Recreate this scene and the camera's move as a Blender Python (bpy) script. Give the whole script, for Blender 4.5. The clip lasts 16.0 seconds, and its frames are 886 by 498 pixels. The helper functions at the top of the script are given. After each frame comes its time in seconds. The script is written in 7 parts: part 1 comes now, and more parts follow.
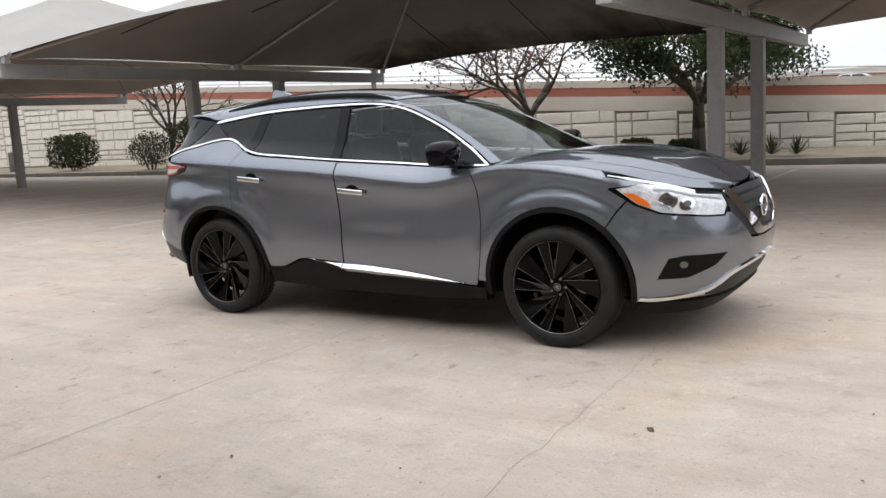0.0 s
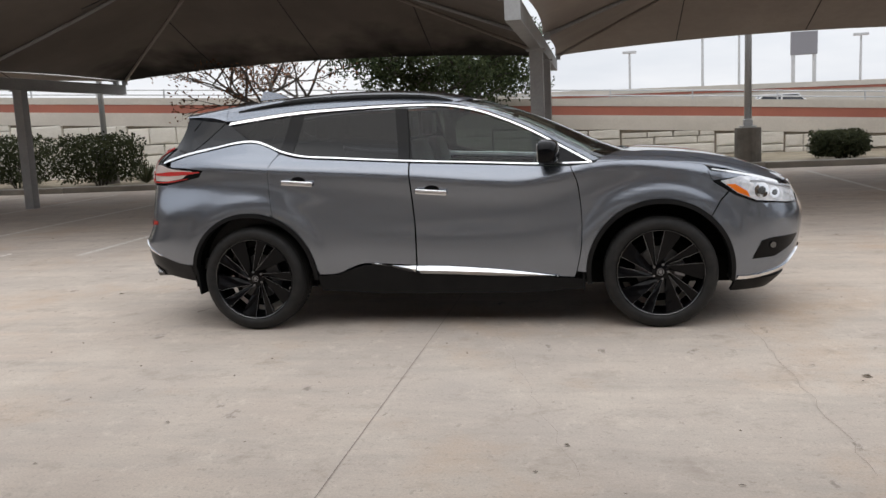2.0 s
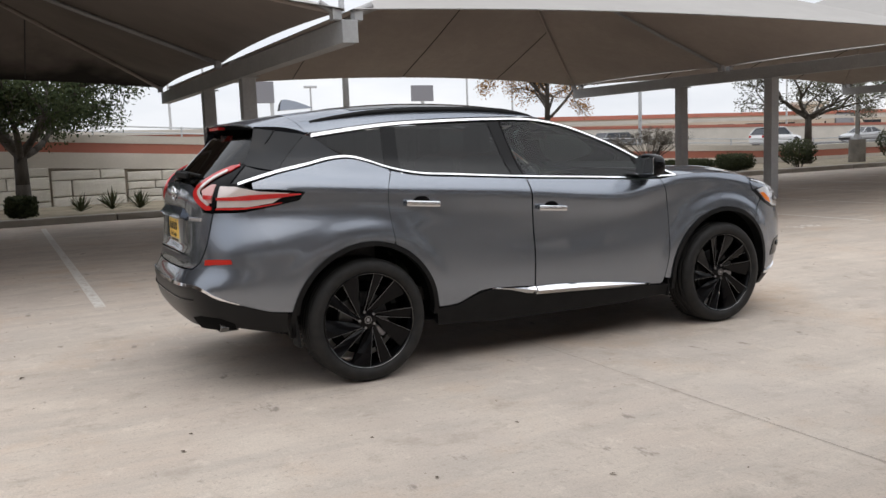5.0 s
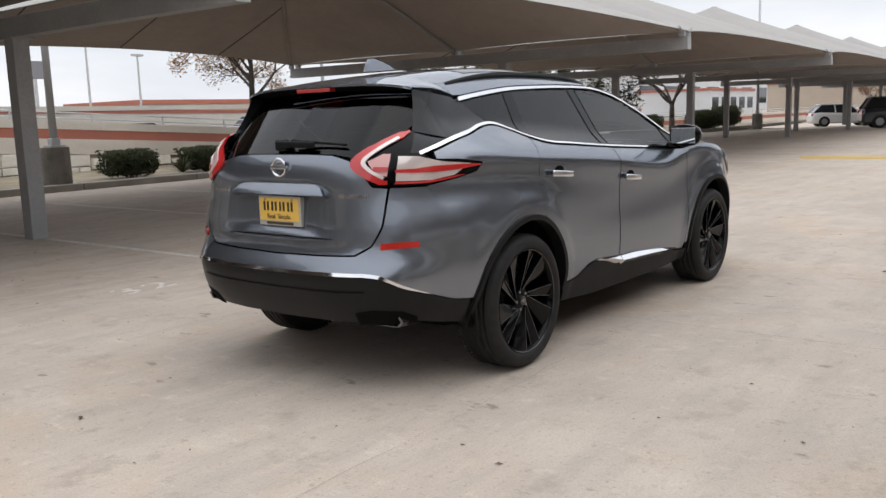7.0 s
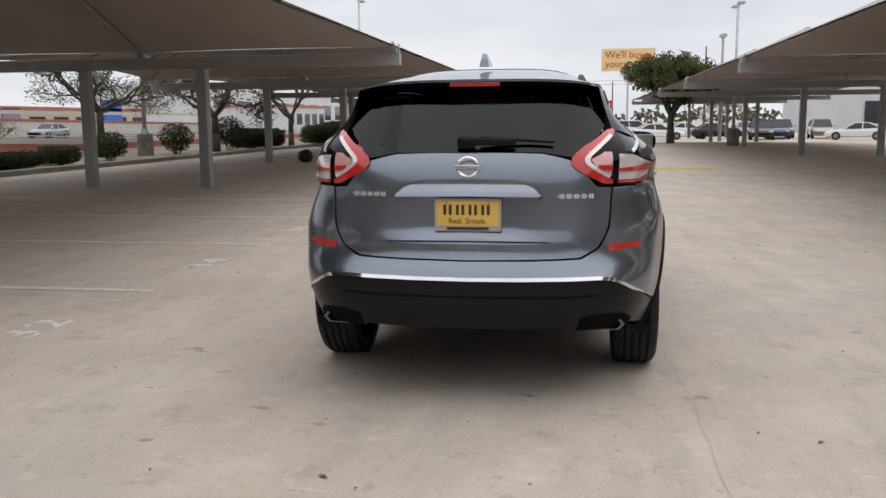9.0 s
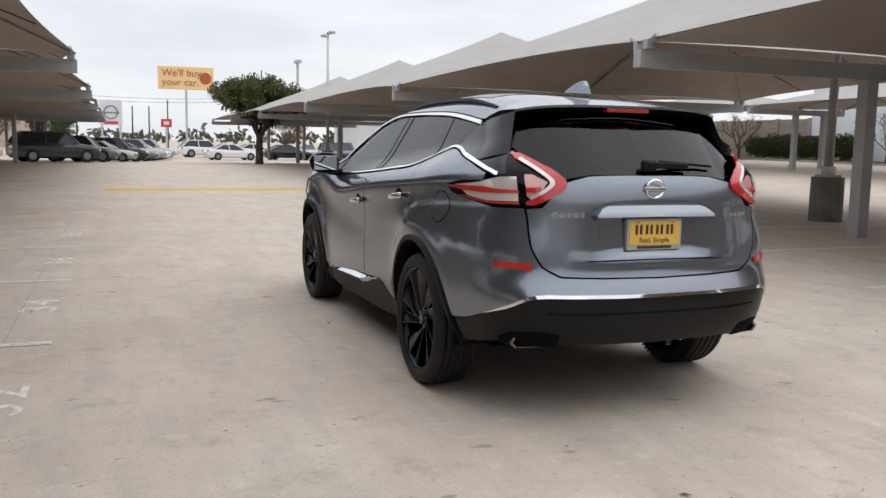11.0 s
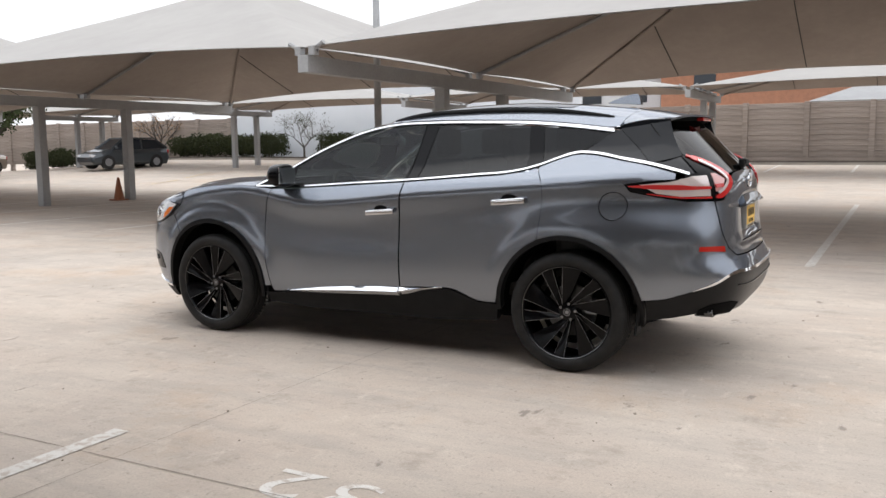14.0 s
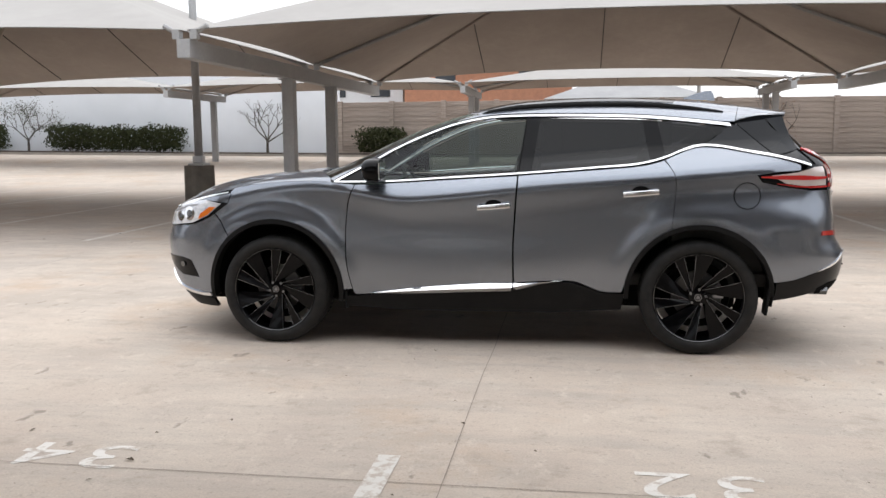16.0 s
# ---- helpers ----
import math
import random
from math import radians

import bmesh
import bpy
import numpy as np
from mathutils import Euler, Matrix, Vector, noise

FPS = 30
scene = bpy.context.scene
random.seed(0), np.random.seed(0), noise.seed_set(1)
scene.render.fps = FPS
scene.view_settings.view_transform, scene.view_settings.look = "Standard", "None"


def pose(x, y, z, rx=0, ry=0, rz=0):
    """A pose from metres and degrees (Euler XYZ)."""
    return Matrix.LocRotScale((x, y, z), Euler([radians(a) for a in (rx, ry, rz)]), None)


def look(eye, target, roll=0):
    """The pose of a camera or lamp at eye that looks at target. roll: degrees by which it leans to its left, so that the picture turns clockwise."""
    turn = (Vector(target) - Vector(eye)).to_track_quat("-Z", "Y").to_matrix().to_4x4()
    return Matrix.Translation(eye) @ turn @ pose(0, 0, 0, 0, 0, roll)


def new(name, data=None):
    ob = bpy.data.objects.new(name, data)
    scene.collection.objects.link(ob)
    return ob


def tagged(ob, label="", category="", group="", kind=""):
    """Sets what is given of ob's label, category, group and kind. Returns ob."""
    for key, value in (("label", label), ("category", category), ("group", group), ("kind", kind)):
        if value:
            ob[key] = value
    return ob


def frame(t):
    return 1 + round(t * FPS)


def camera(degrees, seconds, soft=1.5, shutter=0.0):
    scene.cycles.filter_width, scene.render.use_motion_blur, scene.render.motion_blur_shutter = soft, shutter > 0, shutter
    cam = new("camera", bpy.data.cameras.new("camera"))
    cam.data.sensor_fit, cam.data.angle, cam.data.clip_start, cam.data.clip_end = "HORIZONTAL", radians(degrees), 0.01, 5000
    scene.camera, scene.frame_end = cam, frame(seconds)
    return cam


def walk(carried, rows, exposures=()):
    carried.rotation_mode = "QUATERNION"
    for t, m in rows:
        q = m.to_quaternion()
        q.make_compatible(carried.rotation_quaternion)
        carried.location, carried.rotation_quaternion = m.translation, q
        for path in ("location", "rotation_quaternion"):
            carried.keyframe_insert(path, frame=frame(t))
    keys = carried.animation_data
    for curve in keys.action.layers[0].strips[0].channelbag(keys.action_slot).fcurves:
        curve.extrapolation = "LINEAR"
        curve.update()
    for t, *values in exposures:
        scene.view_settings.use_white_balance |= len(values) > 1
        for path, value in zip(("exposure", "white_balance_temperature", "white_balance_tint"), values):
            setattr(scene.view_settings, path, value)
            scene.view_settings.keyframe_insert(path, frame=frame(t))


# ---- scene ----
cam = camera(54.3, 16.0)
PATH = [
    (0, (3.609, -5.567, 1.41), (2.539, -3.904, 1.112), -3.1),
    (0.5, (3.005, -5.962, 1.39), (2.123, -4.192, 1.085), -4.1),
    (1, (2.372, -6.338, 1.413), (1.648, -4.497, 1.119), -3.4),
    (1.5, (1.692, -6.536, 1.423), (1.164, -4.63, 1.127), -2.9),
    (2, (0.973, -6.682, 1.416), (0.632, -4.733, 1.126), -2.7),
    (2.5, (0.219, -6.705, 1.407), (0.07, -4.729, 1.139), -2.7),
    (3, (-0.531, -6.667, 1.422), (-0.469, -4.682, 1.183), -2.6),
    (3.5, (-1.25, -6.528, 1.407), (-1.018, -4.553, 1.191), -2.9),
    (4, (-1.943, -6.336, 1.393), (-1.484, -4.401, 1.18), -3.1),
    (4.5, (-2.633, -6.033, 1.42), (-1.955, -4.167, 1.177), -3.3),
    (4.7, (-2.913, -5.874, 1.405), (-2.138, -4.046, 1.162), -2.8),
    (6.8, (-5.185, -3.643, 1.378), (-3.686, -2.354, 1.075), -2.0),
    (7, (-5.366, -3.388, 1.393), (-3.797, -2.186, 1.086), -1.8),
    (7.5, (-5.687, -2.701, 1.412), (-3.979, -1.701, 1.122), -1.5),
    (8, (-5.948, -2.032, 1.424), (-4.143, -1.219, 1.142), -1.4),
    (8.5, (-6.176, -1.289, 1.396), (-4.277, -0.725, 1.121), -1.4),
    (9, (-6.341, -0.522, 1.364), (-4.388, -0.21, 1.071), -0.5),
    (9.5, (-6.368, 0.246, 1.365), (-4.39, 0.311, 1.075), 0.3),
    (9.7, (-6.39, 0.55, 1.367), (-4.412, 0.53, 1.079), 0.35),
    (11.8, (-5.424, 3.595, 1.33), (-3.741, 2.544, 1.078), 1.1),
    (12, (-5.272, 3.843, 1.324), (-3.632, 2.729, 1.059), 1.0),
    (12.5, (-4.832, 4.439, 1.355), (-3.341, 3.132, 1.089), -0.1),
    (13, (-4.35, 4.97, 1.362), (-3.006, 3.514, 1.09), -0.8),
    (13.5, (-3.812, 5.431, 1.403), (-2.665, 3.812, 1.144), -0.9),
    (14, (-3.199, 5.843, 1.391), (-2.263, 4.092, 1.153), -0.6),
    (14.5, (-2.551, 6.209, 1.43), (-1.792, 4.375, 1.186), -1.0),
    (15, (-1.874, 6.438, 1.424), (-1.307, 4.538, 1.167), -0.6),
    (15.5, (-1.179, 6.557, 1.433), (-0.766, 4.616, 1.181), -0.7),
    (16, (-0.618, 6.551, 1.411), (-0.319, 4.59, 1.152), -0.4),
]
walk(cam, [(t, look(eye, target, roll)) for t, eye, target, roll in PATH],
     [(0, 0.72), (2.5, 0.42), (4.5, 0.52), (7, 0.50), (9, 0.32), (12.5, 0.70), (13.5, 0.82), (16, 0.93)])

# ---- sky, sun ----
world = bpy.data.worlds.new("overcast")
scene.world = world
world.use_nodes = True
wn, wl = world.node_tree.nodes, world.node_tree.links
wn.clear()
w_out = wn.new("ShaderNodeOutputWorld")
w_bg = wn.new("ShaderNodeBackground")
w_sky = wn.new("ShaderNodeTexSky")
w_sky.sky_type = "NISHITA"
w_sky.sun_disc = False
w_sky.sun_elevation = radians(48)
w_sky.sun_rotation = radians(200)
w_sky.dust_density = 3.0
w_scale = wn.new("ShaderNodeMix")
w_scale.data_type = "RGBA"
w_scale.blend_type = "MULTIPLY"
w_scale.inputs[0].default_value = 1.0
w_scale.inputs[7].default_value = (0.10, 0.10, 0.10, 1)
wl.new(w_sky.outputs[0], w_scale.inputs[6])
# cloud deck: grey-white, brighter overhead, softly mottled
w_geo = wn.new("ShaderNodeTexCoord")
w_map = wn.new("ShaderNodeMapping")
w_map.inputs["Scale"].default_value = (1.0, 1.0, 4.5)
wl.new(w_geo.outputs["Generated"], w_map.inputs[0])
w_noise = wn.new("ShaderNodeTexNoise")
w_noise.inputs["Scale"].default_value = 2.6
w_noise.inputs["Detail"].default_value = 5.0
w_noise.inputs["Roughness"].default_value = 0.55
wl.new(w_map.outputs[0], w_noise.inputs["Vector"])
w_ramp = wn.new("ShaderNodeValToRGB")
w_ramp.color_ramp.elements[0].position, w_ramp.color_ramp.elements[0].color = 0.3, (0.66, 0.69, 0.75, 1)
w_ramp.color_ramp.elements[1].position, w_ramp.color_ramp.elements[1].color = 0.68, (0.88, 0.885, 0.91, 1)
wl.new(w_noise.outputs[0], w_ramp.inputs[0])
w_sep = wn.new("ShaderNodeSeparateXYZ")
wl.new(w_geo.outputs["Generated"], w_sep.inputs[0])
w_up = wn.new("ShaderNodeMapRange")
w_up.inputs[1].default_value, w_up.inputs[2].default_value = 0.15, 1.0
w_up.inputs[3].default_value, w_up.inputs[4].default_value = 0.88, 1.53
wl.new(w_sep.outputs[2], w_up.inputs[0])
w_cloud = wn.new("ShaderNodeVectorMath")
w_cloud.operation = "SCALE"
wl.new(w_ramp.outputs[0], w_cloud.inputs[0])
wl.new(w_up.outputs[0], w_cloud.inputs[3])
w_mix = wn.new("ShaderNodeMix")
w_mix.data_type = "RGBA"
w_mix.inputs[0].default_value = 0.9
wl.new(w_scale.outputs[2], w_mix.inputs[6])
wl.new(w_cloud.outputs[0], w_mix.inputs[7])
wl.new(w_mix.outputs[2], w_bg.inputs[0])
w_bg.inputs[1].default_value = 1.0
wl.new(w_bg.outputs[0], w_out.inputs[0])

sun_data = bpy.data.lights.new("sun", "SUN")
sun_data.energy = 0.4
sun_data.angle = radians(80)
sun_data.color = (1.0, 0.96, 0.9)
sun = new("sun", sun_data)
sun.matrix_world = look((0, 0, 30), (-3, 9, 0))


# ---- materials ----
def mat_base(name, rough=0.6, metal=0.0, spec=0.5, coat=0.0):
    m = bpy.data.materials.new(name)
    m.use_nodes = True
    b = m.node_tree.nodes["Principled BSDF"]
    b.inputs["Roughness"].default_value = rough
    b.inputs["Metallic"].default_value = metal
    b.inputs["Specular IOR Level"].default_value = spec
    b.inputs["Coat Weight"].default_value = coat
    return m, m.node_tree.nodes, m.node_tree.links, b


def noise_fac(n, l, scale, detail=4.0, rough=0.6, lo=0.35, hi=0.65, stretch=(1, 1, 1)):
    c = n.new("ShaderNodeTexCoord")
    mp = n.new("ShaderNodeMapping")
    mp.inputs["Scale"].default_value = stretch
    t = n.new("ShaderNodeTexNoise")
    t.inputs["Scale"].default_value = scale
    t.inputs["Detail"].default_value = detail
    t.inputs["Roughness"].default_value = rough
    r = n.new("ShaderNodeMapRange")
    r.inputs[1].default_value, r.inputs[2].default_value = lo, hi
    l.new(c.outputs["Object"], mp.inputs[0])
    l.new(mp.outputs[0], t.inputs["Vector"])
    l.new(t.outputs[0], r.inputs[0])
    return r.outputs[0]


def mixed(n, l, fac, a, b):
    x = n.new("ShaderNodeMix")
    x.data_type = "RGBA"
    for i, v in ((6, a), (7, b)):
        if isinstance(v, tuple):
            x.inputs[i].default_value = (*v, 1)
        else:
            l.new(v, x.inputs[i])
    if isinstance(fac, float):
        x.inputs[0].default_value = fac
    else:
        l.new(fac, x.inputs[0])
    return x.outputs[2]


def bump(n, l, b, fac, strength, dist=0.01):
    k = n.new("ShaderNodeBump")
    k.inputs["Strength"].default_value = strength
    k.inputs["Distance"].default_value = dist
    l.new(fac, k.inputs["Height"])
    l.new(k.outputs[0], b.inputs["Normal"])


def surf(name, a, b, scale=3.0, fine=40.0, rough=0.7, metal=0.0, bumpy=0.15, spec=0.5, coat=0.0, vary=0.0, fine_mix=0.35, stretch=(1, 1, 1)):
    """Two-tone surface, mottled at two scales, with fine relief."""
    m, n, l, p = mat_base(name, rough, metal, spec, coat)
    f1 = noise_fac(n, l, scale, stretch=stretch)
    f2 = noise_fac(n, l, fine, 3.0, 0.7, stretch=stretch)
    col = mixed(n, l, f1, a, b)
    dark = tuple(c * 0.75 for c in a)
    s = n.new("ShaderNodeMath")
    s.operation = "MULTIPLY"
    s.inputs[1].default_value = fine_mix
    l.new(f2, s.inputs[0])
    col = mixed(n, l, s.outputs[0], col, dark)
    if vary:
        o = n.new("ShaderNodeObjectInfo")
        h = n.new("ShaderNodeHueSaturation")
        r = n.new("ShaderNodeMapRange")
        r.inputs[3].default_value, r.inputs[4].default_value = 1 - vary, 1 + vary
        l.new(o.outputs["Random"], r.inputs[0])
        l.new(r.outputs[0], h.inputs["Value"])
        l.new(col, h.inputs["Color"])
        col = h.outputs[0]
    l.new(col, p.inputs["Base Color"])
    if bumpy:
        bump(n, l, p, f2, bumpy)
    return m


def plain(name, col, rough=0.5, metal=0.0, spec=0.5, coat=0.0):
    m, n, l, p = mat_base(name, rough, metal, spec, coat)
    p.inputs["Base Color"].default_value = (*col, 1)
    return m


def glass_mat(name, tint, gloss=0.05, ior=1.5):
    """A tinted pane: sees through by its tint, mirrors by its angle."""
    m = bpy.data.materials.new(name)
    m.use_nodes = True
    n, l = m.node_tree.nodes, m.node_tree.links
    n.clear()
    o = n.new("ShaderNodeOutputMaterial")
    t = n.new("ShaderNodeBsdfTransparent")
    t.inputs[0].default_value = (*tint, 1)
    g = n.new("ShaderNodeBsdfGlossy")
    g.inputs["Roughness"].default_value = gloss
    f = n.new("ShaderNodeFresnel")
    f.inputs[0].default_value = ior
    x = n.new("ShaderNodeMixShader")
    l.new(f.outputs[0], x.inputs[0])
    l.new(t.outputs[0], x.inputs[1])
    l.new(g.outputs[0], x.inputs[2])
    l.new(x.outputs[0], o.inputs[0])
    return m


def concrete_mat():
    m, n, l, p = mat_base("worn_concrete", 0.85, spec=0.3)
    big = noise_fac(n, l, 0.22, 5.0, 0.6, 0.35, 0.68)
    mid = noise_fac(n, l, 1.1, 6.0, 0.65, 0.4, 0.72)
    streak = noise_fac(n, l, 1.6, 6.0, 0.7, 0.45, 0.75, (0.5, 2.2, 1))
    grain = noise_fac(n, l, 90.0, 3.0, 0.7, 0.3, 0.7)
    pits = noise_fac(n, l, 14.0, 5.0, 0.75, 0.60, 0.72)
    fleck = noise_fac(n, l, 5.5, 6.0, 0.6, 0.66, 0.70, (1.0, 0.45, 1))
    pale = noise_fac(n, l, 7.5, 7.0, 0.72, 0.56, 0.70, (1, 0.6, 1))
    speck = noise_fac(n, l, 32.0, 3.0, 0.6, 0.58, 0.70)
    stain = noise_fac(n, l, 0.45, 7.0, 0.68, 0.50, 0.66, (0.8, 1.3, 1))
    blot = noise_fac(n, l, 3.2, 7.0, 0.72, 0.55, 0.70)
    smear = noise_fac(n, l, 0.6, 7.0, 0.7, 0.52, 0.74)
    col = mixed(n, l, big, (0.576, 0.475, 0.390), (0.492, 0.435, 0.386))
    col = mixed(n, l, mid, col, (0.638, 0.559, 0.475))
    col = mixed(n, l, streak, col, (0.429, 0.379, 0.333))
    for f, c, k in ((stain, (0.395, 0.339, 0.288), 0.55), (smear, (0.531, 0.380, 0.262), 0.85), (blot, (0.339, 0.282, 0.232), 0.7), (pale, (0.72, 0.64, 0.55), 0.6), (fleck, (0.225, 0.190, 0.160), 0.85), (pits, (0.235, 0.200, 0.170), 0.72), (speck, (0.285, 0.240, 0.200), 0.42), (grain, (0.330, 0.290, 0.245), 0.5)):
        s = n.new("ShaderNodeMath")
        s.operation = "MULTIPLY"
        s.inputs[1].default_value = k
        l.new(f, s.inputs[0])
        col = mixed(n, l, s.outputs[0], col, c)
    l.new(col, p.inputs["Base Color"])
    bump(n, l, p, mid, 0.06, 0.02)
    return m


def fabric_mat():
    """Woven shade cloth for the top sheet, toned for the light it gets."""
    m, n, l, p = mat_base("shade_cloth", 0.9, spec=0.15)
    f = noise_fac(n, l, 0.5, 5.0, 0.6, 0.35, 0.7)
    g = noise_fac(n, l, 3.0, 5.0, 0.65, 0.4, 0.75)
    col = mixed(n, l, f, (0.36, 0.345, 0.328), (0.40, 0.385, 0.365))
    s = n.new("ShaderNodeMath")
    s.operation = "MULTIPLY"
    s.inputs[1].default_value = 0.3
    l.new(g, s.inputs[0])
    col = mixed(n, l, s.outputs[0], col, (0.32, 0.305, 0.29))
    l.new(col, p.inputs["Base Color"])
    return m


def leaf_mat(name, a, b, rough=0.8):
    m, n, l, p = mat_base(name, rough, spec=0.1)
    g = n.new("ShaderNodeNewGeometry")
    col = mixed(n, l, g.outputs["Random Per Island"], a, b)
    l.new(col, p.inputs["Base Color"])
    return m


M_CONC = concrete_mat()
M_FABRIC = fabric_mat()
# Same cloth seen from below; light coming through is put into this colour.
M_UNDERSIDE_TONE = surf("shade_cloth_underside", (0.45, 0.395, 0.35), (0.38, 0.33, 0.295), 0.5, 6, 0.95, 0, 0.05, spec=0.1, fine_mix=0.3)


def mould_shade_mat():
    """Darker cloth underside; mould and tree shade painted along the edge under the trees."""
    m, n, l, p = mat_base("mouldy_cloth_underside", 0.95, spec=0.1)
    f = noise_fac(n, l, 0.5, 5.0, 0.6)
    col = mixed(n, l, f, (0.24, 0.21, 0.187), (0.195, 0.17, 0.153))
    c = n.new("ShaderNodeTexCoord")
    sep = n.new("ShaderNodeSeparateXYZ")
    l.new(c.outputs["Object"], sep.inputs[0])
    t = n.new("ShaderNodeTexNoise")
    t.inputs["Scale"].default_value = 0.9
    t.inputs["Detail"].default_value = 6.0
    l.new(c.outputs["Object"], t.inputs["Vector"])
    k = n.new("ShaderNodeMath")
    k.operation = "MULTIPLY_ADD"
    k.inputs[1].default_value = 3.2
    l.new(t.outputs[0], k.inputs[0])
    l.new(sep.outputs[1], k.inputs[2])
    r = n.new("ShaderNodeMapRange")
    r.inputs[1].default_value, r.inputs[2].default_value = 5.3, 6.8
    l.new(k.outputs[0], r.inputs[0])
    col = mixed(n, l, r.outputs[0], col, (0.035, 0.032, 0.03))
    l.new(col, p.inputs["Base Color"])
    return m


M_MOULD_SHADE = mould_shade_mat()
M_STEEL = surf("painted_steel", (0.33, 0.33, 0.33), (0.38, 0.38, 0.375), 2.0, 25, 0.5, 0.1, 0.03)
M_GALV = surf("galvanised_pole", (0.46, 0.47, 0.48), (0.54, 0.55, 0.56), 2.0, 30, 0.45, 0.4, 0.03)


def worn_paint(name, white, amount):
    """Road paint rubbed through to the concrete in flecks."""
    m, n, l, p = mat_base(name, 0.85, spec=0.3)
    wear = noise_fac(n, l, 14.0, 8.0, 0.72, amount - 0.04, amount + 0.07)
    big = noise_fac(n, l, 1.3, 4.0, 0.6, 0.35, 0.7)
    col = mixed(n, l, big, white, tuple(c * 0.86 for c in white))
    col = mixed(n, l, wear, col, (0.48, 0.415, 0.355))
    l.new(col, p.inputs["Base Color"])
    return m


M_LINE = worn_paint("road_paint_white", (0.68, 0.655, 0.61), 0.53)
M_STENCIL = worn_paint("stencil_paint_white", (0.74, 0.71, 0.665), 0.54)
M_YELLOW = surf("road_paint_yellow", (0.62, 0.42, 0.10), (0.55, 0.38, 0.12), 5.0, 40, 0.8, 0, 0.1)
M_YELLOWLINE = worn_paint("faded_yellow_paint", (0.60, 0.44, 0.16), 0.50)
M_KERB = surf("kerb_concrete", (0.36, 0.33, 0.29), (0.27, 0.25, 0.22), 1.5, 30, 0.85, 0, 0.2)
M_FOOT = surf("pole_footing_concrete", (0.22, 0.20, 0.17), (0.13, 0.12, 0.105), 3.0, 40, 0.9, 0, 0.3)
M_STONE = surf("limestone_block", (0.80, 0.76, 0.68), (0.71, 0.67, 0.59), 2.2, 12, 0.9, 0, 0.9, vary=0.08, fine_mix=0.25)
M_MORTAR = surf("dark_mortar", (0.36, 0.31, 0.25), (0.27, 0.235, 0.19), 2.0, 25, 0.95, 0, 0.3)
M_BARRIER = surf("barrier_concrete", (0.62, 0.57, 0.50), (0.52, 0.48, 0.42), 0.6, 15, 0.85, 0, 0.1)
M_REDBAND = surf("red_barrier_paint", (0.42, 0.15, 0.10), (0.35, 0.125, 0.09), 0.5, 15, 0.8, 0, 0.1)
M_SOIL = surf("mulch_bed", (0.20, 0.16, 0.11), (0.32, 0.28, 0.20), 1.2, 12, 0.95, 0, 0.6)
M_MULCH = surf("dark_wet_mulch", (0.055, 0.042, 0.032), (0.085, 0.065, 0.05), 2.0, 20, 0.95, 0, 0.6)
M_GRASS = surf("dry_turf", (0.16, 0.15, 0.06), (0.25, 0.21, 0.11), 0.4, 10, 0.95, 0, 0.5)
M_ASPHALT = surf("asphalt", (0.06, 0.06, 0.062), (0.09, 0.088, 0.085), 0.5, 40, 0.9, 0, 0.2)
M_BARK = surf("tree_bark", (0.10, 0.085, 0.07), (0.055, 0.047, 0.04), 6.0, 30, 0.95, 0, 0.8, stretch=(1, 1, 0.3))
M_OAK = leaf_mat("live_oak_leaf", (0.025, 0.038, 0.018), (0.07, 0.085, 0.035))
M_BROWNLEAF = leaf_mat("russet_winter_leaf", (0.24, 0.11, 0.055), (0.13, 0.075, 0.05))
M_GOLDLEAF = leaf_mat("ochre_winter_leaf", (0.40, 0.21, 0.07), (0.24, 0.135, 0.06))
M_SHRUB = leaf_mat("shrub_leaf", (0.022, 0.03, 0.014), (0.06, 0.065, 0.03))
M_GREYSHRUB = leaf_mat("greyish_shrub_leaf", (0.07, 0.075, 0.05), (0.13, 0.125, 0.085))
M_TWIG = leaf_mat("grey_brown_twigs", (0.085, 0.075, 0.06), (0.145, 0.125, 0.10))
M_SPIKE = leaf_mat("yucca_blade", (0.06, 0.075, 0.04), (0.13, 0.13, 0.08))
M_WHITEWALL = surf("white_stucco", (0.74, 0.76, 0.785), (0.66, 0.68, 0.70), 0.25, 20, 0.85, 0, 0.08, fine_mix=0.1)
M_FENCE = surf("stained_fence_panel", (0.43, 0.355, 0.30), (0.25, 0.20, 0.168), 1.4, 12, 0.9, 0, 1.0, vary=0.10, fine_mix=0.6, stretch=(0.5, 1, 9))
M_BRICK = surf("red_brick", (0.42, 0.20, 0.12), (0.33, 0.16, 0.10), 4.0, 30, 0.9, 0, 0.3)
M_ROOF = surf("grey_roof", (0.36, 0.36, 0.36), (0.30, 0.30, 0.30), 1.0, 15, 0.9)
M_GREYBLD = surf("pale_building_wall", (0.62, 0.63, 0.64), (0.54, 0.55, 0.56), 0.2, 10, 0.85, 0, 0.05)
M_TANBLD = surf("tan_building_wall", (0.50, 0.42, 0.34), (0.43, 0.36, 0.29), 0.2, 10, 0.85, 0, 0.05)
M_DARKGLASS = plain("dark_window_glass", (0.02, 0.024, 0.03), 0.08)
M_BROWNBOX = surf("dark_brown_boards", (0.10, 0.075, 0.055), (0.075, 0.055, 0.042), 2.0, 20, 0.85)
M_CONE = plain("faded_orange_plastic", (0.30, 0.10, 0.04), 0.6)
M_BLACK = plain("black_plastic", (0.012, 0.012, 0.012), 0.55)


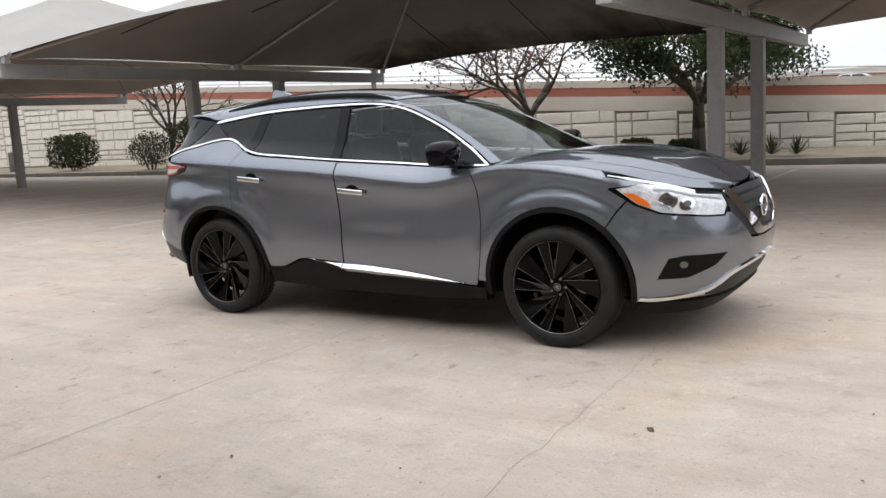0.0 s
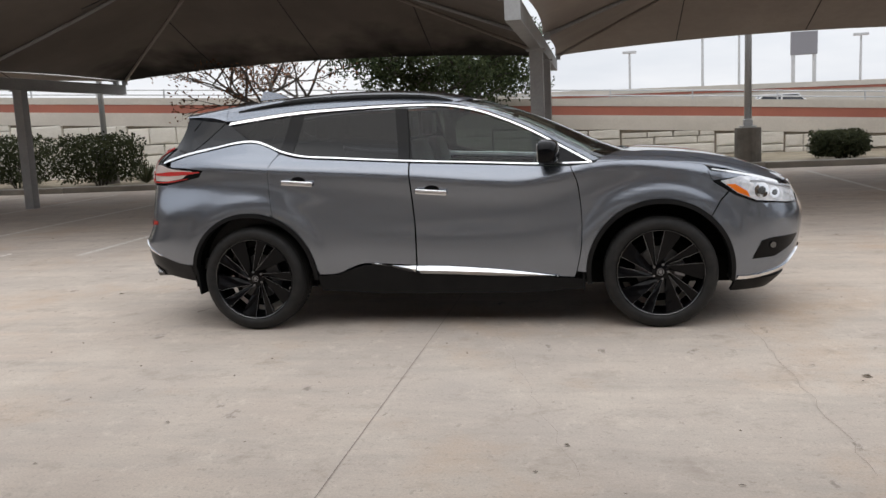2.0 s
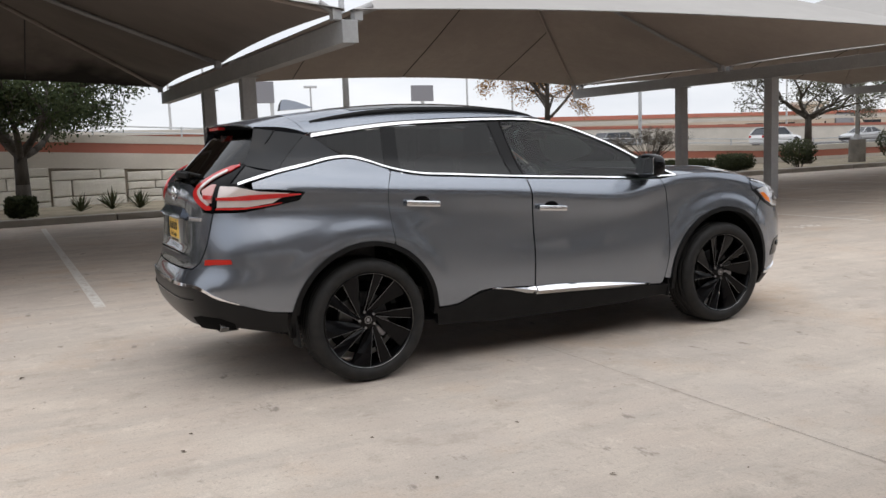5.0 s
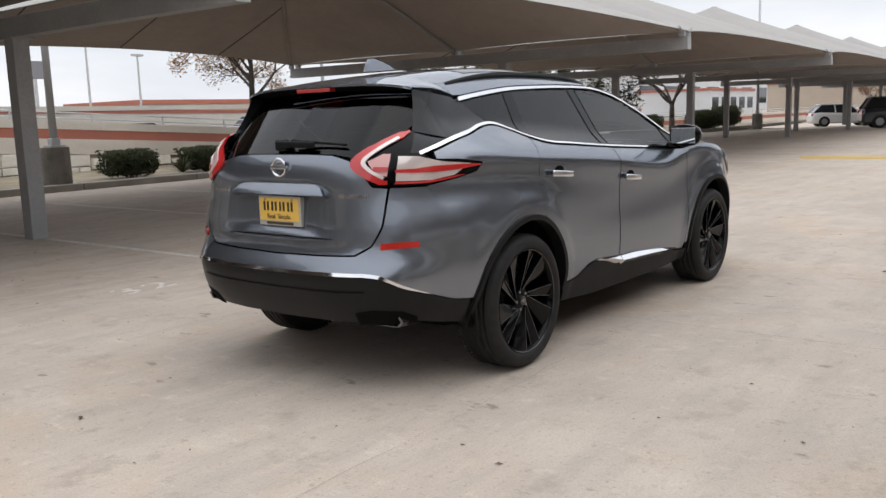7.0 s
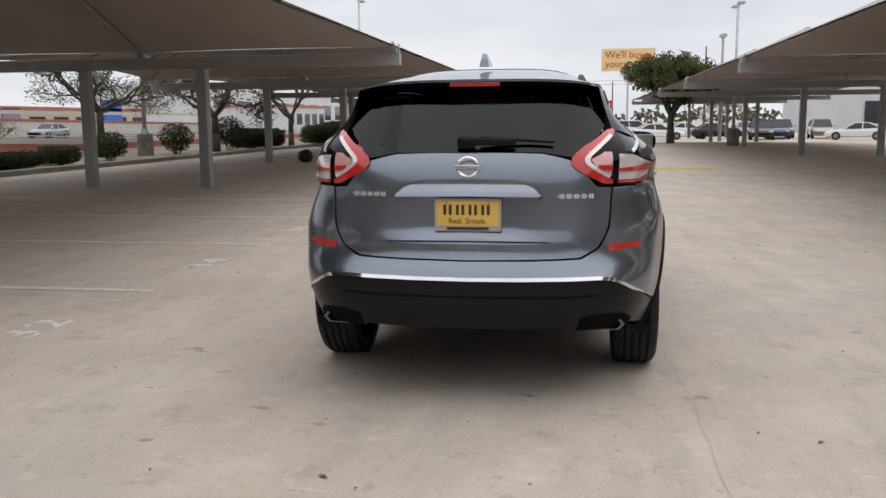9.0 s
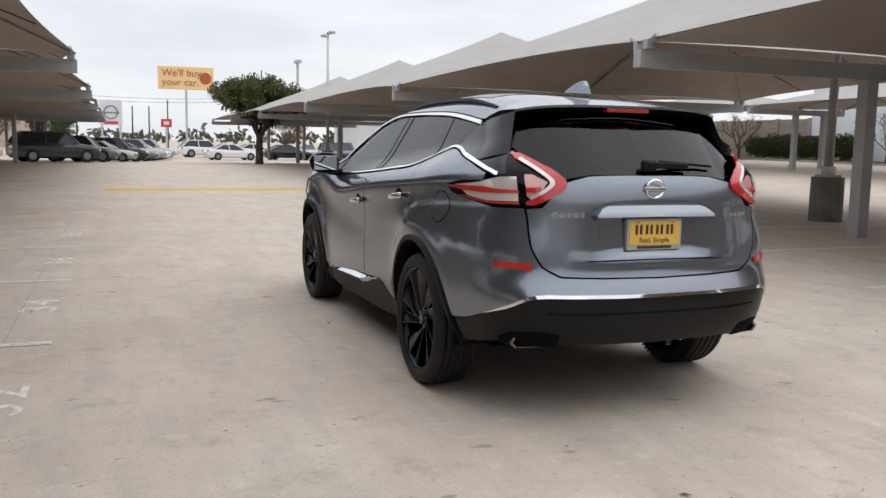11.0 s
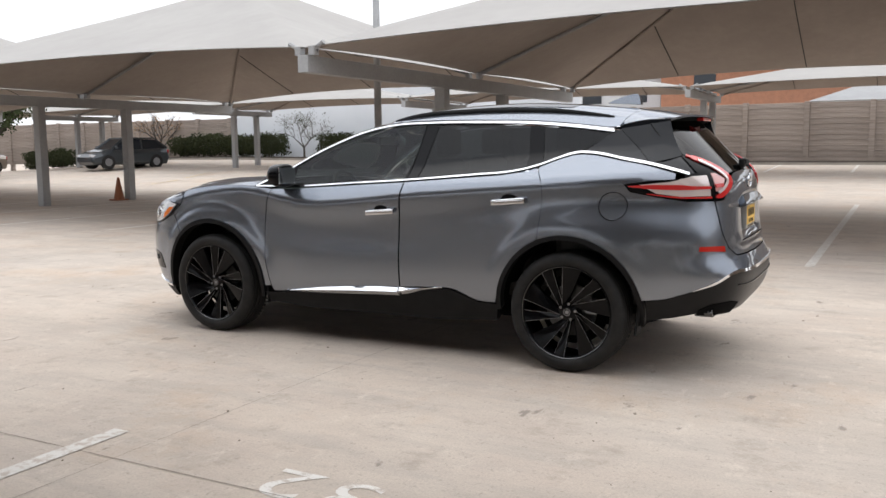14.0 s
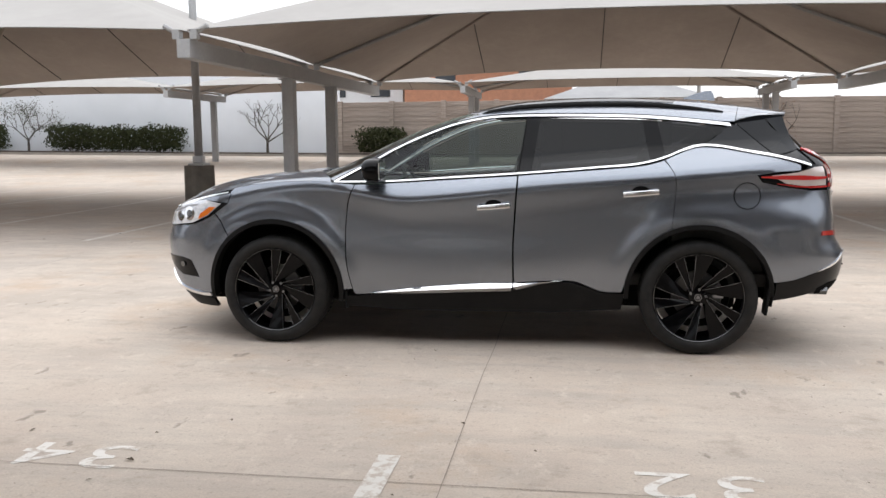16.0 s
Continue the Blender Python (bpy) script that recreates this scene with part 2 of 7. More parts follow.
# ---- builders ----
def mesh_ob(name, bm, material, parent=None, label="", smooth=False):
    me = bpy.data.meshes.new(name)
    bm.to_mesh(me)
    bm.free()
    mats = material if isinstance(material, (list, tuple)) else [material]
    for x in mats:
        me.materials.append(x)
    if smooth:
        for f in me.polygons:
            f.use_smooth = True
    ob = new(name, me)
    if parent is not None:
        ob.parent = parent
    if label:
        ob["label"] = label
    return ob


def part(name, bm, material, parent, label="", smooth=False):
    return mesh_ob(name, bm, material, parent, label, smooth)


def root(name, x, y, z=0.0, rz=0.0):
    e = new(name)
    e.matrix_basis = pose(x, y, z, 0, 0, rz)
    return e


def box(bm, x0, x1, y0, y1, z0, z1, bevel=0.0):
    r = bmesh.ops.create_cube(bm, size=1)
    bmesh.ops.scale(bm, vec=(x1 - x0, y1 - y0, z1 - z0), verts=r["verts"])
    bmesh.ops.translate(bm, vec=((x0 + x1) / 2, (y0 + y1) / 2, (z0 + z1) / 2), verts=r["verts"])
    if bevel:
        es = list({e for v in r["verts"] for e in v.link_edges})
        bmesh.ops.bevel(bm, geom=es, offset=bevel, segments=2, affect="EDGES", profile=0.6)
    return r["verts"]


def tube(bm, p0, p1, r0, r1=None, seg=8):
    """A tapered rod between two points."""
    p0, p1 = Vector(p0), Vector(p1)
    r1 = r0 if r1 is None else r1
    d = (p1 - p0).normalized()
    a = d.orthogonal().normalized()
    b = d.cross(a)
    rings = []
    for p, r in ((p0, r0), (p1, r1)):
        rings.append([bm.verts.new(p + (a * math.cos(k * 2 * math.pi / seg) + b * math.sin(k * 2 * math.pi / seg)) * r) for k in range(seg)])
    for k in range(seg):
        bm.faces.new((rings[0][k], rings[0][(k + 1) % seg], rings[1][(k + 1) % seg], rings[1][k]))
    bm.faces.new(rings[0][::-1])
    bm.faces.new(rings[1])


def sweep(bm, pts, r, seg=8):
    """A round bar bent along a line of points."""
    rings = []
    for i, p in enumerate(pts):
        d = (Vector(pts[min(i + 1, len(pts) - 1)]) - Vector(pts[max(i - 1, 0)])).normalized()
        a = d.cross(Vector((0, 0, 1)))
        a = a.normalized() if a.length > 1e-3 else Vector((1, 0, 0))
        b = d.cross(a)
        rings.append([bm.verts.new(Vector(p) + (a * math.cos(k * 2 * math.pi / seg) + b * math.sin(k * 2 * math.pi / seg)) * r) for k in range(seg)])
    for u, v in zip(rings, rings[1:]):
        for k in range(seg):
            bm.faces.new((u[k], u[(k + 1) % seg], v[(k + 1) % seg], v[k]))
    bm.faces.new(rings[0][::-1])
    bm.faces.new(rings[-1])
    bmesh.ops.recalc_face_normals(bm, faces=bm.faces)


def boxbm(*a, **k):
    bm = bmesh.new()
    box(bm, *a, **k)
    return bm


def prism(bm, pts, depth, axis=1, at=0.0):
    """A flat outline (u, w) pushed out along an axis."""
    def place(u, w, d):
        return {0: (at + d, u, w), 1: (u, at + d, w), 2: (u, w, at + d)}[axis]
    a = [bm.verts.new(place(u, w, 0)) for u, w in pts]
    b = [bm.verts.new(place(u, w, depth)) for u, w in pts]
    k = len(pts)
    bm.faces.new(a[::-1])
    bm.faces.new(b)
    for i in range(k):
        bm.faces.new((a[i], a[(i + 1) % k], b[(i + 1) % k], b[i]))
    bmesh.ops.recalc_face_normals(bm, faces=bm.faces)


# ---- ground ----
def ground_z(x, y):
    """Flat round the car, rising to the fence behind the second row of canopies."""
    k = min(max((-y - 15.5) / 17.5, 0.0), 1.0)
    far = min(max((x - 34.0) / 14.0, 0.0), 1.0)
    fall = min(max((x - 36.0) / 36.0, 0.0), 1.0) * min(max((60.0 - abs(y)) / 20.0, 0.0), 1.0)
    rise = 0.52 + 0.28 * min(max((x - 5.0) / 25.0, 0.0), 1.0)
    return rise * (0.4 * k * k * (3 - 2 * k) + 0.6 * k) * (1 - far) - 0.45 * fall * fall * (3 - 2 * fall)


def ground_mesh():
    xs = [-900, -300, -120, -60] + list(range(-40, 131, 2)) + [180, 300, 900]
    ys = [-900, -300, -120, -60, -48, -40, -34, -33, -31, -29, -27, -25, -23, -21, -19, -17, -16, -15, -10, 0, 14.5, 14.6, 40, 120, 300, 900]
    bm = bmesh.new()
    g = [[bm.verts.new((x, y, ground_z(x, y))) for y in ys] for x in xs]
    for i in range(len(xs) - 1):
        for j in range(len(ys) - 1):
            bm.faces.new((g[i][j], g[i + 1][j], g[i + 1][j + 1], g[i][j + 1]))
    return mesh_ob("ground", bm, M_CONC, smooth=True)


tagged(ground_mesh(), "worn beige concrete parking lot, stained and cracked", "ground", kind="structure")

BED_Z = 0.10


def bed():
    bm = bmesh.new()
    box(bm, -70, 62, 14.75, 20.2, -0.05, BED_Z)
    return mesh_ob("planting_bed", bm, M_SOIL)


tagged(bed(), "strip of mulch and dry soil behind the kerb", "ground", kind="structure")

kerb = root("kerb", 0, 14.6)
tagged(kerb, "low weathered concrete kerb along the planting bed", "kerb", kind="structure")
kerb_me = None
for k in range(44):
    bm = bmesh.new()
    box(bm, 0, 2.98, -0.15, 0.16, -0.05, 0.15, 0.025)
    if kerb_me is None:
        o = part("kerb_stone", bm, M_KERB, kerb)
        kerb_me = o.data
    else:
        bm.free()
        o = new("kerb_stone", kerb_me)
        o.parent = kerb
    o.location = (-70 + 3 * k, 0, 0)


def line(name, x0, x1, y0, y1, m, label, z=0.0):
    bm = bmesh.new()
    n = max(1, int(abs(y1 - y0) / 1.5))
    g = []
    for i in range(n + 1):
        y = y0 + (y1 - y0) * i / n
        g.append([bm.verts.new((x, y, ground_z(x, y) + 0.004)) for x in (x0, x1)])
    for i in range(n):
        bm.faces.new((g[i][0], g[i][1], g[i + 1][1], g[i + 1][0]))
    return tagged(mesh_ob(name, bm, m), label, "road marking", group="stall lines", kind="structure")


for k in range(-9, 10):
    x = 0.18 + 2.72 * k
    line("stall_line", x - 0.05, x + 0.05, 2.93, 13.4 if k % 2 else 13.2, M_LINE, "worn white painted stall line on concrete")
for k in range(-6, 12):
    x = 0.5 + 2.8 * k
    line("stall_line", x - 0.05, x + 0.05, -15.2, -4.5, M_LINE, "worn white painted stall line on concrete")
for k in range(-9, 8):
    x = 1.2 + 2.8 * k
    line("stall_line", x - 0.05, x + 0.05, -31.5, -26.5, M_LINE, "worn white painted stall line on concrete")
bm = bmesh.new()
prism(bm, [(17.85, -0.01), (17.90, 0.025), (17.98, 0.048), (18.06, 0.05), (18.14, 0.03), (18.20, -0.01)], 6.9, 1, -4.1)
tagged(mesh_ob("speed_bump", bm, M_YELLOW), "low yellow-painted speed bump across the lane", "speed bump", kind="structure")
for x0, y0, x1, y1 in ((21.5, -17.4, 22.3, -19.6), (22.7, -20.4, 23.9, -23.2)):
    bm = bmesh.new()
    a = [bm.verts.new((x + d, y, ground_z(x, y) + 0.012)) for x, y, d in ((x0, y0, -0.06), (x0, y0, 0.06), (x1, y1, 0.06), (x1, y1, -0.06))]
    bm.faces.new(a)
    bmesh.ops.recalc_face_normals(bm, faces=bm.faces)
    tagged(mesh_ob("faded_line", bm, M_YELLOWLINE), "faded yellow painted line on concrete", "road marking", kind="structure")
hump = root("speed_hump", -4.75, 0)
for k in range(4):
    y0 = -24.6 + 1.68 * k
    bm = bmesh.new()
    box(bm, -0.19, 0.19, 0, 1.64, 0.0, 0.055, 0.02)
    for v in bm.verts:
        v.co.y += y0
        v.co.z += ground_z(0, v.co.y) - 0.004
    part("hump_segment", bm, M_YELLOW, hump)
tagged(hump, "yellow rubber speed hump of four bolted segments", "speed hump")

# joints and cracks cut in the slab
M_JOINT = plain("dark_joint_filler", (0.23, 0.20, 0.17), 0.9)


M_CRACK = plain("pale_crack", (0.29, 0.25, 0.21), 0.9)


def joint(pts, w, name="slab_joint", label="dark control joint in the concrete slab"):
    bm = bmesh.new()
    prev = None
    for i, (x, y) in enumerate(pts):
        a = pts[max(i - 1, 0)]
        b = pts[min(i + 1, len(pts) - 1)]
        d = Vector((b[0] - a[0], b[1] - a[1])).normalized()
        nrm = Vector((-d.y, d.x)) * w / 2
        cur = [bm.verts.new((x + nrm.x, y + nrm.y, ground_z(x, y) + 0.003)), bm.verts.new((x - nrm.x, y - nrm.y, ground_z(x, y) + 0.003))]
        if prev:
            bm.faces.new((prev[0], prev[1], cur[1], cur[0]))
        prev = cur
    return tagged(mesh_ob(name, bm, M_CRACK if name == "slab_crack" else M_JOINT), label, "joint", kind="structure")


def wander(x0, y0, x1, y1, amp, n, seed):
    rng = random.Random(seed)
    out = []
    for i in range(n + 1):
        t = i / n
        out.append((x0 + (x1 - x0) * t + rng.uniform(-amp, amp), y0 + (y1 - y0) * t + rng.uniform(-amp, amp)))
    return out


joint(wander(-40, 3.24, 60, 3.20, 0.006, 60, 1), 0.0045)
joint(wander(-0.11, -14, -0.09, 14.4, 0.008, 40, 2), 0.0035)
for k in (-3, -2, -1, 1, 2, 3):
    joint(wander(-0.1 + 5.44 * k, -14, -0.1 + 5.44 * k, 14.4, 0.008, 40, 20 + k), 0.0035)
joint(wander(-40, -4.3, 60, -4.3, 0.006, 60, 3), 0.005)
joint(wander(2.04, -3.3, 1.92, 0.4, 0.022, 34, 4), 0.0022, "slab_crack", "thin wandering crack in the concrete slab")
joint(wander(-3.4, -1.1, -0.2, -1.0, 0.02, 14, 5), 0.0018, "slab_crack", "thin wandering crack in the concrete slab")
joint(wander(0.3, -0.9, 0.9, -3.4, 0.02, 20, 6), 0.0014, "slab_crack", "thin wandering crack in the concrete slab")

# stencilled stall numbers, read from the lane
def stencil(text, x, y):
    c = bpy.data.curves.new("stall_number", "FONT")
    c.body = text
    c.size = 0.39
    c.align_x = "CENTER"
    c.space_character = 1.15
    c.materials.append(M_STENCIL)
    ob = new("stall_number", c)
    ob.matrix_basis = pose(x, y, 0.0022) @ Matrix.Diagonal((1.36, 1.0, 1.0, 1.0))
    return tagged(ob, "worn white stencilled stall number " + text + " on concrete", "road marking", kind="structure")


for k, text in ((0, "34"), (-1, "32"), (1, "36"), (2, "38"), (-2, "30"), (-3, "28")):
    stencil(text, 1.585 + 2.735 * k, 2.975)

# scattered grit, dry leaves and twigs on the slab
def debris():
    rng = random.Random(11)
    bm = bmesh.new()
    for i in range(420):
        x, y = rng.uniform(-7, 7), rng.uniform(-6.5, 6.5)
        if abs(x) < 2.4 and abs(y) < 1.0:
            continue
        a, s = rng.uniform(0, 6.28), rng.uniform(0.002, 0.008) * (1.8 if rng.random() < 0.04 else 1)
        e = s * rng.uniform(1, 3)
        pts = [(math.cos(a) * e, math.sin(a) * e, 0.0), (-math.sin(a) * s, math.cos(a) * s, s * 0.7), (-math.cos(a) * e, -math.sin(a) * e, 0.002), (math.sin(a) * s, -math.cos(a) * s, s * 0.4)]
        bm.faces.new([bm.verts.new((x + p[0], y + p[1], 0.004 + p[2])) for p in pts])
    return mesh_ob("leaf_litter", bm, plain("dry_leaf_bits", (0.10, 0.075, 0.05), 0.9))


tagged(debris(), "scattered dry leaf bits and grit on the concrete", "litter", kind="stuff")


# ---- shade canopies ----
BEAM_Z = 2.78
PEAK = 5.10


def canopy_cloth(wx, wy, rise, scallop_beam, scallop_edge, lift=0.0, nx=32, ny=32):
    """Tensioned pyramid of cloth with scalloped edges, corners at z 0."""
    bm = bmesh.new()
    g = []
    for i in range(nx + 1):
        row = []
        for j in range(ny + 1):
            s, t = -1 + 2 * i / nx, -1 + 2 * j / ny
            r = max(abs(s), abs(t))
            k = 0.0
            if abs(t) >= abs(s) and r > 0:
                k = scallop_edge * (1 - (s / r) ** 2)
            elif r > 0:
                q = abs(t) / r
                k = scallop_beam * (1 - (2 * q - 1) ** 2)
            shrink = 1 - k * r * r
            h = rise * (1 - r * shrink) * (1 - 0.10 * r * (1 - r) * 4 * 0.5)
            fold = -0.05 * math.sin(math.pi * r) * (abs(abs(s) - abs(t)) ** 0.5)
            if abs(t) >= abs(s) and t < 0:
                h += lift * (1 - (s / r) ** 2) * r ** 4
            x, y = s * wx / 2, t * wy / 2
            if abs(t) >= abs(s):
                y *= shrink
            else:
                x *= shrink
            row.append(bm.verts.new((x, y, h + fold)))
        g.append(row)
    for i in range(nx):
        for j in range(ny):
            a, b, c, d = g[i][j], g[i + 1][j], g[i + 1][j + 1], g[i][j + 1]
            if i == j:
                bm.faces.new((a, b, c))
                bm.faces.new((a, c, d))
            elif i == ny - 1 - j:
                bm.faces.new((a, b, d))
                bm.faces.new((b, c, d))
            else:
                bm.faces.new((a, b, c, d))
    return bm


def canopy(x, y, wx, wy, z0, peak, label, under_tone=M_UNDERSIDE_TONE, lift=0.0):
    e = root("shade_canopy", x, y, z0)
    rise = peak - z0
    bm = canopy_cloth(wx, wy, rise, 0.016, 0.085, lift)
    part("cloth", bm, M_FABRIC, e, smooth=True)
    # Second sheet of the same cloth, carrying the underside's light as colour.
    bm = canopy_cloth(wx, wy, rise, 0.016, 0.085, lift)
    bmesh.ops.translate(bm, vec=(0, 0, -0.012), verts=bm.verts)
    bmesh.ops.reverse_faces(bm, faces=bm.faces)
    part("cloth_underside", bm, under_tone, e, "taupe underside of the cloth, toned for the light below it", smooth=True)
    bm = bmesh.new()
    box(bm, -0.09, 0.09, -0.09, 0.09, rise - 0.10, rise - 0.02, 0.02)
    part("peak_plate", bm, M_STEEL, e)
    for sx, sy in ((-1, -1), (-1, 1), (1, -1), (1, 1), (-1, 0), (1, 0)):
        bm = bmesh.new()
        run = []
        for i in range(11):
            r = 0.975 - 0.955 * i / 10
            h = rise * (1 - r) * (1 - 0.2 * r * (1 - r)) - (0.05 * math.sin(math.pi * r) if sy == 0 else 0) - 0.055
            run.append((sx * r * wx / 2, sy * r * wy / 2, h))
        sweep(bm, run, 0.034)
        part("hip_pipe", bm, M_UNDERSIDE_TONE if sy else M_STEEL, e, smooth=True)
    M_SEAM = M_BLACK
    for s in (-0.5, 0.0, 0.5):
        for sd in (-1, 1):
            bm = bmesh.new()
            n = 12
            run = []
            for i in range(n + 1):
                t = 0.98 + (abs(s) - 0.98) * i / n if s else 0.98 - 0.9 * i / n
                r = max(abs(s), t)
                k = 0.085 * (1 - (s / r) ** 2)
                sh = 1 - k * r * r
                h = rise * (1 - r * sh) * (1 - 0.2 * r * (1 - r)) - 0.05 * math.sin(math.pi * r) * (abs(abs(s) - t) ** 0.5) - 0.02
                p = Vector((s * wx / 2, sd * t * sh * wy / 2, h))
                run.append(p)
            sweep(bm, run, 0.010, 5)
            part("seam_cable", bm, M_SEAM, e)
    return tagged(e, label, "shade canopy", group="shade canopies")


def beam_frame(x, y0, y1, ym, posts, z_ground, zb, label):
    """A cross beam on two posts, with cloth brackets at its ends and middle."""
    e = root("canopy_frame", x, 0, z_ground)
    h = zb - z_ground
    bm = bmesh.new()
    box(bm, -0.09, 0.09, y0, y1, h - 0.34, h - 0.10, 0.008)
    part("beam", bm, M_STEEL, e)
    for y in posts:
        bm = bmesh.new()
        box(bm, -0.105, 0.105, y - 0.105, y + 0.105, -0.05, h - 0.34, 0.012)
        p = part("post", bm, M_STEEL, e)
        bm = bmesh.new()
        box(bm, -0.15, 0.15, y - 0.15, y + 0.15, h - 0.362, h - 0.342, 0.0)
        part("post_cap", bm, M_STEEL, e)
    for y in (y0 + 0.1, ym, y1 - 0.1):
        for sx in (-1, 1):
            bm = bmesh.new()
            box(bm, sx * 0.12 - 0.05, sx * 0.12 + 0.05, y - 0.06, y + 0.06, h - 0.10, h + 0.03, 0.01)
            tube(bm, (sx * 0.12, y, h - 0.02), (sx * 0.3, y, h + 0.08), 0.035)
            part("cloth_bracket", bm, M_STEEL, e)
    return tagged(e, label, "canopy frame", group="canopy frames")


L_X = [0.16 + 10.95 * k for k in range(-4, 7)]
for x in L_X:
    beam_frame(x, 3.10, 14.15, 8.63, (7.35, 10.0), 0.0, BEAM_Z + 0.05, "grey steel canopy beam on two square posts beside the kerb")
for a, b in zip(L_X, L_X[1:]):
    canopy((a + b) / 2, 8.63, b - a - 0.08, 11.05, BEAM_Z + 0.06, PEAK, "taupe shade-cloth canopy stretched over parking stalls", M_MOULD_SHADE if -12 < a < -6 else M_UNDERSIDE_TONE, 0.22 if -12 < a < -6 else 0.0)
R_X = [4.4 + 11.2 * k for k in range(-4, 6)]
for x in R_X:
    beam_frame(x, -15.25, -4.22, -9.75, (-8.4, -11.1), 0.0, BEAM_Z, "grey steel canopy beam on two square posts in the open lot")
for a, b in zip(R_X, R_X[1:]):
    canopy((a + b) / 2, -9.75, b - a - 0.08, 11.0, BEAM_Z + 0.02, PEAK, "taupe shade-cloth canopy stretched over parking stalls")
S_X = [3.2 + 10.8 * k for k in range(-4, 6)]
for x in S_X:
    beam_frame(x, -28.5, -23.2, -25.9, (-25.8, -27.4), ground_z(x, -26.5) - 0.03, 3.22, "grey steel canopy beam on two posts near the back wall")
for a, b in zip(S_X, S_X[1:]):
    canopy((a + b) / 2, -25.9, b - a - 0.08, 5.4, 3.23, 4.25, "taupe shade-cloth canopy over the stalls by the back wall")


def light_pole(x, y, z, h, label, heads=2, foot=0.85):
    e = root("light_pole", x, y, z)
    bm = bmesh.new()
    tube(bm, (0, 0, -0.05), (0, 0, foot), 0.31, 0.30, 20)
    part("footing", bm, M_FOOT, e)
    bm = bmesh.new()
    box(bm, -0.17, 0.17, -0.17, 0.17, foot, foot + 0.05, 0.01)
    box(bm, -0.10, 0.10, -0.10, 0.10, foot + 0.05, foot + 0.2, 0.02)
    part("base_plate", bm, M_GALV, e)
    bm = bmesh.new()
    tube(bm, (0, 0, foot + 0.1), (0, 0, h), 0.085, 0.06, 12)
    part("shaft", bm, M_GALV, e, smooth=True)
    for sx in ((-1, 1) if heads == 2 else (1,)):
        bm = bmesh.new()
        tube(bm, (0, 0, h - 0.1), (sx * 0.5, 0, h - 0.02), 0.03)
        box(bm, sx * 0.75 - 0.3, sx * 0.75 + 0.3, -0.17, 0.17, h - 0.06, h + 0.05, 0.03)
        part("lamp_head", bm, M_GALV, e)
    return tagged(e, label, "light pole", group="light poles")


light_pole(4.67, 14.95, BED_Z, 9.0, "grey steel light pole on a round concrete footing in the bed")
light_pole(7.0, -10.3, 0, 9.0, "grey steel light pole rising through the canopy from a concrete footing")
light_pole(-12.9, 16.6, BED_Z, 9.0, "grey steel light pole on a round concrete footing in the bed")
light_pole(26.0, 16.6, BED_Z, 9.0, "grey steel light pole on a round concrete footing in the bed")
light_pole(48.5, 13.5, 0, 9.0, "grey steel light pole on a round concrete footing")
light_pole(40.0, -8.2, 0, 7.0, "grey steel light pole on a round concrete footing")
light_pole(-5.75, -31.6, ground_z(-5.75, -31.6), 9.0, "grey steel light pole on a concrete footing before the fence")
light_pole(-33.0, 16.8, BED_Z, 9.0, "grey steel light pole on a round concrete footing in the bed")


# ---- retaining wall and highway ----
def wall_top(x):
    if x < 5:
        return 0.78 + 0.052 * (5.0 - x)
    return 0.78 - 0.058 * (x - 5) if x < 13.5 else max(-0.18, 0.287 - 0.034 * (x - 13.5))


WALL_Y = 20.0
WX = [-70, -50, -40, -30, -24, -18, -12, -6, 0, 5, 10, 13.5, 16, 24, 27.5, 34, 46, 62, 90, 130]


def ribbon(name, y0, y1, lo, hi, m, label, category, xs=WX, kind="structure"):
    """A long bar whose foot and head follow the wall's slope."""
    bm = bmesh.new()
    prev = None
    for x in xs:
        cur = [bm.verts.new(p) for p in ((x, y0, lo(x)), (x, y1, lo(x)), (x, y1, hi(x)), (x, y0, hi(x)))]
        if prev:
            for i in range(4):
                bm.faces.new((prev[i], cur[i], cur[(i + 1) % 4], prev[(i + 1) % 4]))
        else:
            bm.faces.new(cur[::-1])
        prev = cur
    bm.faces.new(prev)
    bmesh.ops.recalc_face_normals(bm, faces=bm.faces)
    return tagged(mesh_ob(name, bm, m), label, category, kind=kind)


stone_wall = ribbon("wall_retaining", WALL_Y + 0.03, WALL_Y + 0.5, lambda x: -0.4, wall_top, M_MORTAR, "retaining wall of rough cream limestone blocks below a highway", "wall")
ribbon("wall_coping", WALL_Y - 0.06, WALL_Y + 0.5, wall_top, lambda x: wall_top(x) + 0.36, M_BARRIER, "pale concrete coping on the retaining wall", "wall coping")
ribbon("highway_barrier", WALL_Y - 0.02, WALL_Y + 0.45, lambda x: wall_top(x) + 0.36, lambda x: wall_top(x) + 0.43, M_BARRIER, "pale ledge below the red band", "barrier")
ribbon("highway_barrier_band", WALL_Y + 0.0, WALL_Y + 0.45, lambda x: wall_top(x) + 0.43, lambda x: wall_top(x) + 0.70, M_REDBAND, "brick-red painted band along the highway barrier", "barrier")
ribbon("highway_barrier_top", WALL_Y - 0.02, WALL_Y + 0.47, lambda x: wall_top(x) + 0.70, lambda x: wall_top(x) + 0.92, M_BARRIER, "pale concrete top of the highway barrier", "barrier")
ribbon("highway_deck", WALL_Y + 0.5, 58.0, lambda x: -0.4, lambda x: max(wall_top(x) + 0.1, 0.04), M_ASPHALT, "grey highway roadway behind the barrier", "road")
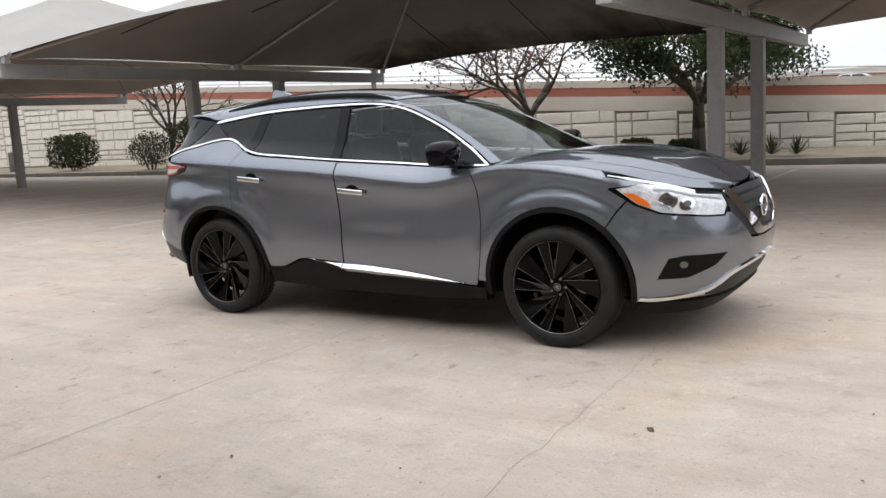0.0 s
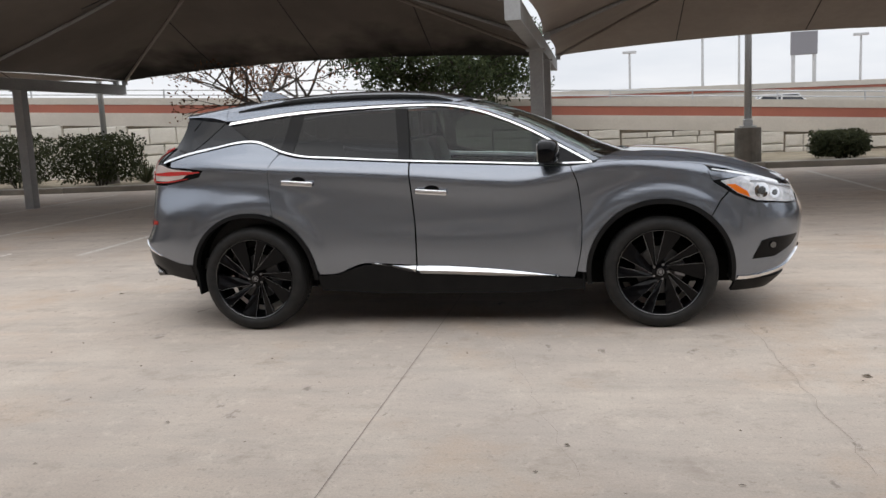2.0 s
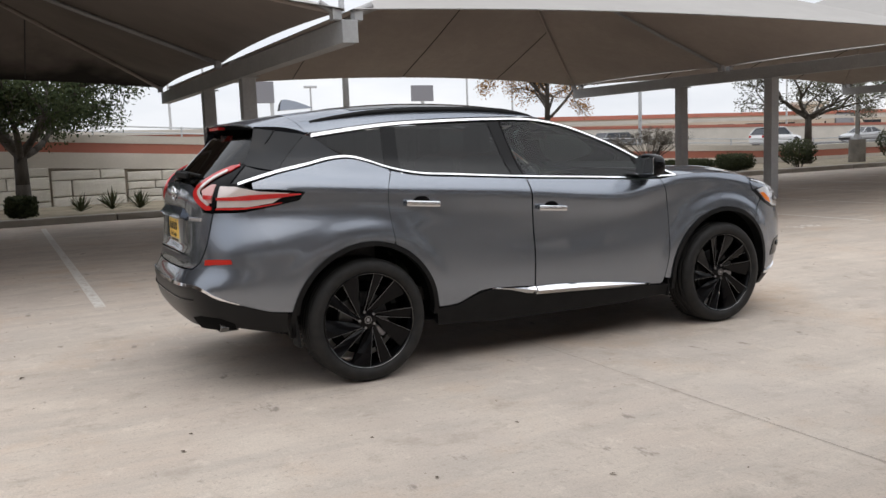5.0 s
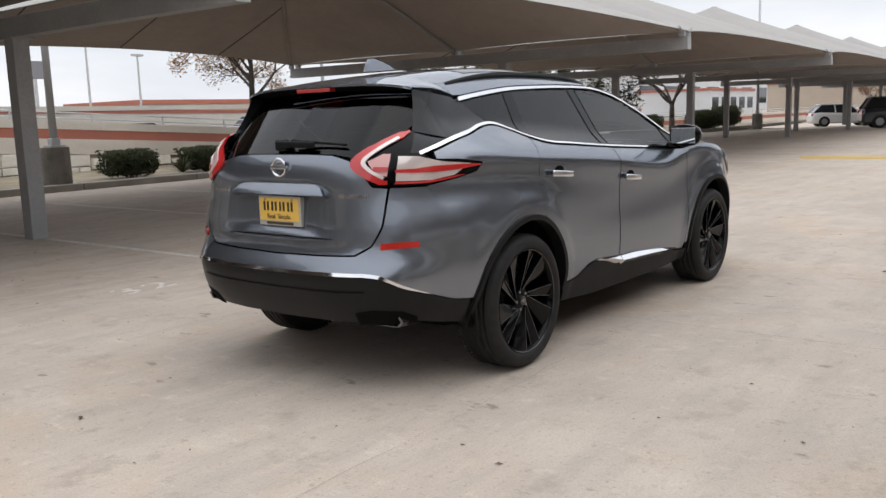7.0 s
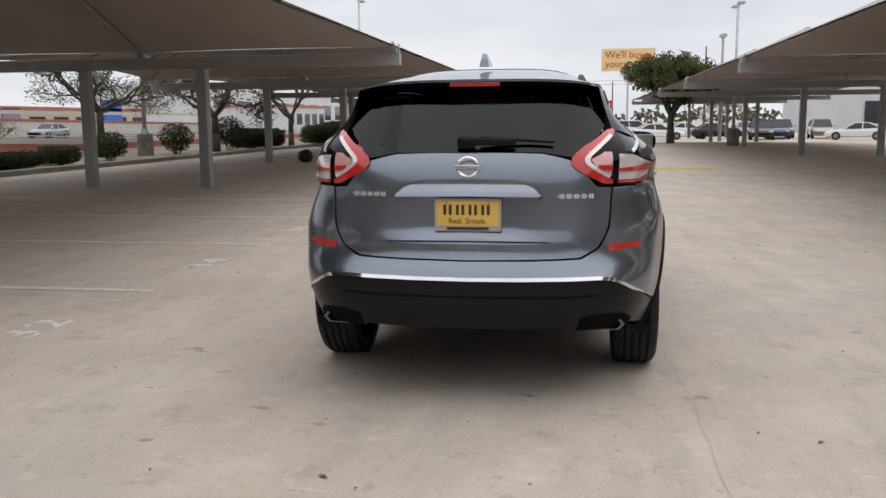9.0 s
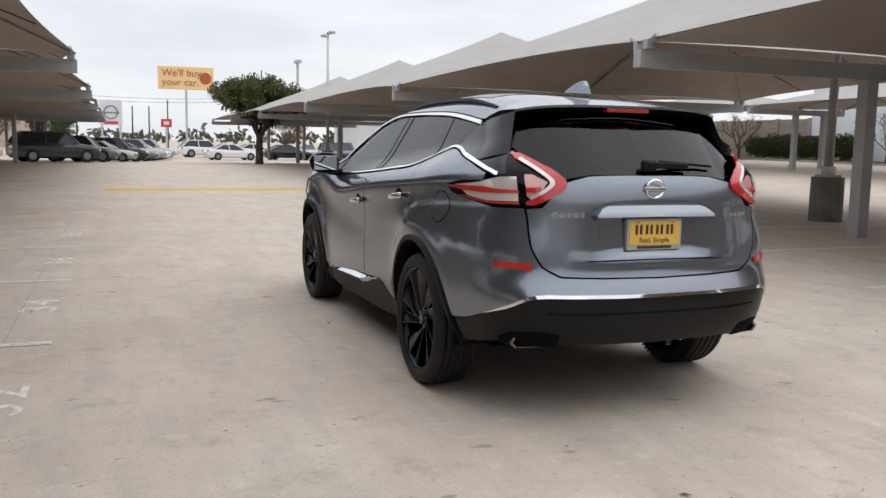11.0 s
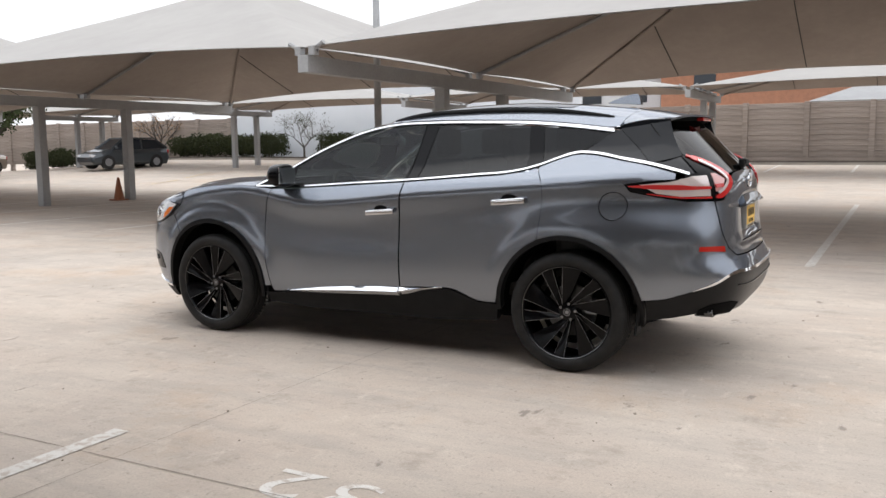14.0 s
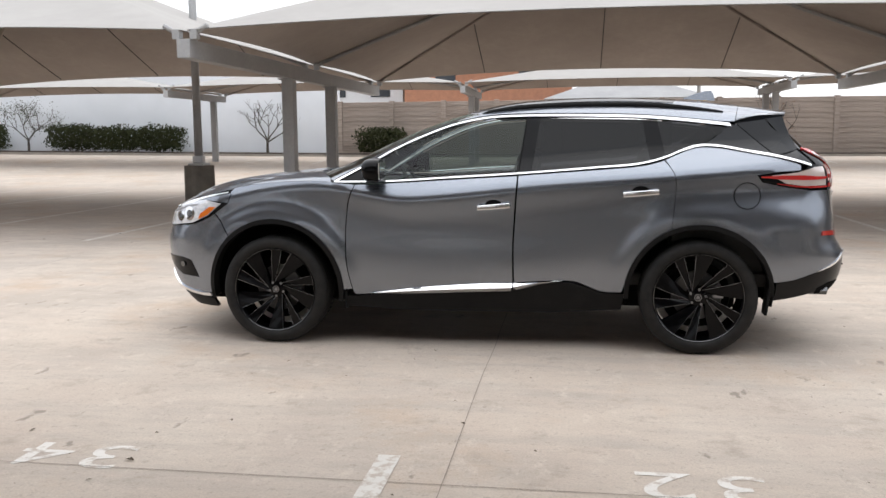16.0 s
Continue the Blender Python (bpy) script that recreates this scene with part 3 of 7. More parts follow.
# guard rail of the roadway
rail = root("guard_rail", 0, 0)
tagged(rail, "grey steel guard rail along the highway", "guard rail", kind="structure")
bm = bmesh.new()
for a, b in zip(WX, WX[1:]):
    for dz in (1.02, 1.18):
        tube(bm, (a, WALL_Y + 0.25, wall_top(a) + dz), (b, WALL_Y + 0.25, wall_top(b) + dz), 0.022, seg=5)
part("rail_bar", bm, M_GALV, rail)
rail_post = None
for k in range(60):
    x = -68 + 2.4 * k
    if rail_post is None:
        bm = bmesh.new()
        box(bm, -0.02, 0.02, -0.02, 0.02, 0, 0.3)
        o = part("rail_post", bm, M_GALV, rail)
        rail_post = o.data
    else:
        o = new("rail_post", rail_post)
        o.parent = rail
    o.location = (x, WALL_Y + 0.25, wall_top(x) + 0.91)


def ramp_top(x):
    return 2.55 + 0.0128 * (34 - x)


ribbon("upper_ramp_wall", 58, 58.6, lambda x: -0.3, lambda x: ramp_top(x) - 0.28, M_BARRIER, "pale concrete side of the far raised highway ramp", "ramp wall")
ribbon("upper_ramp_band", 57.95, 58.6, lambda x: ramp_top(x) - 0.28, ramp_top, M_REDBAND, "brick-red band on the far highway ramp", "ramp wall")
ribbon("upper_ramp_rail", 57.9, 58.6, lambda x: 2.5 + 0.012 * (30 - x) * (x < 30), lambda x: 2.85 + 0.012 * (30 - x) * (x < 30), M_BARRIER, "pale top rail of the far highway ramp", "ramp wall")


# ---- plants ----
def leaves(bm, c, r, n, size, rng, flat=0.75):
    for _ in range(n):
        d = Vector((rng.gauss(0, 1), rng.gauss(0, 1), rng.gauss(0, 1) * flat))
        if d.length < 1e-3:
            continue
        p = Vector(c) + d.normalized() * r * rng.random() ** 0.45 * Vector((1, 1, flat)).length / 1.6
        a = Vector((rng.gauss(0, 1), rng.gauss(0, 1), rng.gauss(0, 1))).normalized() * size * rng.uniform(0.6, 1.3)
        b = a.orthogonal().normalized() * size * rng.uniform(0.3, 0.6)
        bm.faces.new([bm.verts.new(q) for q in (p - a, p + b, p + a, p - b)])


def tree(name, x, y, z, h, trunk_h, spread, r0, leaf_m, n_leaf, leaf_size, seed, label, category="tree", limbs=7, dense=False, lean=0.0, twigs=4, flat=1.0, leader=False, clump=0.38):
    rng = random.Random(seed)
    e = root(name, x, y, z)
    bm = bmesh.new()
    tips = []

    def grow(p, d, length, r, level):
        segs = 3
        for i in range(segs):
            q = p + d * (length / segs)
            rr = r * (1 - 0.28 * (i + 1) / segs)
            tube(bm, p, q, r * (1 - 0.28 * i / segs), rr, 7 if level < 2 else 4)
            p = q
            d = (d + Vector((rng.gauss(0, 0.13), rng.gauss(0, 0.13), rng.gauss(0.02, 0.08)))).normalized()
        if level >= twigs or r < 0.005:
            tips.append(p)
            return
        k = rng.randint(2, 3)
        for _ in range(k):
            nd = (d + Vector((rng.gauss(0, 0.55), rng.gauss(0, 0.55), rng.gauss(0.06, 0.3)))).normalized()
            grow(p, nd, length * rng.uniform(0.62, 0.85), r * 0.72 * rng.uniform(0.75, 0.95), level + 1)
        tips.append(p)

    top = Vector((lean, 0, trunk_h))
    tube(bm, (0, 0, -0.15), (lean * 0.5, 0, trunk_h * 0.5), r0 * 1.25, r0, 10)
    tube(bm, (lean * 0.5, 0, trunk_h * 0.5), top, r0, r0 * 0.85, 10)
    reach = (h - trunk_h)
    for i in range(limbs):
        a = i * 2 * math.pi / limbs + rng.uniform(-0.4, 0.4)
        up = rng.uniform(0.35, 1.3) * flat
        d = Vector((math.cos(a) * spread / reach, math.sin(a) * spread / reach, up)).normalized()
        if leader:
            f = i / limbs
            d = Vector((d.x, d.y, 0.45 + 0.5 * f)).normalized()
            grow(top + Vector((0, 0, reach * 0.6 * f)), d, reach * (0.40 - 0.14 * f), r0 * (0.48 - 0.2 * f), 1)
        else:
            grow(top + Vector((0, 0, -0.15 * rng.random())), d, reach * 0.36, r0 * 0.55, 1)
    if leader:
        tube(bm, top, top + Vector((0.05, 0, reach * 0.62)), r0 * 0.85, r0 * 0.4, 8)
        grow(top + Vector((0.05, 0, reach * 0.6)), Vector((0, 0, 1)), reach * 0.26, r0 * 0.4, 2)
    part("trunk", bm, M_BARK, e, smooth=True)
    if n_leaf:
        bm = bmesh.new()
        per = max(1, n_leaf // max(1, len(tips)))
        for p in tips:
            leaves(bm, p, 0.50 if dense else clump, per, leaf_size, rng)
        part("crown", bm, leaf_m, e)
    return tagged(e, label, category, group="trees")


M_OLIVE = leaf_mat("olive_oak_leaf", (0.05, 0.062, 0.022), (0.115, 0.115, 0.045))
tree("tree", -22.1, 16.3, BED_Z, 4.6, 1.3, 2.2, 0.11, M_BROWNLEAF, 300, 0.05, 3, "bare winter tree with a few brown leaves behind the kerb")
tree("tree", -7.5, 16.6, BED_Z, 4.9, 1.35, 2.9, 0.13, M_BROWNLEAF, 2600, 0.05, 5, "nearly bare tree with russet winter leaves behind the kerb", limbs=6, twigs=5)
tree("oak_tree", -2.75, 16.6, BED_Z, 5.0, 1.45, 4.2, 0.16, M_OAK, 25000, 0.062, 8, "dark green live oak with a dense low crown behind the kerb", dense=True, limbs=8)
tree("tree", 12.1, 17.0, BED_Z, 5.0, 1.9, 2.1, 0.105, M_GOLDLEAF, 26000, 0.048, 12, "tree with sparse ochre winter leaves behind the kerb", limbs=11, twigs=5, leader=True, clump=0.30)
tree("tree", 24.5, 17.6, BED_Z, 5.2, 1.8, 3.1, 0.14, M_GREYSHRUB, 9000, 0.06, 15, "half-bare tree with dull olive leaves beside a light pole", flat=0.6)
tree("oak_tree", 30.5, 15.6, BED_Z, 5.0, 1.6, 2.9, 0.17, M_OAK, 9000, 0.075, 18, "dark green live oak in the planting bed", dense=True)
tree("tree", 39.0, 15.0, BED_Z, 5.2, 1.5, 2.4, 0.14, M_BROWNLEAF, 500, 0.05, 21, "bare multi-stemmed winter tree in the planting bed")
tree("oak_tree", 49.4, -6.0, ground_z(49.4, -6.0), 5.7, 1.7, 2.9, 0.22, M_OLIVE, 24000, 0.10, 25, "full green live oak at the end of the lane", dense=True, limbs=8)
tree("oak_tree", 33.5, -19.5, 0.35, 4.4, 1.6, 2.8, 0.15, M_OAK, 8000, 0.08, 27, "dark green live oak behind the canopies", dense=True)
tree("tree", 84.0, 13.0, -0.5, 5.4, 1.4, 2.8, 0.13, M_BROWNLEAF, 4800, 0.08, 31, "tree with thin russet foliage beyond the lot")
tree("tree", 95.0, -16.0, -0.5, 5.0, 1.4, 2.6, 0.13, M_BROWNLEAF, 3600, 0.08, 33, "tree with thin russet foliage beyond the lot")
tree("oak_tree", 78.0, 8.0, -0.5, 4.6, 1.2, 2.4, 0.15, M_OAK, 9000, 0.10, 35, "dark evergreen tree behind parked cars", dense=True)
for x, h, spread, r0, m, n, seed, text in ((13.5, 2.9, 1.3, 0.06, M_BROWNLEAF, 0, 41, "bare multi-stemmed crape myrtle against the white wall"), (25.6, 2.75, 1.75, 0.055, M_GREYSHRUB, 900, 43, "small nearly bare ornamental tree against the white wall"),
                                      (-9.0, 2.7, 1.5, 0.06, M_BROWNLEAF, 120, 45, "bare multi-stemmed crape myrtle in front of the fence"), (36.2, 2.9, 1.3, 0.09, M_GOLDLEAF, 700, 47, "small tree with a few ochre leaves in front of the fence")):
    tree("crape_myrtle", x, -32.2, ground_z(x, -33) + 0.07, h, 0.6, spread, r0, m, n, 0.04, seed, text, limbs=5)


def bush(name, x, y, z, wx, wy, h, m, n, size, seed, label, category="shrub", boxy=True, rag=0.16):
    rng = random.Random(seed)
    e = root(name, x, y, z)
    bm = bmesh.new()
    for i in range(9):
        a = rng.uniform(0, 6.28)
        tube(bm, (0.1 * math.cos(a), 0.1 * math.sin(a), -0.05), (wx * 0.3 * math.cos(a), wy * 0.3 * math.sin(a), h * 0.7), 0.02, 0.008, 5)
    part("stems", bm, M_BARK, e)
    bm = bmesh.new()
    for _ in range(n):
        while True:
            p = Vector((rng.uniform(-1, 1), rng.uniform(-1, 1), rng.uniform(-1, 1)))
            k = (p.x ** 4 + p.y ** 4 + p.z ** 4) if boxy else p.length_squared
            if k < 1:
                break
        f = 1.0 + rag * noise.noise(p * 2.1 + Vector((seed, 0, 0))) + 0.5 * rag * noise.noise(p * 6.0 + Vector((0, seed, 0)))
        q = Vector((p.x * wx / 2 * f, p.y * wy / 2 * f, h * 0.54 + p.z * h * 0.46 * f))
        a = Vector((rng.gauss(0, 1), rng.gauss(0, 1), rng.gauss(0, 1))).normalized() * size * rng.uniform(0.6, 1.4)
        b = a.orthogonal().normalized() * size * rng.uniform(0.4, 0.7)
        bm.faces.new([bm.verts.new(v) for v in (q - a, q + b, q + a, q - b)])
    part("foliage", bm, m, e)
    return tagged(e, label, category, group="shrubs")


def vase_shrub(x, y, z, w, h, seed, label):
    """Bare stems that fan out under a shallow twiggy crown."""
    rng = random.Random(seed)
    e = root("shrub", x, y, z)
    stems, twigs_bm = bmesh.new(), bmesh.new()
    for _ in range(54):
        a, f = rng.uniform(0, 6.28), math.sqrt(rng.random())
        far = Vector((math.cos(a) * f * w / 2, math.sin(a) * f * w * 0.34, h * (0.97 - 0.22 * f * f) + rng.gauss(0, 0.03)))
        mid = Vector((far.x * 0.34, far.y * 0.34, h * 0.45))
        base = Vector((math.cos(a) * 0.12, math.sin(a) * 0.10, -0.05))
        tube(stems, base, mid, 0.015, 0.010, 5)
        tube(stems, mid, far, 0.010, 0.004, 4)
        for _ in range(9):
            p = mid + (far - mid) * rng.uniform(0.45, 1.0)
            d = Vector((rng.gauss(0, 0.5) + far.x * 0.2, rng.gauss(0, 0.4), rng.uniform(0.15, 0.8))).normalized() * rng.uniform(0.14, 0.30)
            tube(twigs_bm, p, p + d, 0.004, 0.002, 3)
            for _ in range(9):
                q = p + d * rng.uniform(0.3, 1.1) + Vector((rng.gauss(0, 0.04), rng.gauss(0, 0.04), rng.gauss(0, 0.03)))
                u = Vector((rng.gauss(0, 1), rng.gauss(0, 1), rng.gauss(0, 1))).normalized() * 0.026
                v = u.orthogonal().normalized() * 0.013
                twigs_bm.faces.new([twigs_bm.verts.new(k) for k in (q - u, q + v, q + u, q - v)])
    part("stems", stems, M_BARK, e)
    part("foliage", twigs_bm, M_TWIG, e)
    return tagged(e, label, "shrub", group="shrubs")


def yucca(x, y, z, r, n, seed, label):
    rng = random.Random(seed)
    e = root("spiky_plant", x, y, z)
    bm = bmesh.new()
    for i in range(n):
        a, el = rng.uniform(0, 6.28), rng.uniform(0.15, 1.45)
        d = Vector((math.cos(a) * math.cos(el), math.sin(a) * math.cos(el), math.sin(el)))
        s = Vector((-math.sin(a), math.cos(a), 0)) * 0.022
        L = r * rng.uniform(0.7, 1.1)
        mid = d * L * 0.55
        tip = d * L + Vector((0, 0, -0.12 * L * rng.random()))
        v = [bm.verts.new(p) for p in (-s * 0.6, s * 0.6, mid + s, mid - s, tip)]
        bm.faces.new((v[0], v[1], v[2], v[3]))
        bm.faces.new((v[3], v[2], v[4]))
    bmesh.ops.translate(bm, vec=(0, 0, 0.05), verts=bm.verts)
    part("foliage", bm, M_SPIKE, e)
    return tagged(e, label, "shrub", group="shrubs")


HEDGE = "clipped dark green shrub in the planting bed"
bush("clipped_shrub", -12.6, 15.7, BED_Z, 2.6, 1.3, 1.45, M_SHRUB, 5200, 0.045, 1, HEDGE)
bush("clipped_shrub", -15.3, 15.9, BED_Z, 2.4, 1.4, 1.5, M_SHRUB, 4200, 0.045, 2, HEDGE)
bush("clipped_shrub", -19.6, 16.2, BED_Z, 4.3, 1.6, 1.8, M_SHRUB, 9000, 0.05, 3, HEDGE)
bush("shrub", -22.9, 15.9, BED_Z, 1.9, 1.4, 1.45, M_GREYSHRUB, 2400, 0.04, 41, "loose grey-green shrub under a bare tree", boxy=False)
bush("clipped_shrub", -28.3, 16.4, BED_Z, 2.4, 1.4, 1.5, M_SHRUB, 4200, 0.05, 4, HEDGE)
for i, (x, y, w, h) in enumerate(((-9.0, 15.6, 0.95, 0.6), (-7.0, 15.6, 0.9, 0.58), (-4.05, 15.6, 0.75, 0.55), (-2.85, 15.6, 0.65, 0.5), (6.9, 15.6, 1.3, 0.7), (9.1, 15.6, 1.2, 0.68), (10.3, 15.65, 1.1, 0.52), (12.6, 15.6, 0.9, 0.42), (13.5, 15.7, 0.8, 0.4), (16.3, 15.6, 2.1, 0.5), (18.6, 15.6, 1.15, 0.6), (33.5, 15.2, 2.6, 1.0), (36.5, 15.3, 2.4, 0.95), (43.0, 14.8, 3.6, 1.1), (47.0, 14.9, 3.0, 1.3))):
    bush("clipped_shrub", x, y, BED_Z, w, min(w, 1.2), h, M_SHRUB, int(5200 * w), 0.038, 10 + i, HEDGE, rag=0.2)
vase_shrub(15.5, 16.2, BED_Z, 2.9, 1.5, 31, "tall grey-brown vase-shaped shrub with bare stems in the bed")
bush("shrub", 27.5, 16.0, BED_Z, 1.6, 1.4, 1.3, M_SHRUB, 2600, 0.05, 32, "loose dark shrub under the trees", boxy=False)
bush("shrub", 21.6, 15.6, BED_Z, 1.5, 1.2, 1.0, M_SHRUB, 2200, 0.05, 33, "loose dark shrub under the trees", boxy=False)
bush("shrub", 33.0, 16.0, BED_Z, 1.8, 1.5, 1.6, M_SHRUB, 2800, 0.05, 34, "loose dark shrub under the trees", boxy=False)
for i, (x, y, r, n) in enumerate(((-14.4, 15.2, 0.75, 90), (-11.0, 15.3, 0.7, 90), (-10.0, 15.3, 0.65, 80), (8.2, 15.3, 0.5, 70), (11.35, 15.5, 0.85, 130), (11.95, 15.4, 0.6, 100), (-0.3, 16.0, 0.55, 45), (-0.9, 16.2, 0.6, 45), (-1.6, 16.1, 0.5, 40))):
    yucca(x, y, BED_Z, r, n, 50 + i, "spiky grass-like plant in the bed")
for i, (x, w, h) in enumerate(((8.0, 2.3, 1.2), (18.7, 2.4, 1.25), (20.9, 2.5, 1.2), (23.1, 2.5, 1.3), (27.8, 2.4, 1.3), (29.9, 2.3, 1.2), (32.0, 2.4, 1.3), (34.0, 1.9, 1.15), (44.8, 2.2, 1.2), (47.0, 2.2, 1.25))):
    bush("clipped_shrub", x, -31.95, ground_z(x, -33) + 0.07, w, 1.1, h, M_SHRUB, 4200, 0.055, 70 + i, "dense dark shrub with a ragged top before the back wall", rag=0.34)


# ---- unseen wall behind the lane, added to darken the tailgate's reflections ----
bm = bmesh.new()
box(bm, -26.4, -26.0, -31.0, 9.0, -0.2, 5.2)
tagged(mesh_ob("wall_west", bm, surf("tan_stucco", (0.30, 0.26, 0.22), (0.25, 0.215, 0.185), 0.4, 20, 0.9, 0, 0.1)), "unseen plain tan wall added to darken the car's rear reflections", "wall", kind="structure")

# ---- back wall and fence ----
BY = -33.0
GZ = ground_z(0, BY)
bm = bmesh.new()
box(bm, 10.3, 31.4, BY - 0.3, BY, GZ - 0.3, GZ + 4.5)
tagged(mesh_ob("wall_white", bm, M_WHITEWALL), "plain white stucco building wall behind the lot", "wall", kind="structure")
BACK_X = (-60, -20, 5, 30, 34, 38, 42, 48, 60)


def back_run(y0, y1, z0, z1):
    """A long slab along the back wall that follows the ground's slope."""
    bm = bmesh.new()
    rows = [[bm.verts.new((x, y, ground_z(x, BY) + z)) for y, z in ((y0, z0), (y1, z0), (y1, z1), (y0, z1))] for x in BACK_X]
    for a, b in zip(rows, rows[1:]):
        for i in range(4):
            bm.faces.new((a[i], b[i], b[(i + 1) % 4], a[(i + 1) % 4]))
    bm.faces.new(rows[0])
    bm.faces.new(rows[-1][::-1])
    bmesh.ops.recalc_face_normals(bm, faces=bm.faces)
    return bm


bm = back_run(BY + 0.0, BY + 1.7, -0.25, 0.09)
tagged(mesh_ob("bed_back", bm, M_MULCH), "narrow planting bed along the back wall", "ground", kind="structure")
bm = back_run(BY + 1.7, BY + 1.86, -0.3, 0.05)
tagged(mesh_ob("kerb_back", bm, M_KERB), "low concrete kerb along the back bed", "kerb", kind="structure")


def fence(x0, x1, foot, rows, label):
    e = root("fence", 0, BY, foot)
    tagged(e, label, "fence", kind="structure")
    post_me = slab_me = None
    n = max(1, round((x1 - x0) / 2.45))
    w = (x1 - x0) / n
    for k in range(n + 1):
        if post_me is None:
            bm = bmesh.new()
            box(bm, -0.11, 0.11, -0.13, 0.13, -0.6, 0.1 + rows * 0.22, 0.02)
            o = part("fence_post", bm, M_FENCE, e)
            post_me = o.data
        else:
            o = new("fence_post", post_me)
            o.parent = e
        o.location = (x0 + k * w, 0, 0)
    for k in range(n):
        for r in range(rows):
            if slab_me is None:
                bm = bmesh.new()
                box(bm, -w / 2 + 0.1, w / 2 - 0.1, -0.05, 0.05, 0.0, 0.2195, 0.026)
                o = part("fence_panel", bm, M_FENCE, e)
                slab_me = o.data
            else:
                o = new("fence_panel", slab_me)
                o.parent = e
            o.location = (x0 + (k + 0.5) * w, 0.012 * ((r * 7 + k * 3) % 3 - 1), 0.05 + r * 0.22)


fence(-36, 10.2, GZ, 11, "brown panelled concrete privacy fence with square posts")
fence(31.5, 56, 0.36, 12, "brown panelled concrete privacy fence with square posts")

# houses showing over the fence
def house(x, y, wx, wy, h, roof_h, wall_m, label):
    e = root("house", x, y, GZ)
    bm = bmesh.new()
    box(bm, -wx / 2, wx / 2, -wy / 2, wy / 2, -0.7, h)
    part("wall", bm, wall_m, e)
    bm = bmesh.new()
    a = [bm.verts.new(p) for p in ((-wx / 2 - 0.5, -wy / 2 - 0.5, h), (wx / 2 + 0.5, -wy / 2 - 0.5, h), (wx / 2 + 0.5, wy / 2 + 0.5, h), (-wx / 2 - 0.5, wy / 2 + 0.5, h))]
    b = [bm.verts.new((-wx / 2 + wy / 2, 0, h + roof_h)), bm.verts.new((wx / 2 - wy / 2, 0, h + roof_h))]
    for f in ((a[0], a[1], b[1], b[0]), (a[1], a[2], b[1]), (a[2], a[3], b[0], b[1]), (a[3], a[0], b[0]), (a[3], a[2], a[1], a[0])):
        bm.faces.new(f)
    part("roof", bm, M_ROOF, e)
    for k in (-0.25, 0.25):
        bm = bmesh.new()
        box(bm, wx * k - 0.6, wx * k + 0.6, wy / 2 - 0.02, wy / 2 + 0.05, h - 1.7, h - 0.5)
        part("window", bm, M_DARKGLASS, e)
    return tagged(e, label, "house", group="houses")


house(4.5, -48.5, 9.8, 8, 5.4, 1.4, M_BRICK, "brick house with a grey hipped roof behind the fence")
house(-3.2, -41.5, 7.4, 5, 2.75, 1.15, M_GREYBLD, "pale house with a grey hipped roof behind the fence")
house(12.6, -50, 5.6, 8, 5.0, 1.4, M_GREYBLD, "white-walled house with a grey hipped roof behind the fence")


# ---- the car: surfaces ----
from mathutils.geometry import delaunay_2d_cdt


def spline(keys):
    """A smooth curve through (x, value) keys, held level past its ends."""
    xs = np.array([k[0] for k in keys], float)
    vs = np.array([k[1] for k in keys], float)
    o = np.argsort(xs)
    xs, vs = xs[o], vs[o]
    d = np.diff(vs) / np.diff(xs)
    m = np.concatenate(([d[0]], (d[1:] + d[:-1]) / 2, [d[-1]]))

    def f(x):
        x = np.clip(np.asarray(x, float), xs[0], xs[-1])
        i = np.clip(np.searchsorted(xs, x, side="right") - 1, 0, len(xs) - 2)
        h = xs[i + 1] - xs[i]
        t = (x - xs[i]) / h
        return ((2 * t ** 3 - 3 * t ** 2 + 1) * vs[i] + (t ** 3 - 2 * t ** 2 + t) * h * m[i]
                + (-2 * t ** 3 + 3 * t ** 2) * vs[i + 1] + (t ** 3 - t ** 2) * h * m[i + 1])
    return f


HUB_X, HUB_Z = 1.4125, 0.378
AF, AR = 1.2, -1.35          # where the nose and the tail begin to round in
NF, NR = 3.3, 4.3
crease = spline([(-2.45, 1.195), (-2.0, 1.185), (-1.22, 1.129), (-0.26, 1.057), (0.23, 1.007), (0.53, 0.992), (0.83, 1.043), (1.1, 1.083), (1.45, 1.065), (1.8, 1.0), (2.1, 0.93), (2.4, 0.89)])
flank = spline([(-1.0, 0.80), (-0.80, 0.862), (-0.68, 0.893), (-0.55, 0.909), (-0.4, 0.915), (-0.25, 0.914), (-0.13, 0.915), (-0.04, 0.924), (0.0, 0.927), (0.03, 0.917), (0.08, 0.885), (0.15, 0.842), (0.25, 0.785), (0.4, 0.70)])
nose_x = spline([(0.15, 2.14), (0.25, 2.27), (0.35, 2.355), (0.5, 2.408), (0.62, 2.428), (0.70, 2.424), (0.78, 2.395), (0.88, 2.350), (0.95, 2.30), (1.02, 2.22), (1.1, 2.1), (1.2, 1.98)])
tail_x = spline([(0.2, 2.21), (0.36, 2.325), (0.45, 2.388), (0.58, 2.415), (0.635, 2.414), (0.67, 2.394), (0.74, 2.357), (0.85, 2.340), (0.95, 2.330), (1.03, 2.324), (1.1, 2.317), (1.18, 2.295), (1.25, 2.25), (1.4, 2.10), (1.5, 1.98), (1.6, 1.86)])


def step(a, b, x):
    t = np.clip((x - a) / (b - a), 0, 1)
    return t * t * (3 - 2 * t)


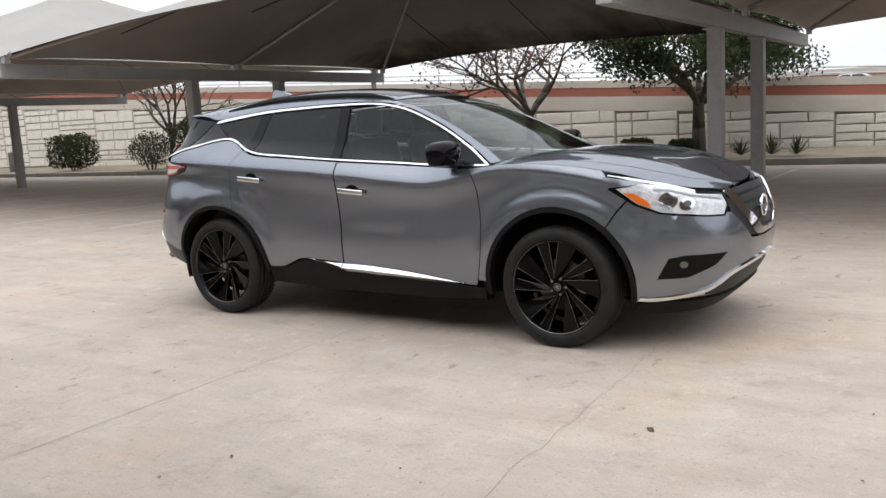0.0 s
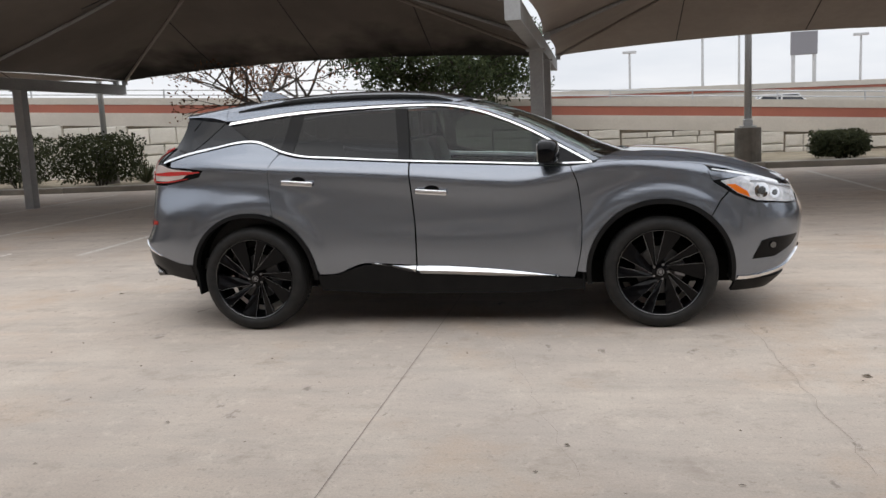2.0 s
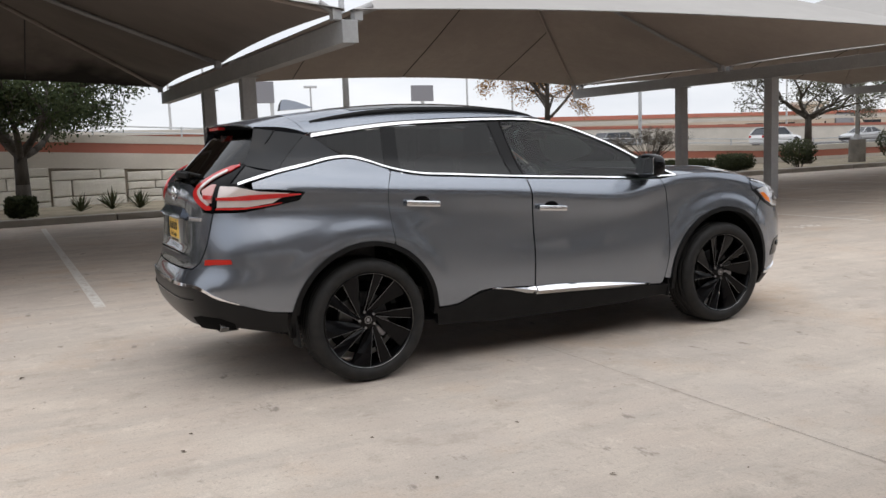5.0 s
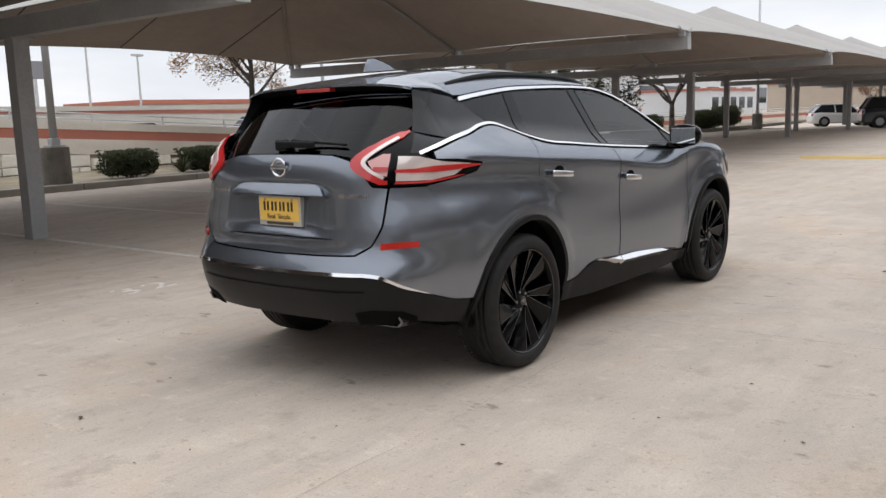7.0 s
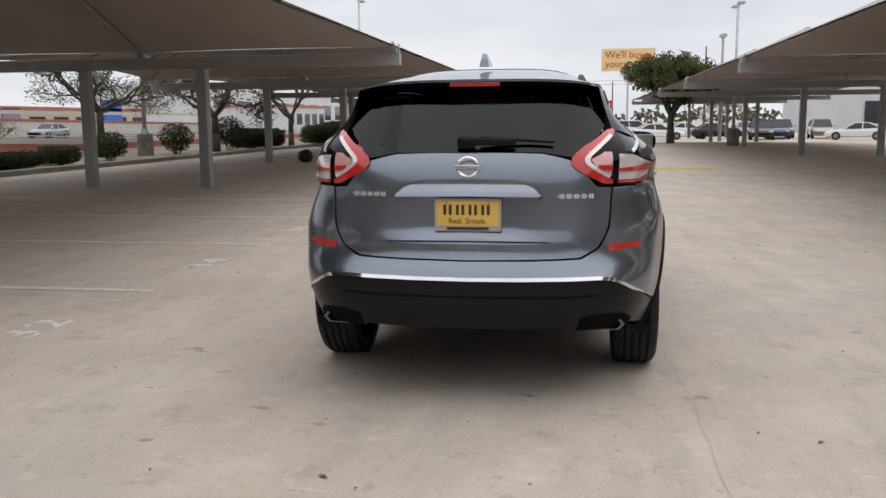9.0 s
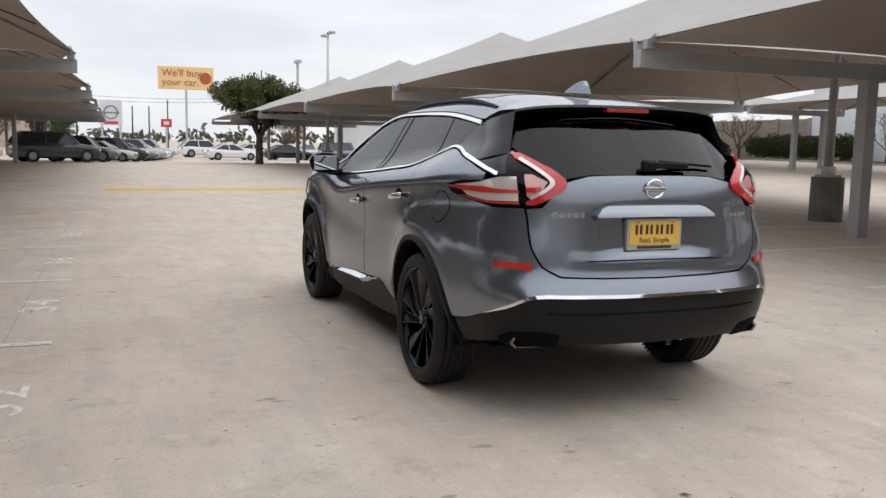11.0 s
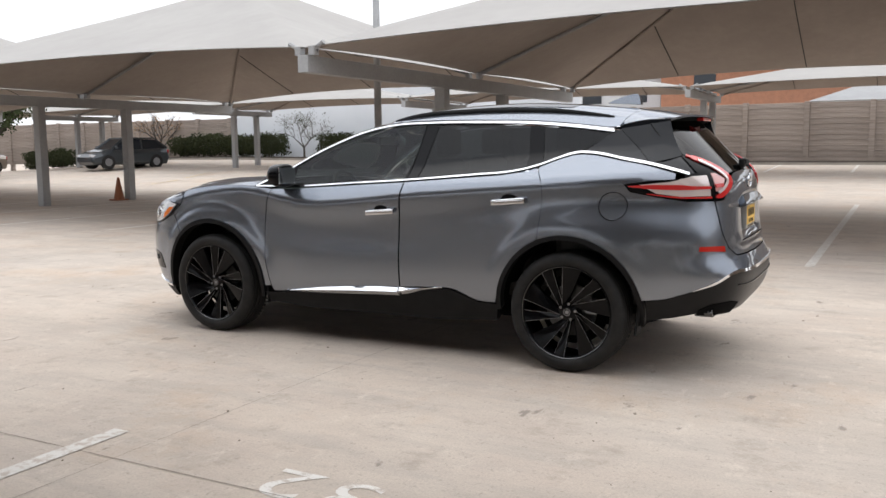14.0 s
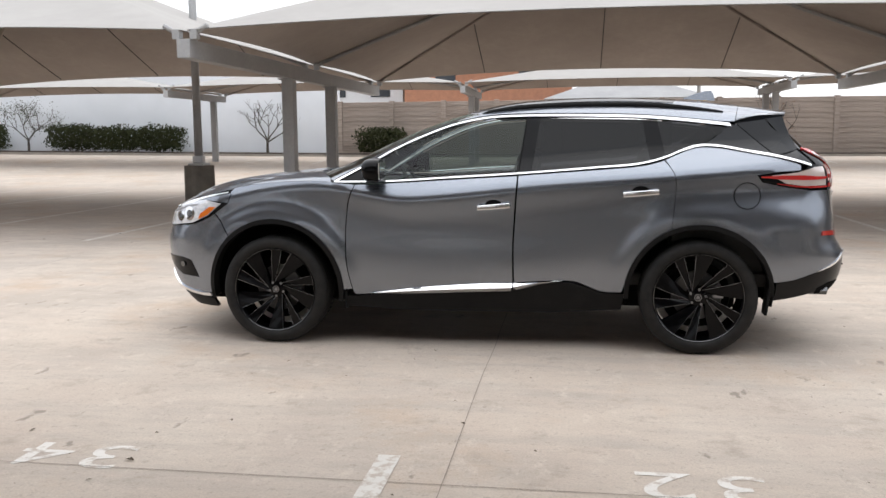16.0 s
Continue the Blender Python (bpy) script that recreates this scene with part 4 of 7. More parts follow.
def half_width(x, z):
    q = z - crease(x)
    p = flank(q)
    g = 0.84 - 0.55 * (z - 1.12)
    k = step(0.05, 0.22, q)
    w = p * (1 - k) + g * k
    for hx in (-HUB_X, HUB_X):
        r = np.hypot(x - hx, z - HUB_Z)
        w = w + 0.008 * np.exp(-((r - 0.48) / 0.085) ** 2) + (0.012 if hx > 0 else 0.005) * step(0.60, 0.535, r)
    w = w - 0.008 * np.exp(-((z - 0.78 - 0.07 * x) / 0.14) ** 2) * np.exp(-((x - 0.05) / 0.75) ** 2)
    w = w + 0.030 * np.exp(-((x - 1.45) / 0.42) ** 2) * (np.clip((1.06 - z) / 0.22, -0.6, 1.0) - 0.35) * step(0.45, 0.7, z)
    w = w + 0.036 * np.exp(-((x + 1.5) / 0.46) ** 2) * step(1.10, 0.88, z) * step(0.30, 0.55, z)
    w = w - 0.062 * step(-1.45, -2.05, x) * step(0.80, 1.08, z) * step(1.40, 1.24, z)
    return w


def skin(a, z):
    """The body's skin: a runs along the flank as x does, and on round the nose (to AF + 1) and the tail (to AR - 1)."""
    a, z = np.asarray(a, float), np.asarray(z, float)
    f = np.clip(a - AF, 0, 1) ** (NF / 2)
    r = np.clip(AR - a, 0, 1) ** (NR / 2)
    lf, lr = nose_x(z) - AF, tail_x(z) + AR
    x = np.where(a > AF, AF + lf * np.sin(f * np.pi / 2) ** (2 / NF), np.where(a < AR, AR - lr * np.sin(r * np.pi / 2) ** (2 / NR), a))
    k = np.where(a > AF, np.maximum(np.cos(f * np.pi / 2), 0) ** (2 / NF), np.where(a < AR, np.maximum(np.cos(r * np.pi / 2), 0) ** (2 / NR), 1.0))
    return np.stack([x, half_width(x, z) * k, z], -1)


def sd(x, z):
    """A point of the flank, by x and height."""
    if x > AF:
        s = min(1.0, ((x - AF) / float(nose_x(z) - AF)) ** (NF / 2))
        return (AF + (math.asin(s) * 2 / math.pi) ** (2 / NF), z)
    if x < AR:
        s = min(1.0, ((AR - x) / float(tail_x(z) + AR)) ** (NR / 2))
        return (AR - (math.asin(s) * 2 / math.pi) ** (2 / NR), z)
    return (x, z)


def end_point(y, z, front):
    n, base, sign = (NF, AF, 1) if front else (NR, AR, -1)
    L = float(nose_x(z) - AF) if front else float(tail_x(z) + AR)
    x = base + sign * L * 0.8
    for _ in range(12):
        w = float(half_width(x, z))
        c = min(1.0, (abs(y) / w) ** (n / 2))
        q = math.acos(c)
        x = base + sign * L * math.sin(q) ** (2 / n)
    return (base + sign * (q * 2 / math.pi) ** (2 / n), z)


def fr(y, z):
    return end_point(y, z, True)


def rr(y, z):
    return end_point(y, z, False)


def curve(pts, per=6):
    """A smooth line through points of the plane."""
    p = [np.array(q, float) for q in pts]
    out = []
    for i in range(len(p) - 1):
        a, b, c, d = p[max(i - 1, 0)], p[i], p[i + 1], p[min(i + 2, len(p) - 1)]
        for k in range(per):
            t = k / per
            out.append(tuple(0.5 * (2 * b + (c - a) * t + (2 * a - 5 * b + 4 * c - d) * t * t + (3 * b - a - 3 * c + d) * t ** 3)))
    out.append(tuple(p[-1]))
    return out


def arc(cx, cz, r, d0, d1, n=24):
    return [(cx + r * math.cos(radians(d0 + (d1 - d0) * i / n)), cz + r * math.sin(radians(d0 + (d1 - d0) * i / n))) for i in range(n + 1)]


def sarc(front, r, d0, d1, n=24):
    """An arc round a wheel, laid on the flank."""
    return [sd(x, z) for x, z in arc(HUB_X if front else -HUB_X, HUB_Z, r, d0, d1, n)]


def area(p):
    return 0.5 * sum(a[0] * b[1] - b[0] * a[1] for a, b in zip(p, p[1:] + p[:1]))


def resample(p, h):
    out = []
    for a, b in zip(p, p[1:] + p[:1]):
        L = math.hypot(b[0] - a[0], b[1] - a[1])
        if L < 1e-5:
            continue
        n = max(1, math.ceil(L / h))
        out += [(a[0] + (b[0] - a[0]) * i / n, a[1] + (b[1] - a[1]) * i / n) for i in range(n)]
    return out


def inset(p, d, keep=None):
    out = []
    n = len(p)
    for i in range(n):
        a, b, c = p[i - 1], p[i], p[(i + 1) % n]
        if keep and keep(b):
            out.append(b)
            continue
        u = Vector((b[0] - a[0], b[1] - a[1])).normalized()
        v = Vector((c[0] - b[0], c[1] - b[1])).normalized()
        nn = Vector((-u.y - v.y, u.x + v.x))
        if nn.length < 1e-6:
            out.append(b)
            continue
        nn.normalize()
        k = max(0.4, nn.dot(Vector((-u.y, u.x))))
        out.append((b[0] + nn.x * d / k, b[1] + nn.y * d / k))
    return out


def inside(p, x, y):
    hit = False
    for a, b in zip(p, p[1:] + p[:1]):
        if (a[1] > y) != (b[1] > y) and x < (b[0] - a[0]) * (y - a[1]) / (b[1] - a[1]) + a[0]:
            hit = not hit
    return hit


def patch(poly, f, off, depth, gap, h, mirror_line=None):
    """A sheet that fills the outline, laid on the surface f with a turned-in rim. Arrays of points and faces, y positive."""
    poly = [tuple(q) for q in poly]
    if area(poly) < 0:
        poly = poly[::-1]
    mid = (lambda q: abs(q[0] - mirror_line) < 1e-4) if mirror_line is not None else None
    poly = resample(poly, h)
    if gap:
        poly = inset(poly, gap, mid)
    n = len(poly)
    pts = [Vector(q) for q in poly]
    arr = np.array(poly)
    lo, hi = arr.min(0), arr.max(0)
    for gx in np.arange(lo[0] + h / 2, hi[0], h):
        for gz in np.arange(lo[1] + h / 2, hi[1], h):
            if inside(poly, gx, gz) and np.min(np.hypot(arr[:, 0] - gx, arr[:, 1] - gz)) > h * 0.45:
                pts.append(Vector((gx, gz)))
    v2, _, faces, *_ = delaunay_2d_cdt(pts, [(i, (i + 1) % n) for i in range(n)], [], 1, 1e-6)
    uv = np.array([(q[0], q[1]) for q in v2])
    e = 1e-3
    P = f(uv[:, 0], uv[:, 1])
    du = f(uv[:, 0] + e, uv[:, 1]) - f(uv[:, 0] - e, uv[:, 1])
    dv = f(uv[:, 0], uv[:, 1] + e) - f(uv[:, 0], uv[:, 1] - e)
    N = np.cross(dv, du)
    N /= np.maximum(np.linalg.norm(N, axis=1, keepdims=True), 1e-9)
    c = np.array([0, 0, 0.7])
    out = np.sum(N * (P * np.array([0.35, 1, 1]) - c), axis=1)
    if np.median(out) < 0:
        N = -N
    top = P + N * off
    faces = [tuple(q) for q in faces]
    count = {}
    for q in faces:
        for i in range(len(q)):
            k = (q[i], q[(i + 1) % len(q)])
            count[k] = 1
    rim = [k for k in count if (k[1], k[0]) not in count]
    # outward winding
    q = faces[len(faces) // 2]
    g = np.cross(top[q[1]] - top[q[0]], top[q[2]] - top[q[0]])
    if np.dot(g, N[q[0]]) < 0:
        faces = [t[::-1] for t in faces]
        rim = [(b, a) for a, b in rim]
    verts = [tuple(t) for t in top]
    low = {}
    sharp = []
    for a, b in rim:
        if mirror_line is not None and abs(uv[a][0] - mirror_line) < 2e-3 and abs(uv[b][0] - mirror_line) < 2e-3:
            continue
        for t in (a, b):
            if t not in low:
                low[t] = len(verts)
                verts.append(tuple(top[t] - N[t] * depth))
        faces.append((b, a, low[a], low[b]))
        sharp.append((a, b))
    return verts, faces, sharp


def sheet(name, verts, faces, sharp, material, parent, label="", smooth=True):
    me = bpy.data.meshes.new(name)
    me.from_pydata([tuple(float(c) for c in v) for v in verts], [], [tuple(int(i) for i in q) for q in faces])
    me.materials.append(material)
    if smooth:
        me.polygons.foreach_set("use_smooth", [True] * len(me.polygons))
        keys = {tuple(sorted(k)) for k in sharp}
        for ed in me.edges:
            if tuple(sorted(ed.vertices)) in keys:
                ed.use_edge_sharp = True
    me.update()
    ob = new(name, me)
    ob.parent = parent
    if label:
        ob["label"] = label
    return ob


def panel(name, poly, material, parent, off=0.0, depth=0.022, gap=0.0025, h=0.028, f=skin, label="", only=None):
    """The same panel on both flanks, each an object of its own."""
    v, q, s = patch(poly, f, off, depth, gap, h)
    obs = []
    for side in ((-1, 1) if only is None else (only,)):
        vv = [(a, b * side, c) for a, b, c in v]
        qq = q if side > 0 else [t[::-1] for t in q]
        obs.append(sheet(name, vv, qq, s, material, parent, label))
    return obs


def centre_panel(name, poly, material, parent, line_at, off=0.0, depth=0.022, gap=0.0025, h=0.04, f=skin, label=""):
    """One panel across the middle of the nose or tail; the outline is its half, closed along the middle."""
    v, q, s = patch(poly, f, off, depth, gap, h, line_at)
    n = len(v)
    merge = {}
    vv = list(v)
    for i, (a, b, c) in enumerate(v):
        if abs(b) < 0.012:
            vv[i] = (a, 0.0, c)
            merge[i] = i
        else:
            merge[i] = len(vv)
            vv.append((a, -b, c))
    qq = list(q) + [tuple(merge[i] for i in t)[::-1] for t in q]
    qq = [t for t in qq if len(set(t)) == len(t)]
    ss = list(s) + [(merge[a], merge[b]) for a, b in s]
    return sheet(name, vv, qq, ss, material, parent, label)


def strip(pts, w):
    """The outline of a band along a line, of width w (a number, or one for each point)."""
    left, right = [], []
    for i, p in enumerate(pts):
        a, b = pts[max(i - 1, 0)], pts[min(i + 1, len(pts) - 1)]
        d = Vector((b[0] - a[0], b[1] - a[1])).normalized()
        k = (w[i] if isinstance(w, (list, tuple)) else w) / 2
        left.append((p[0] - d.y * k, p[1] + d.x * k))
        right.append((p[0] + d.y * k, p[1] - d.x * k))
    return left + right[::-1]


# roof and windscreen: lines from the window rail to the middle
rail_x = spline([(0, 0.99), (1, 0.785), (2, 0.576), (3, 0.365), (4, 0.173), (5, -0.06), (6, -0.355), (7, -0.734), (8, -1.137), (9, -1.63), (10, -2.05)])
rail_z = spline([(0, 1.122), (1, 1.236), (2, 1.352), (3, 1.446), (4, 1.512), (5, 1.553), (6, 1.562), (7, 1.558), (8, 1.542), (9, 1.488), (10, 1.415)])
spoil_x = spline([(9, -1.63), (9.5, -1.79), (10, -1.96)])
spoil_z = spline([(9, 1.490), (9.25, 1.514), (9.5, 1.530), (10, 1.536)])
mid_x = spline([(0, 1.24), (1, 1.02), (2, 0.80), (3, 0.58), (4, 0.37), (5, 0.12), (6, -0.22), (7, -0.75), (8, -1.22), (9, -1.72), (10, -2.05)])
mid_z = spline([(0, 1.155), (1, 1.238), (2, 1.342), (3, 1.440), (4, 1.518), (5, 1.590), (6, 1.650), (7, 1.676), (8, 1.660), (9, 1.613), (10, 1.566)])


def top_skin(s, v):
    s, v = np.asarray(s, float), np.asarray(v, float)
    xr, zr = np.where(s > 9, spoil_x(s), rail_x(s)), np.where(s > 9, spoil_z(s), rail_z(s))
    yr = np.where(s > 9, 0.638 - 0.034 * (s - 9), half_width(xr, zr))
    u = np.clip(1 - v, 0, 1)
    x = xr + (mid_x(s) - xr) * (1 - u ** 2)
    z = zr + (mid_z(s) - zr) * (1 - u ** (3.6 + 0.8 * step(6.8, 8.6, s)))
    return np.stack([x, yr * (1 - v), z], -1)


fend_z = spline([(0.95, 1.108), (1.15, 1.118), (1.35, 1.112), (1.6, 1.085), (1.8, 1.045), (2.0, 0.990), (2.15, 0.952), (2.3, 0.925)])
hood_z = spline([(0.95, 1.172), (1.3, 1.167), (1.6, 1.146), (1.85, 1.108), (2.05, 1.050), (2.2, 0.985), (2.3, 0.93)])


def hood_skin(x, e):
    x, e = np.asarray(x, float), np.asarray(e, float)
    zf = fend_z(x)
    k = np.clip((x - AF) / (nose_x(zf) - AF), 0, 1)
    ye = half_width(x, zf) * (1 - k ** NF) ** (1 / NF)
    z = zf + (hood_z(x) - zf) * (1 - np.abs(e) ** 3.2) + 0.010 * np.exp(-((e - 0.62) / 0.07) ** 2) * step(1.2, 1.4, x)
    return np.stack([x + 0 * e, ye * e, z], -1)


# ---- the car: materials ----
def paint_mat():
    m, n, l, p = mat_base("gunmetal_metallic_paint", 0.27, 0.9, 0.5, 1.0)
    p.inputs["Coat IOR"].default_value = 1.5
    p.inputs["Specular Tint"].default_value = (0.38, 0.41, 0.46, 1.0)
    p.inputs["Coat Roughness"].default_value = 0.015
    f = noise_fac(n, l, 900.0, 2.0, 0.6, 0.3, 0.7)
    col = mixed(n, l, f, (0.190, 0.208, 0.238), (0.246, 0.268, 0.306))
    l.new(col, p.inputs["Base Color"])
    return m


def tyre_mat():
    m, n, l, p = mat_base("tyre_rubber", 0.6, spec=0.25)
    f = noise_fac(n, l, 20.0, 4.0, 0.6)
    col = mixed(n, l, f, (0.013, 0.013, 0.013), (0.021, 0.020, 0.019))
    l.new(col, p.inputs["Base Color"])
    return m


M_PAINT = paint_mat()
M_CHROME = plain("chrome", (0.82, 0.82, 0.83), 0.06, 1.0)
M_SATIN = plain("satin_grey_metal", (0.30, 0.30, 0.31), 0.35, 1.0)
M_GLOSSBLACK = plain("gloss_black_trim", (0.003, 0.003, 0.0035), 0.12, 0, 0.16, 0.0)
M_CLAD = surf("black_plastic_cladding", (0.008, 0.008, 0.0085), (0.012, 0.012, 0.012), 8, 200, 0.5, 0, 0.02, 0.15)
M_LOWER = surf("dark_lower_bumper_plastic", (0.008, 0.008, 0.0085), (0.011, 0.011, 0.0115), 6, 200, 0.33, 0.0, 0.02, 0.22)
# Black for liners and seams, and for shade painted in gaps and hollows.
M_LINER_SHADE = plain("black_void", (0.004, 0.004, 0.004), 0.9, spec=0.1)
M_TYRE = tyre_mat()
M_WHEEL = plain("gloss_black_alloy", (0.0025, 0.0025, 0.003), 0.13, 0.0, 0.16)
M_DISC = surf("brake_disc_steel", (0.12, 0.12, 0.12), (0.08, 0.08, 0.08), 20, 80, 0.4, 0.9, 0.05)
M_TINT = glass_mat("privacy_glass", (0.05, 0.053, 0.057), 0.01, 1.40)
M_CLEAR = glass_mat("green_tinted_glass", (0.34, 0.40, 0.38), 0.01, 1.42)
M_SCREEN = glass_mat("windscreen_glass", (0.40, 0.50, 0.45), 0.01, 1.48)
M_REDLENS = plain("red_lamp_lens", (0.50, 0.022, 0.022), 0.12, 0, 0.5, 0.8)
M_CLEARLENS = plain("clear_lamp_lens", (0.72, 0.64, 0.61), 0.10, 0.30, 0.5, 0.8)
M_PINKLENS = plain("pale_pink_lamp_lens", (0.62, 0.33, 0.31), 0.12, 0.1, 0.5, 0.8)
M_HEADLENS = surf("faceted_headlamp_lens", (0.92, 0.93, 0.95), (0.52, 0.55, 0.60), 26.0, 90, 0.10, 0.55, 0.25, coat=1.0, fine_mix=0.3)
M_STRIPLENS = plain("white_light_strip", (0.84, 0.86, 0.88), 0.12, 0.25, 0.5, 1.0)
M_REFLECT = plain("red_reflector", (0.46, 0.022, 0.014), 0.15, 0, 0.5, 0.5)
M_FIN = plain("gloss_black_pillar", (0.010, 0.011, 0.013), 0.05, 0, 0.30, 0.0)
M_EXHAUST = plain("dark_exhaust_metal", (0.16, 0.16, 0.16), 0.22, 0.9)
M_AMBER = plain("amber_reflector", (0.72, 0.16, 0.01), 0.2, 0, 0.5, 0.6)
M_SEAT = surf("dark_leather", (0.03, 0.028, 0.026), (0.045, 0.042, 0.04), 4, 60, 0.55)
M_PLATE = surf("yellow_plate", (0.84, 0.54, 0.11), (0.78, 0.49, 0.09), 6, 60, 0.45, 0, 0.02)
M_PLATEINK = plain("dark_brown_ink", (0.05, 0.032, 0.012), 0.5)
M_WHITE = plain("white_plastic", (0.72, 0.72, 0.70), 0.45)

car = root("car", 0, 0)
tagged(car, "gunmetal grey metallic crossover with black alloy wheels on concrete", "car")
FC, RC = AF + 1, AR - 1

# ---- flank panels ----
FR_ARCH, RR_ARCH = 0.482, 0.470
panel("front_fender", [sd(*p) for p in curve([(0.845, 1.095), (0.95, 1.104)], 2)] + [sd(x, float(fend_z(x))) for x in (1.0, 1.1, 1.2, 1.3, 1.4, 1.5, 1.6, 1.70)]
      + [sd(*p) for p in ((1.725, 1.040), (1.775, 0.970), (1.86, 0.905), (1.80, 0.84))] + sarc(True, FR_ARCH, 48, 180)
      + [sd(*p) for p in curve([(0.867, 0.385), (0.900, 0.55), (0.908, 0.728), (0.898, 0.88), (0.881, 0.993), (0.842, 1.085)])], M_PAINT, car)
belt_f = curve([(-0.248, 1.150), (0.0, 1.136), (0.238, 1.122), (0.62, 1.100), (0.838, 1.094)])
front_door = panel("front_door", belt_f + curve([(0.88, 0.993), (0.897, 0.88), (0.907, 0.728), (0.899, 0.55), (0.866, 0.385), (0.848, 0.345)])
      + curve([(0.779, 0.348), (0.4, 0.398), (0.02, 0.431), (-0.222, 0.441)]) + curve([(-0.219, 0.70), (-0.236, 0.965), (-0.246, 1.10)]), M_PAINT, car)
belt_r = curve([(-0.254, 1.152), (-0.5, 1.170), (-0.764, 1.189), (-1.037, 1.212), (-1.188, 1.248)])
rear_door = panel("rear_door", belt_r + curve([(-1.216, 1.212), (-1.250, 1.15), (-1.255, 1.05), (-1.245, 0.93), (-1.232, 0.83)]) + sarc(False, RR_ARCH, 67, 9)
      + curve([(-0.93, 0.392), (-0.80, 0.395), (-0.70, 0.434), (-0.6, 0.464), (-0.405, 0.459), (-0.228, 0.446)]) + curve([(-0.225, 0.70), (-0.242, 0.965), (-0.252, 1.10)]), M_PAINT, car)
tail_tip = [(-2.03, 1.183), (-1.90, 1.176), (-1.75, 1.154), (-1.785, 1.108), (-1.93, 1.078), (-2.08, 1.055)]
panel("quarter_panel", curve([sd(*p) for p in ((-1.196, 1.250), (-1.31, 1.298), (-1.41, 1.326), (-1.545, 1.320), (-1.71, 1.289), (-1.87, 1.260), (-2.03, 1.216))], 4)
      + [sd(*p) for p in tail_tip] + curve([sd(*p) for p in ((-2.03, 0.97), (-1.94, 0.86), (-1.85, 0.74))], 4) + sarc(False, RR_ARCH, 143, 69)
      + [sd(*p) for p in curve([(-1.233, 0.83), (-1.246, 0.93), (-1.256, 1.05), (-1.251, 1.15), (-1.217, 1.215)])], M_PAINT, car, gap=0.0)
ring = arc(-1.692, 1.026, 0.083, 0, 360, 28)[:-1]
panel("fuel_door", [sd(*p) for p in ring], M_PAINT, car, off=0.0025, depth=0.004, gap=0.003, h=0.03, only=1)
panel("fuel_door_seam", strip([sd(*p) for p in arc(-1.692, 1.026, 0.083, 0, 360, 32)], 0.0035), M_LINER_SHADE, car, off=0.0012, depth=0.002, gap=0, h=0.02, only=1)

# sill, cladding and bright inserts
sill_top = spline([(-0.56, 0.463), (-0.222, 0.441), (0.02, 0.432), (0.4, 0.400), (0.76, 0.352)])


def sill_skin(a, z):
    p = skin(a, z)
    return p + np.stack([0 * p[..., 0], np.clip((sill_top(p[..., 0]) - p[..., 2]) * 1.05, 0, 0.06), 0 * p[..., 0]], -1)


panel("sill_cladding", [sd(*p) for p in ((0.93, 0.335), (0.78, 0.340), (0.4, 0.390), (0.02, 0.423), (-0.22, 0.434), (-0.405, 0.452), (-0.6, 0.457), (-0.7, 0.427), (-0.8, 0.388), (-0.95, 0.385), (-0.93, 0.27), (-0.5, 0.240), (0.5, 0.240), (0.92, 0.26))], M_CLAD, car, off=0.002, depth=0.08)
panel("sill_trim", curve([(-0.222, 0.437), (0.02, 0.430), (0.4, 0.398), (0.76, 0.349)]) + curve([(0.55, 0.367), (0.3, 0.385), (0.02, 0.400), (-0.222, 0.409)]), M_CHROME, car, off=0.011, depth=0.04, gap=0.001, f=sill_skin, label="bright chrome sill insert")
panel("sill_trim", curve([(-0.228, 0.442), (-0.40, 0.455), (-0.56, 0.461)]) + curve([(-0.40, 0.443), (-0.228, 0.414)]), M_CHROME, car, off=0.011, depth=0.04, gap=0.001, f=sill_skin, label="bright chrome sill insert")
panel("front_arch_trim", sarc(True, 0.484, -10, 190, 40) + sarc(True, 0.450, 190, -10, 40), M_CLAD, car, off=0.012, depth=0.07, h=0.03, label="black plastic wheel-arch trim")
panel("rear_arch_trim", sarc(False, 0.472, -3, 188, 40) + sarc(False, 0.439, 188, -3, 40), M_CLAD, car, off=0.012, depth=0.07, h=0.03, label="black plastic wheel-arch trim")

# ---- glass and window frames ----
def rail_pt(s, d=0.0):
    return (float(rail_x(s)), float(rail_z(s)) - d)


RS = [i * 0.25 for i in range(41)]
def s_at(x):
    return min(RS + [i * 0.01 for i in range(1001)], key=lambda s: abs(float(rail_x(s)) - x))


def rail_run(x0, x1, d, n=10):
    s0, s1 = s_at(x0), s_at(x1)
    return [rail_pt(s0 + (s1 - s0) * i / n, d) for i in range(n + 1)]


TOPD = 0.034
belt_z = spline([(-2.11, 1.209), (-2.05, 1.228), (-1.872, 1.273), (-1.708, 1.302), (-1.545, 1.333), (-1.41, 1.338), (-1.309, 1.309), (-1.193, 1.263), (-1.037, 1.225), (-0.764, 1.201), (-0.26, 1.163), (0.238, 1.134), (0.616, 1.112), (0.96, 1.110)])


def belt_run(x0, x1, d, n=10):
    return [(x0 + (x1 - x0) * i / n, float(belt_z(x0 + (x1 - x0) * i / n)) + d) for i in range(n + 1)]


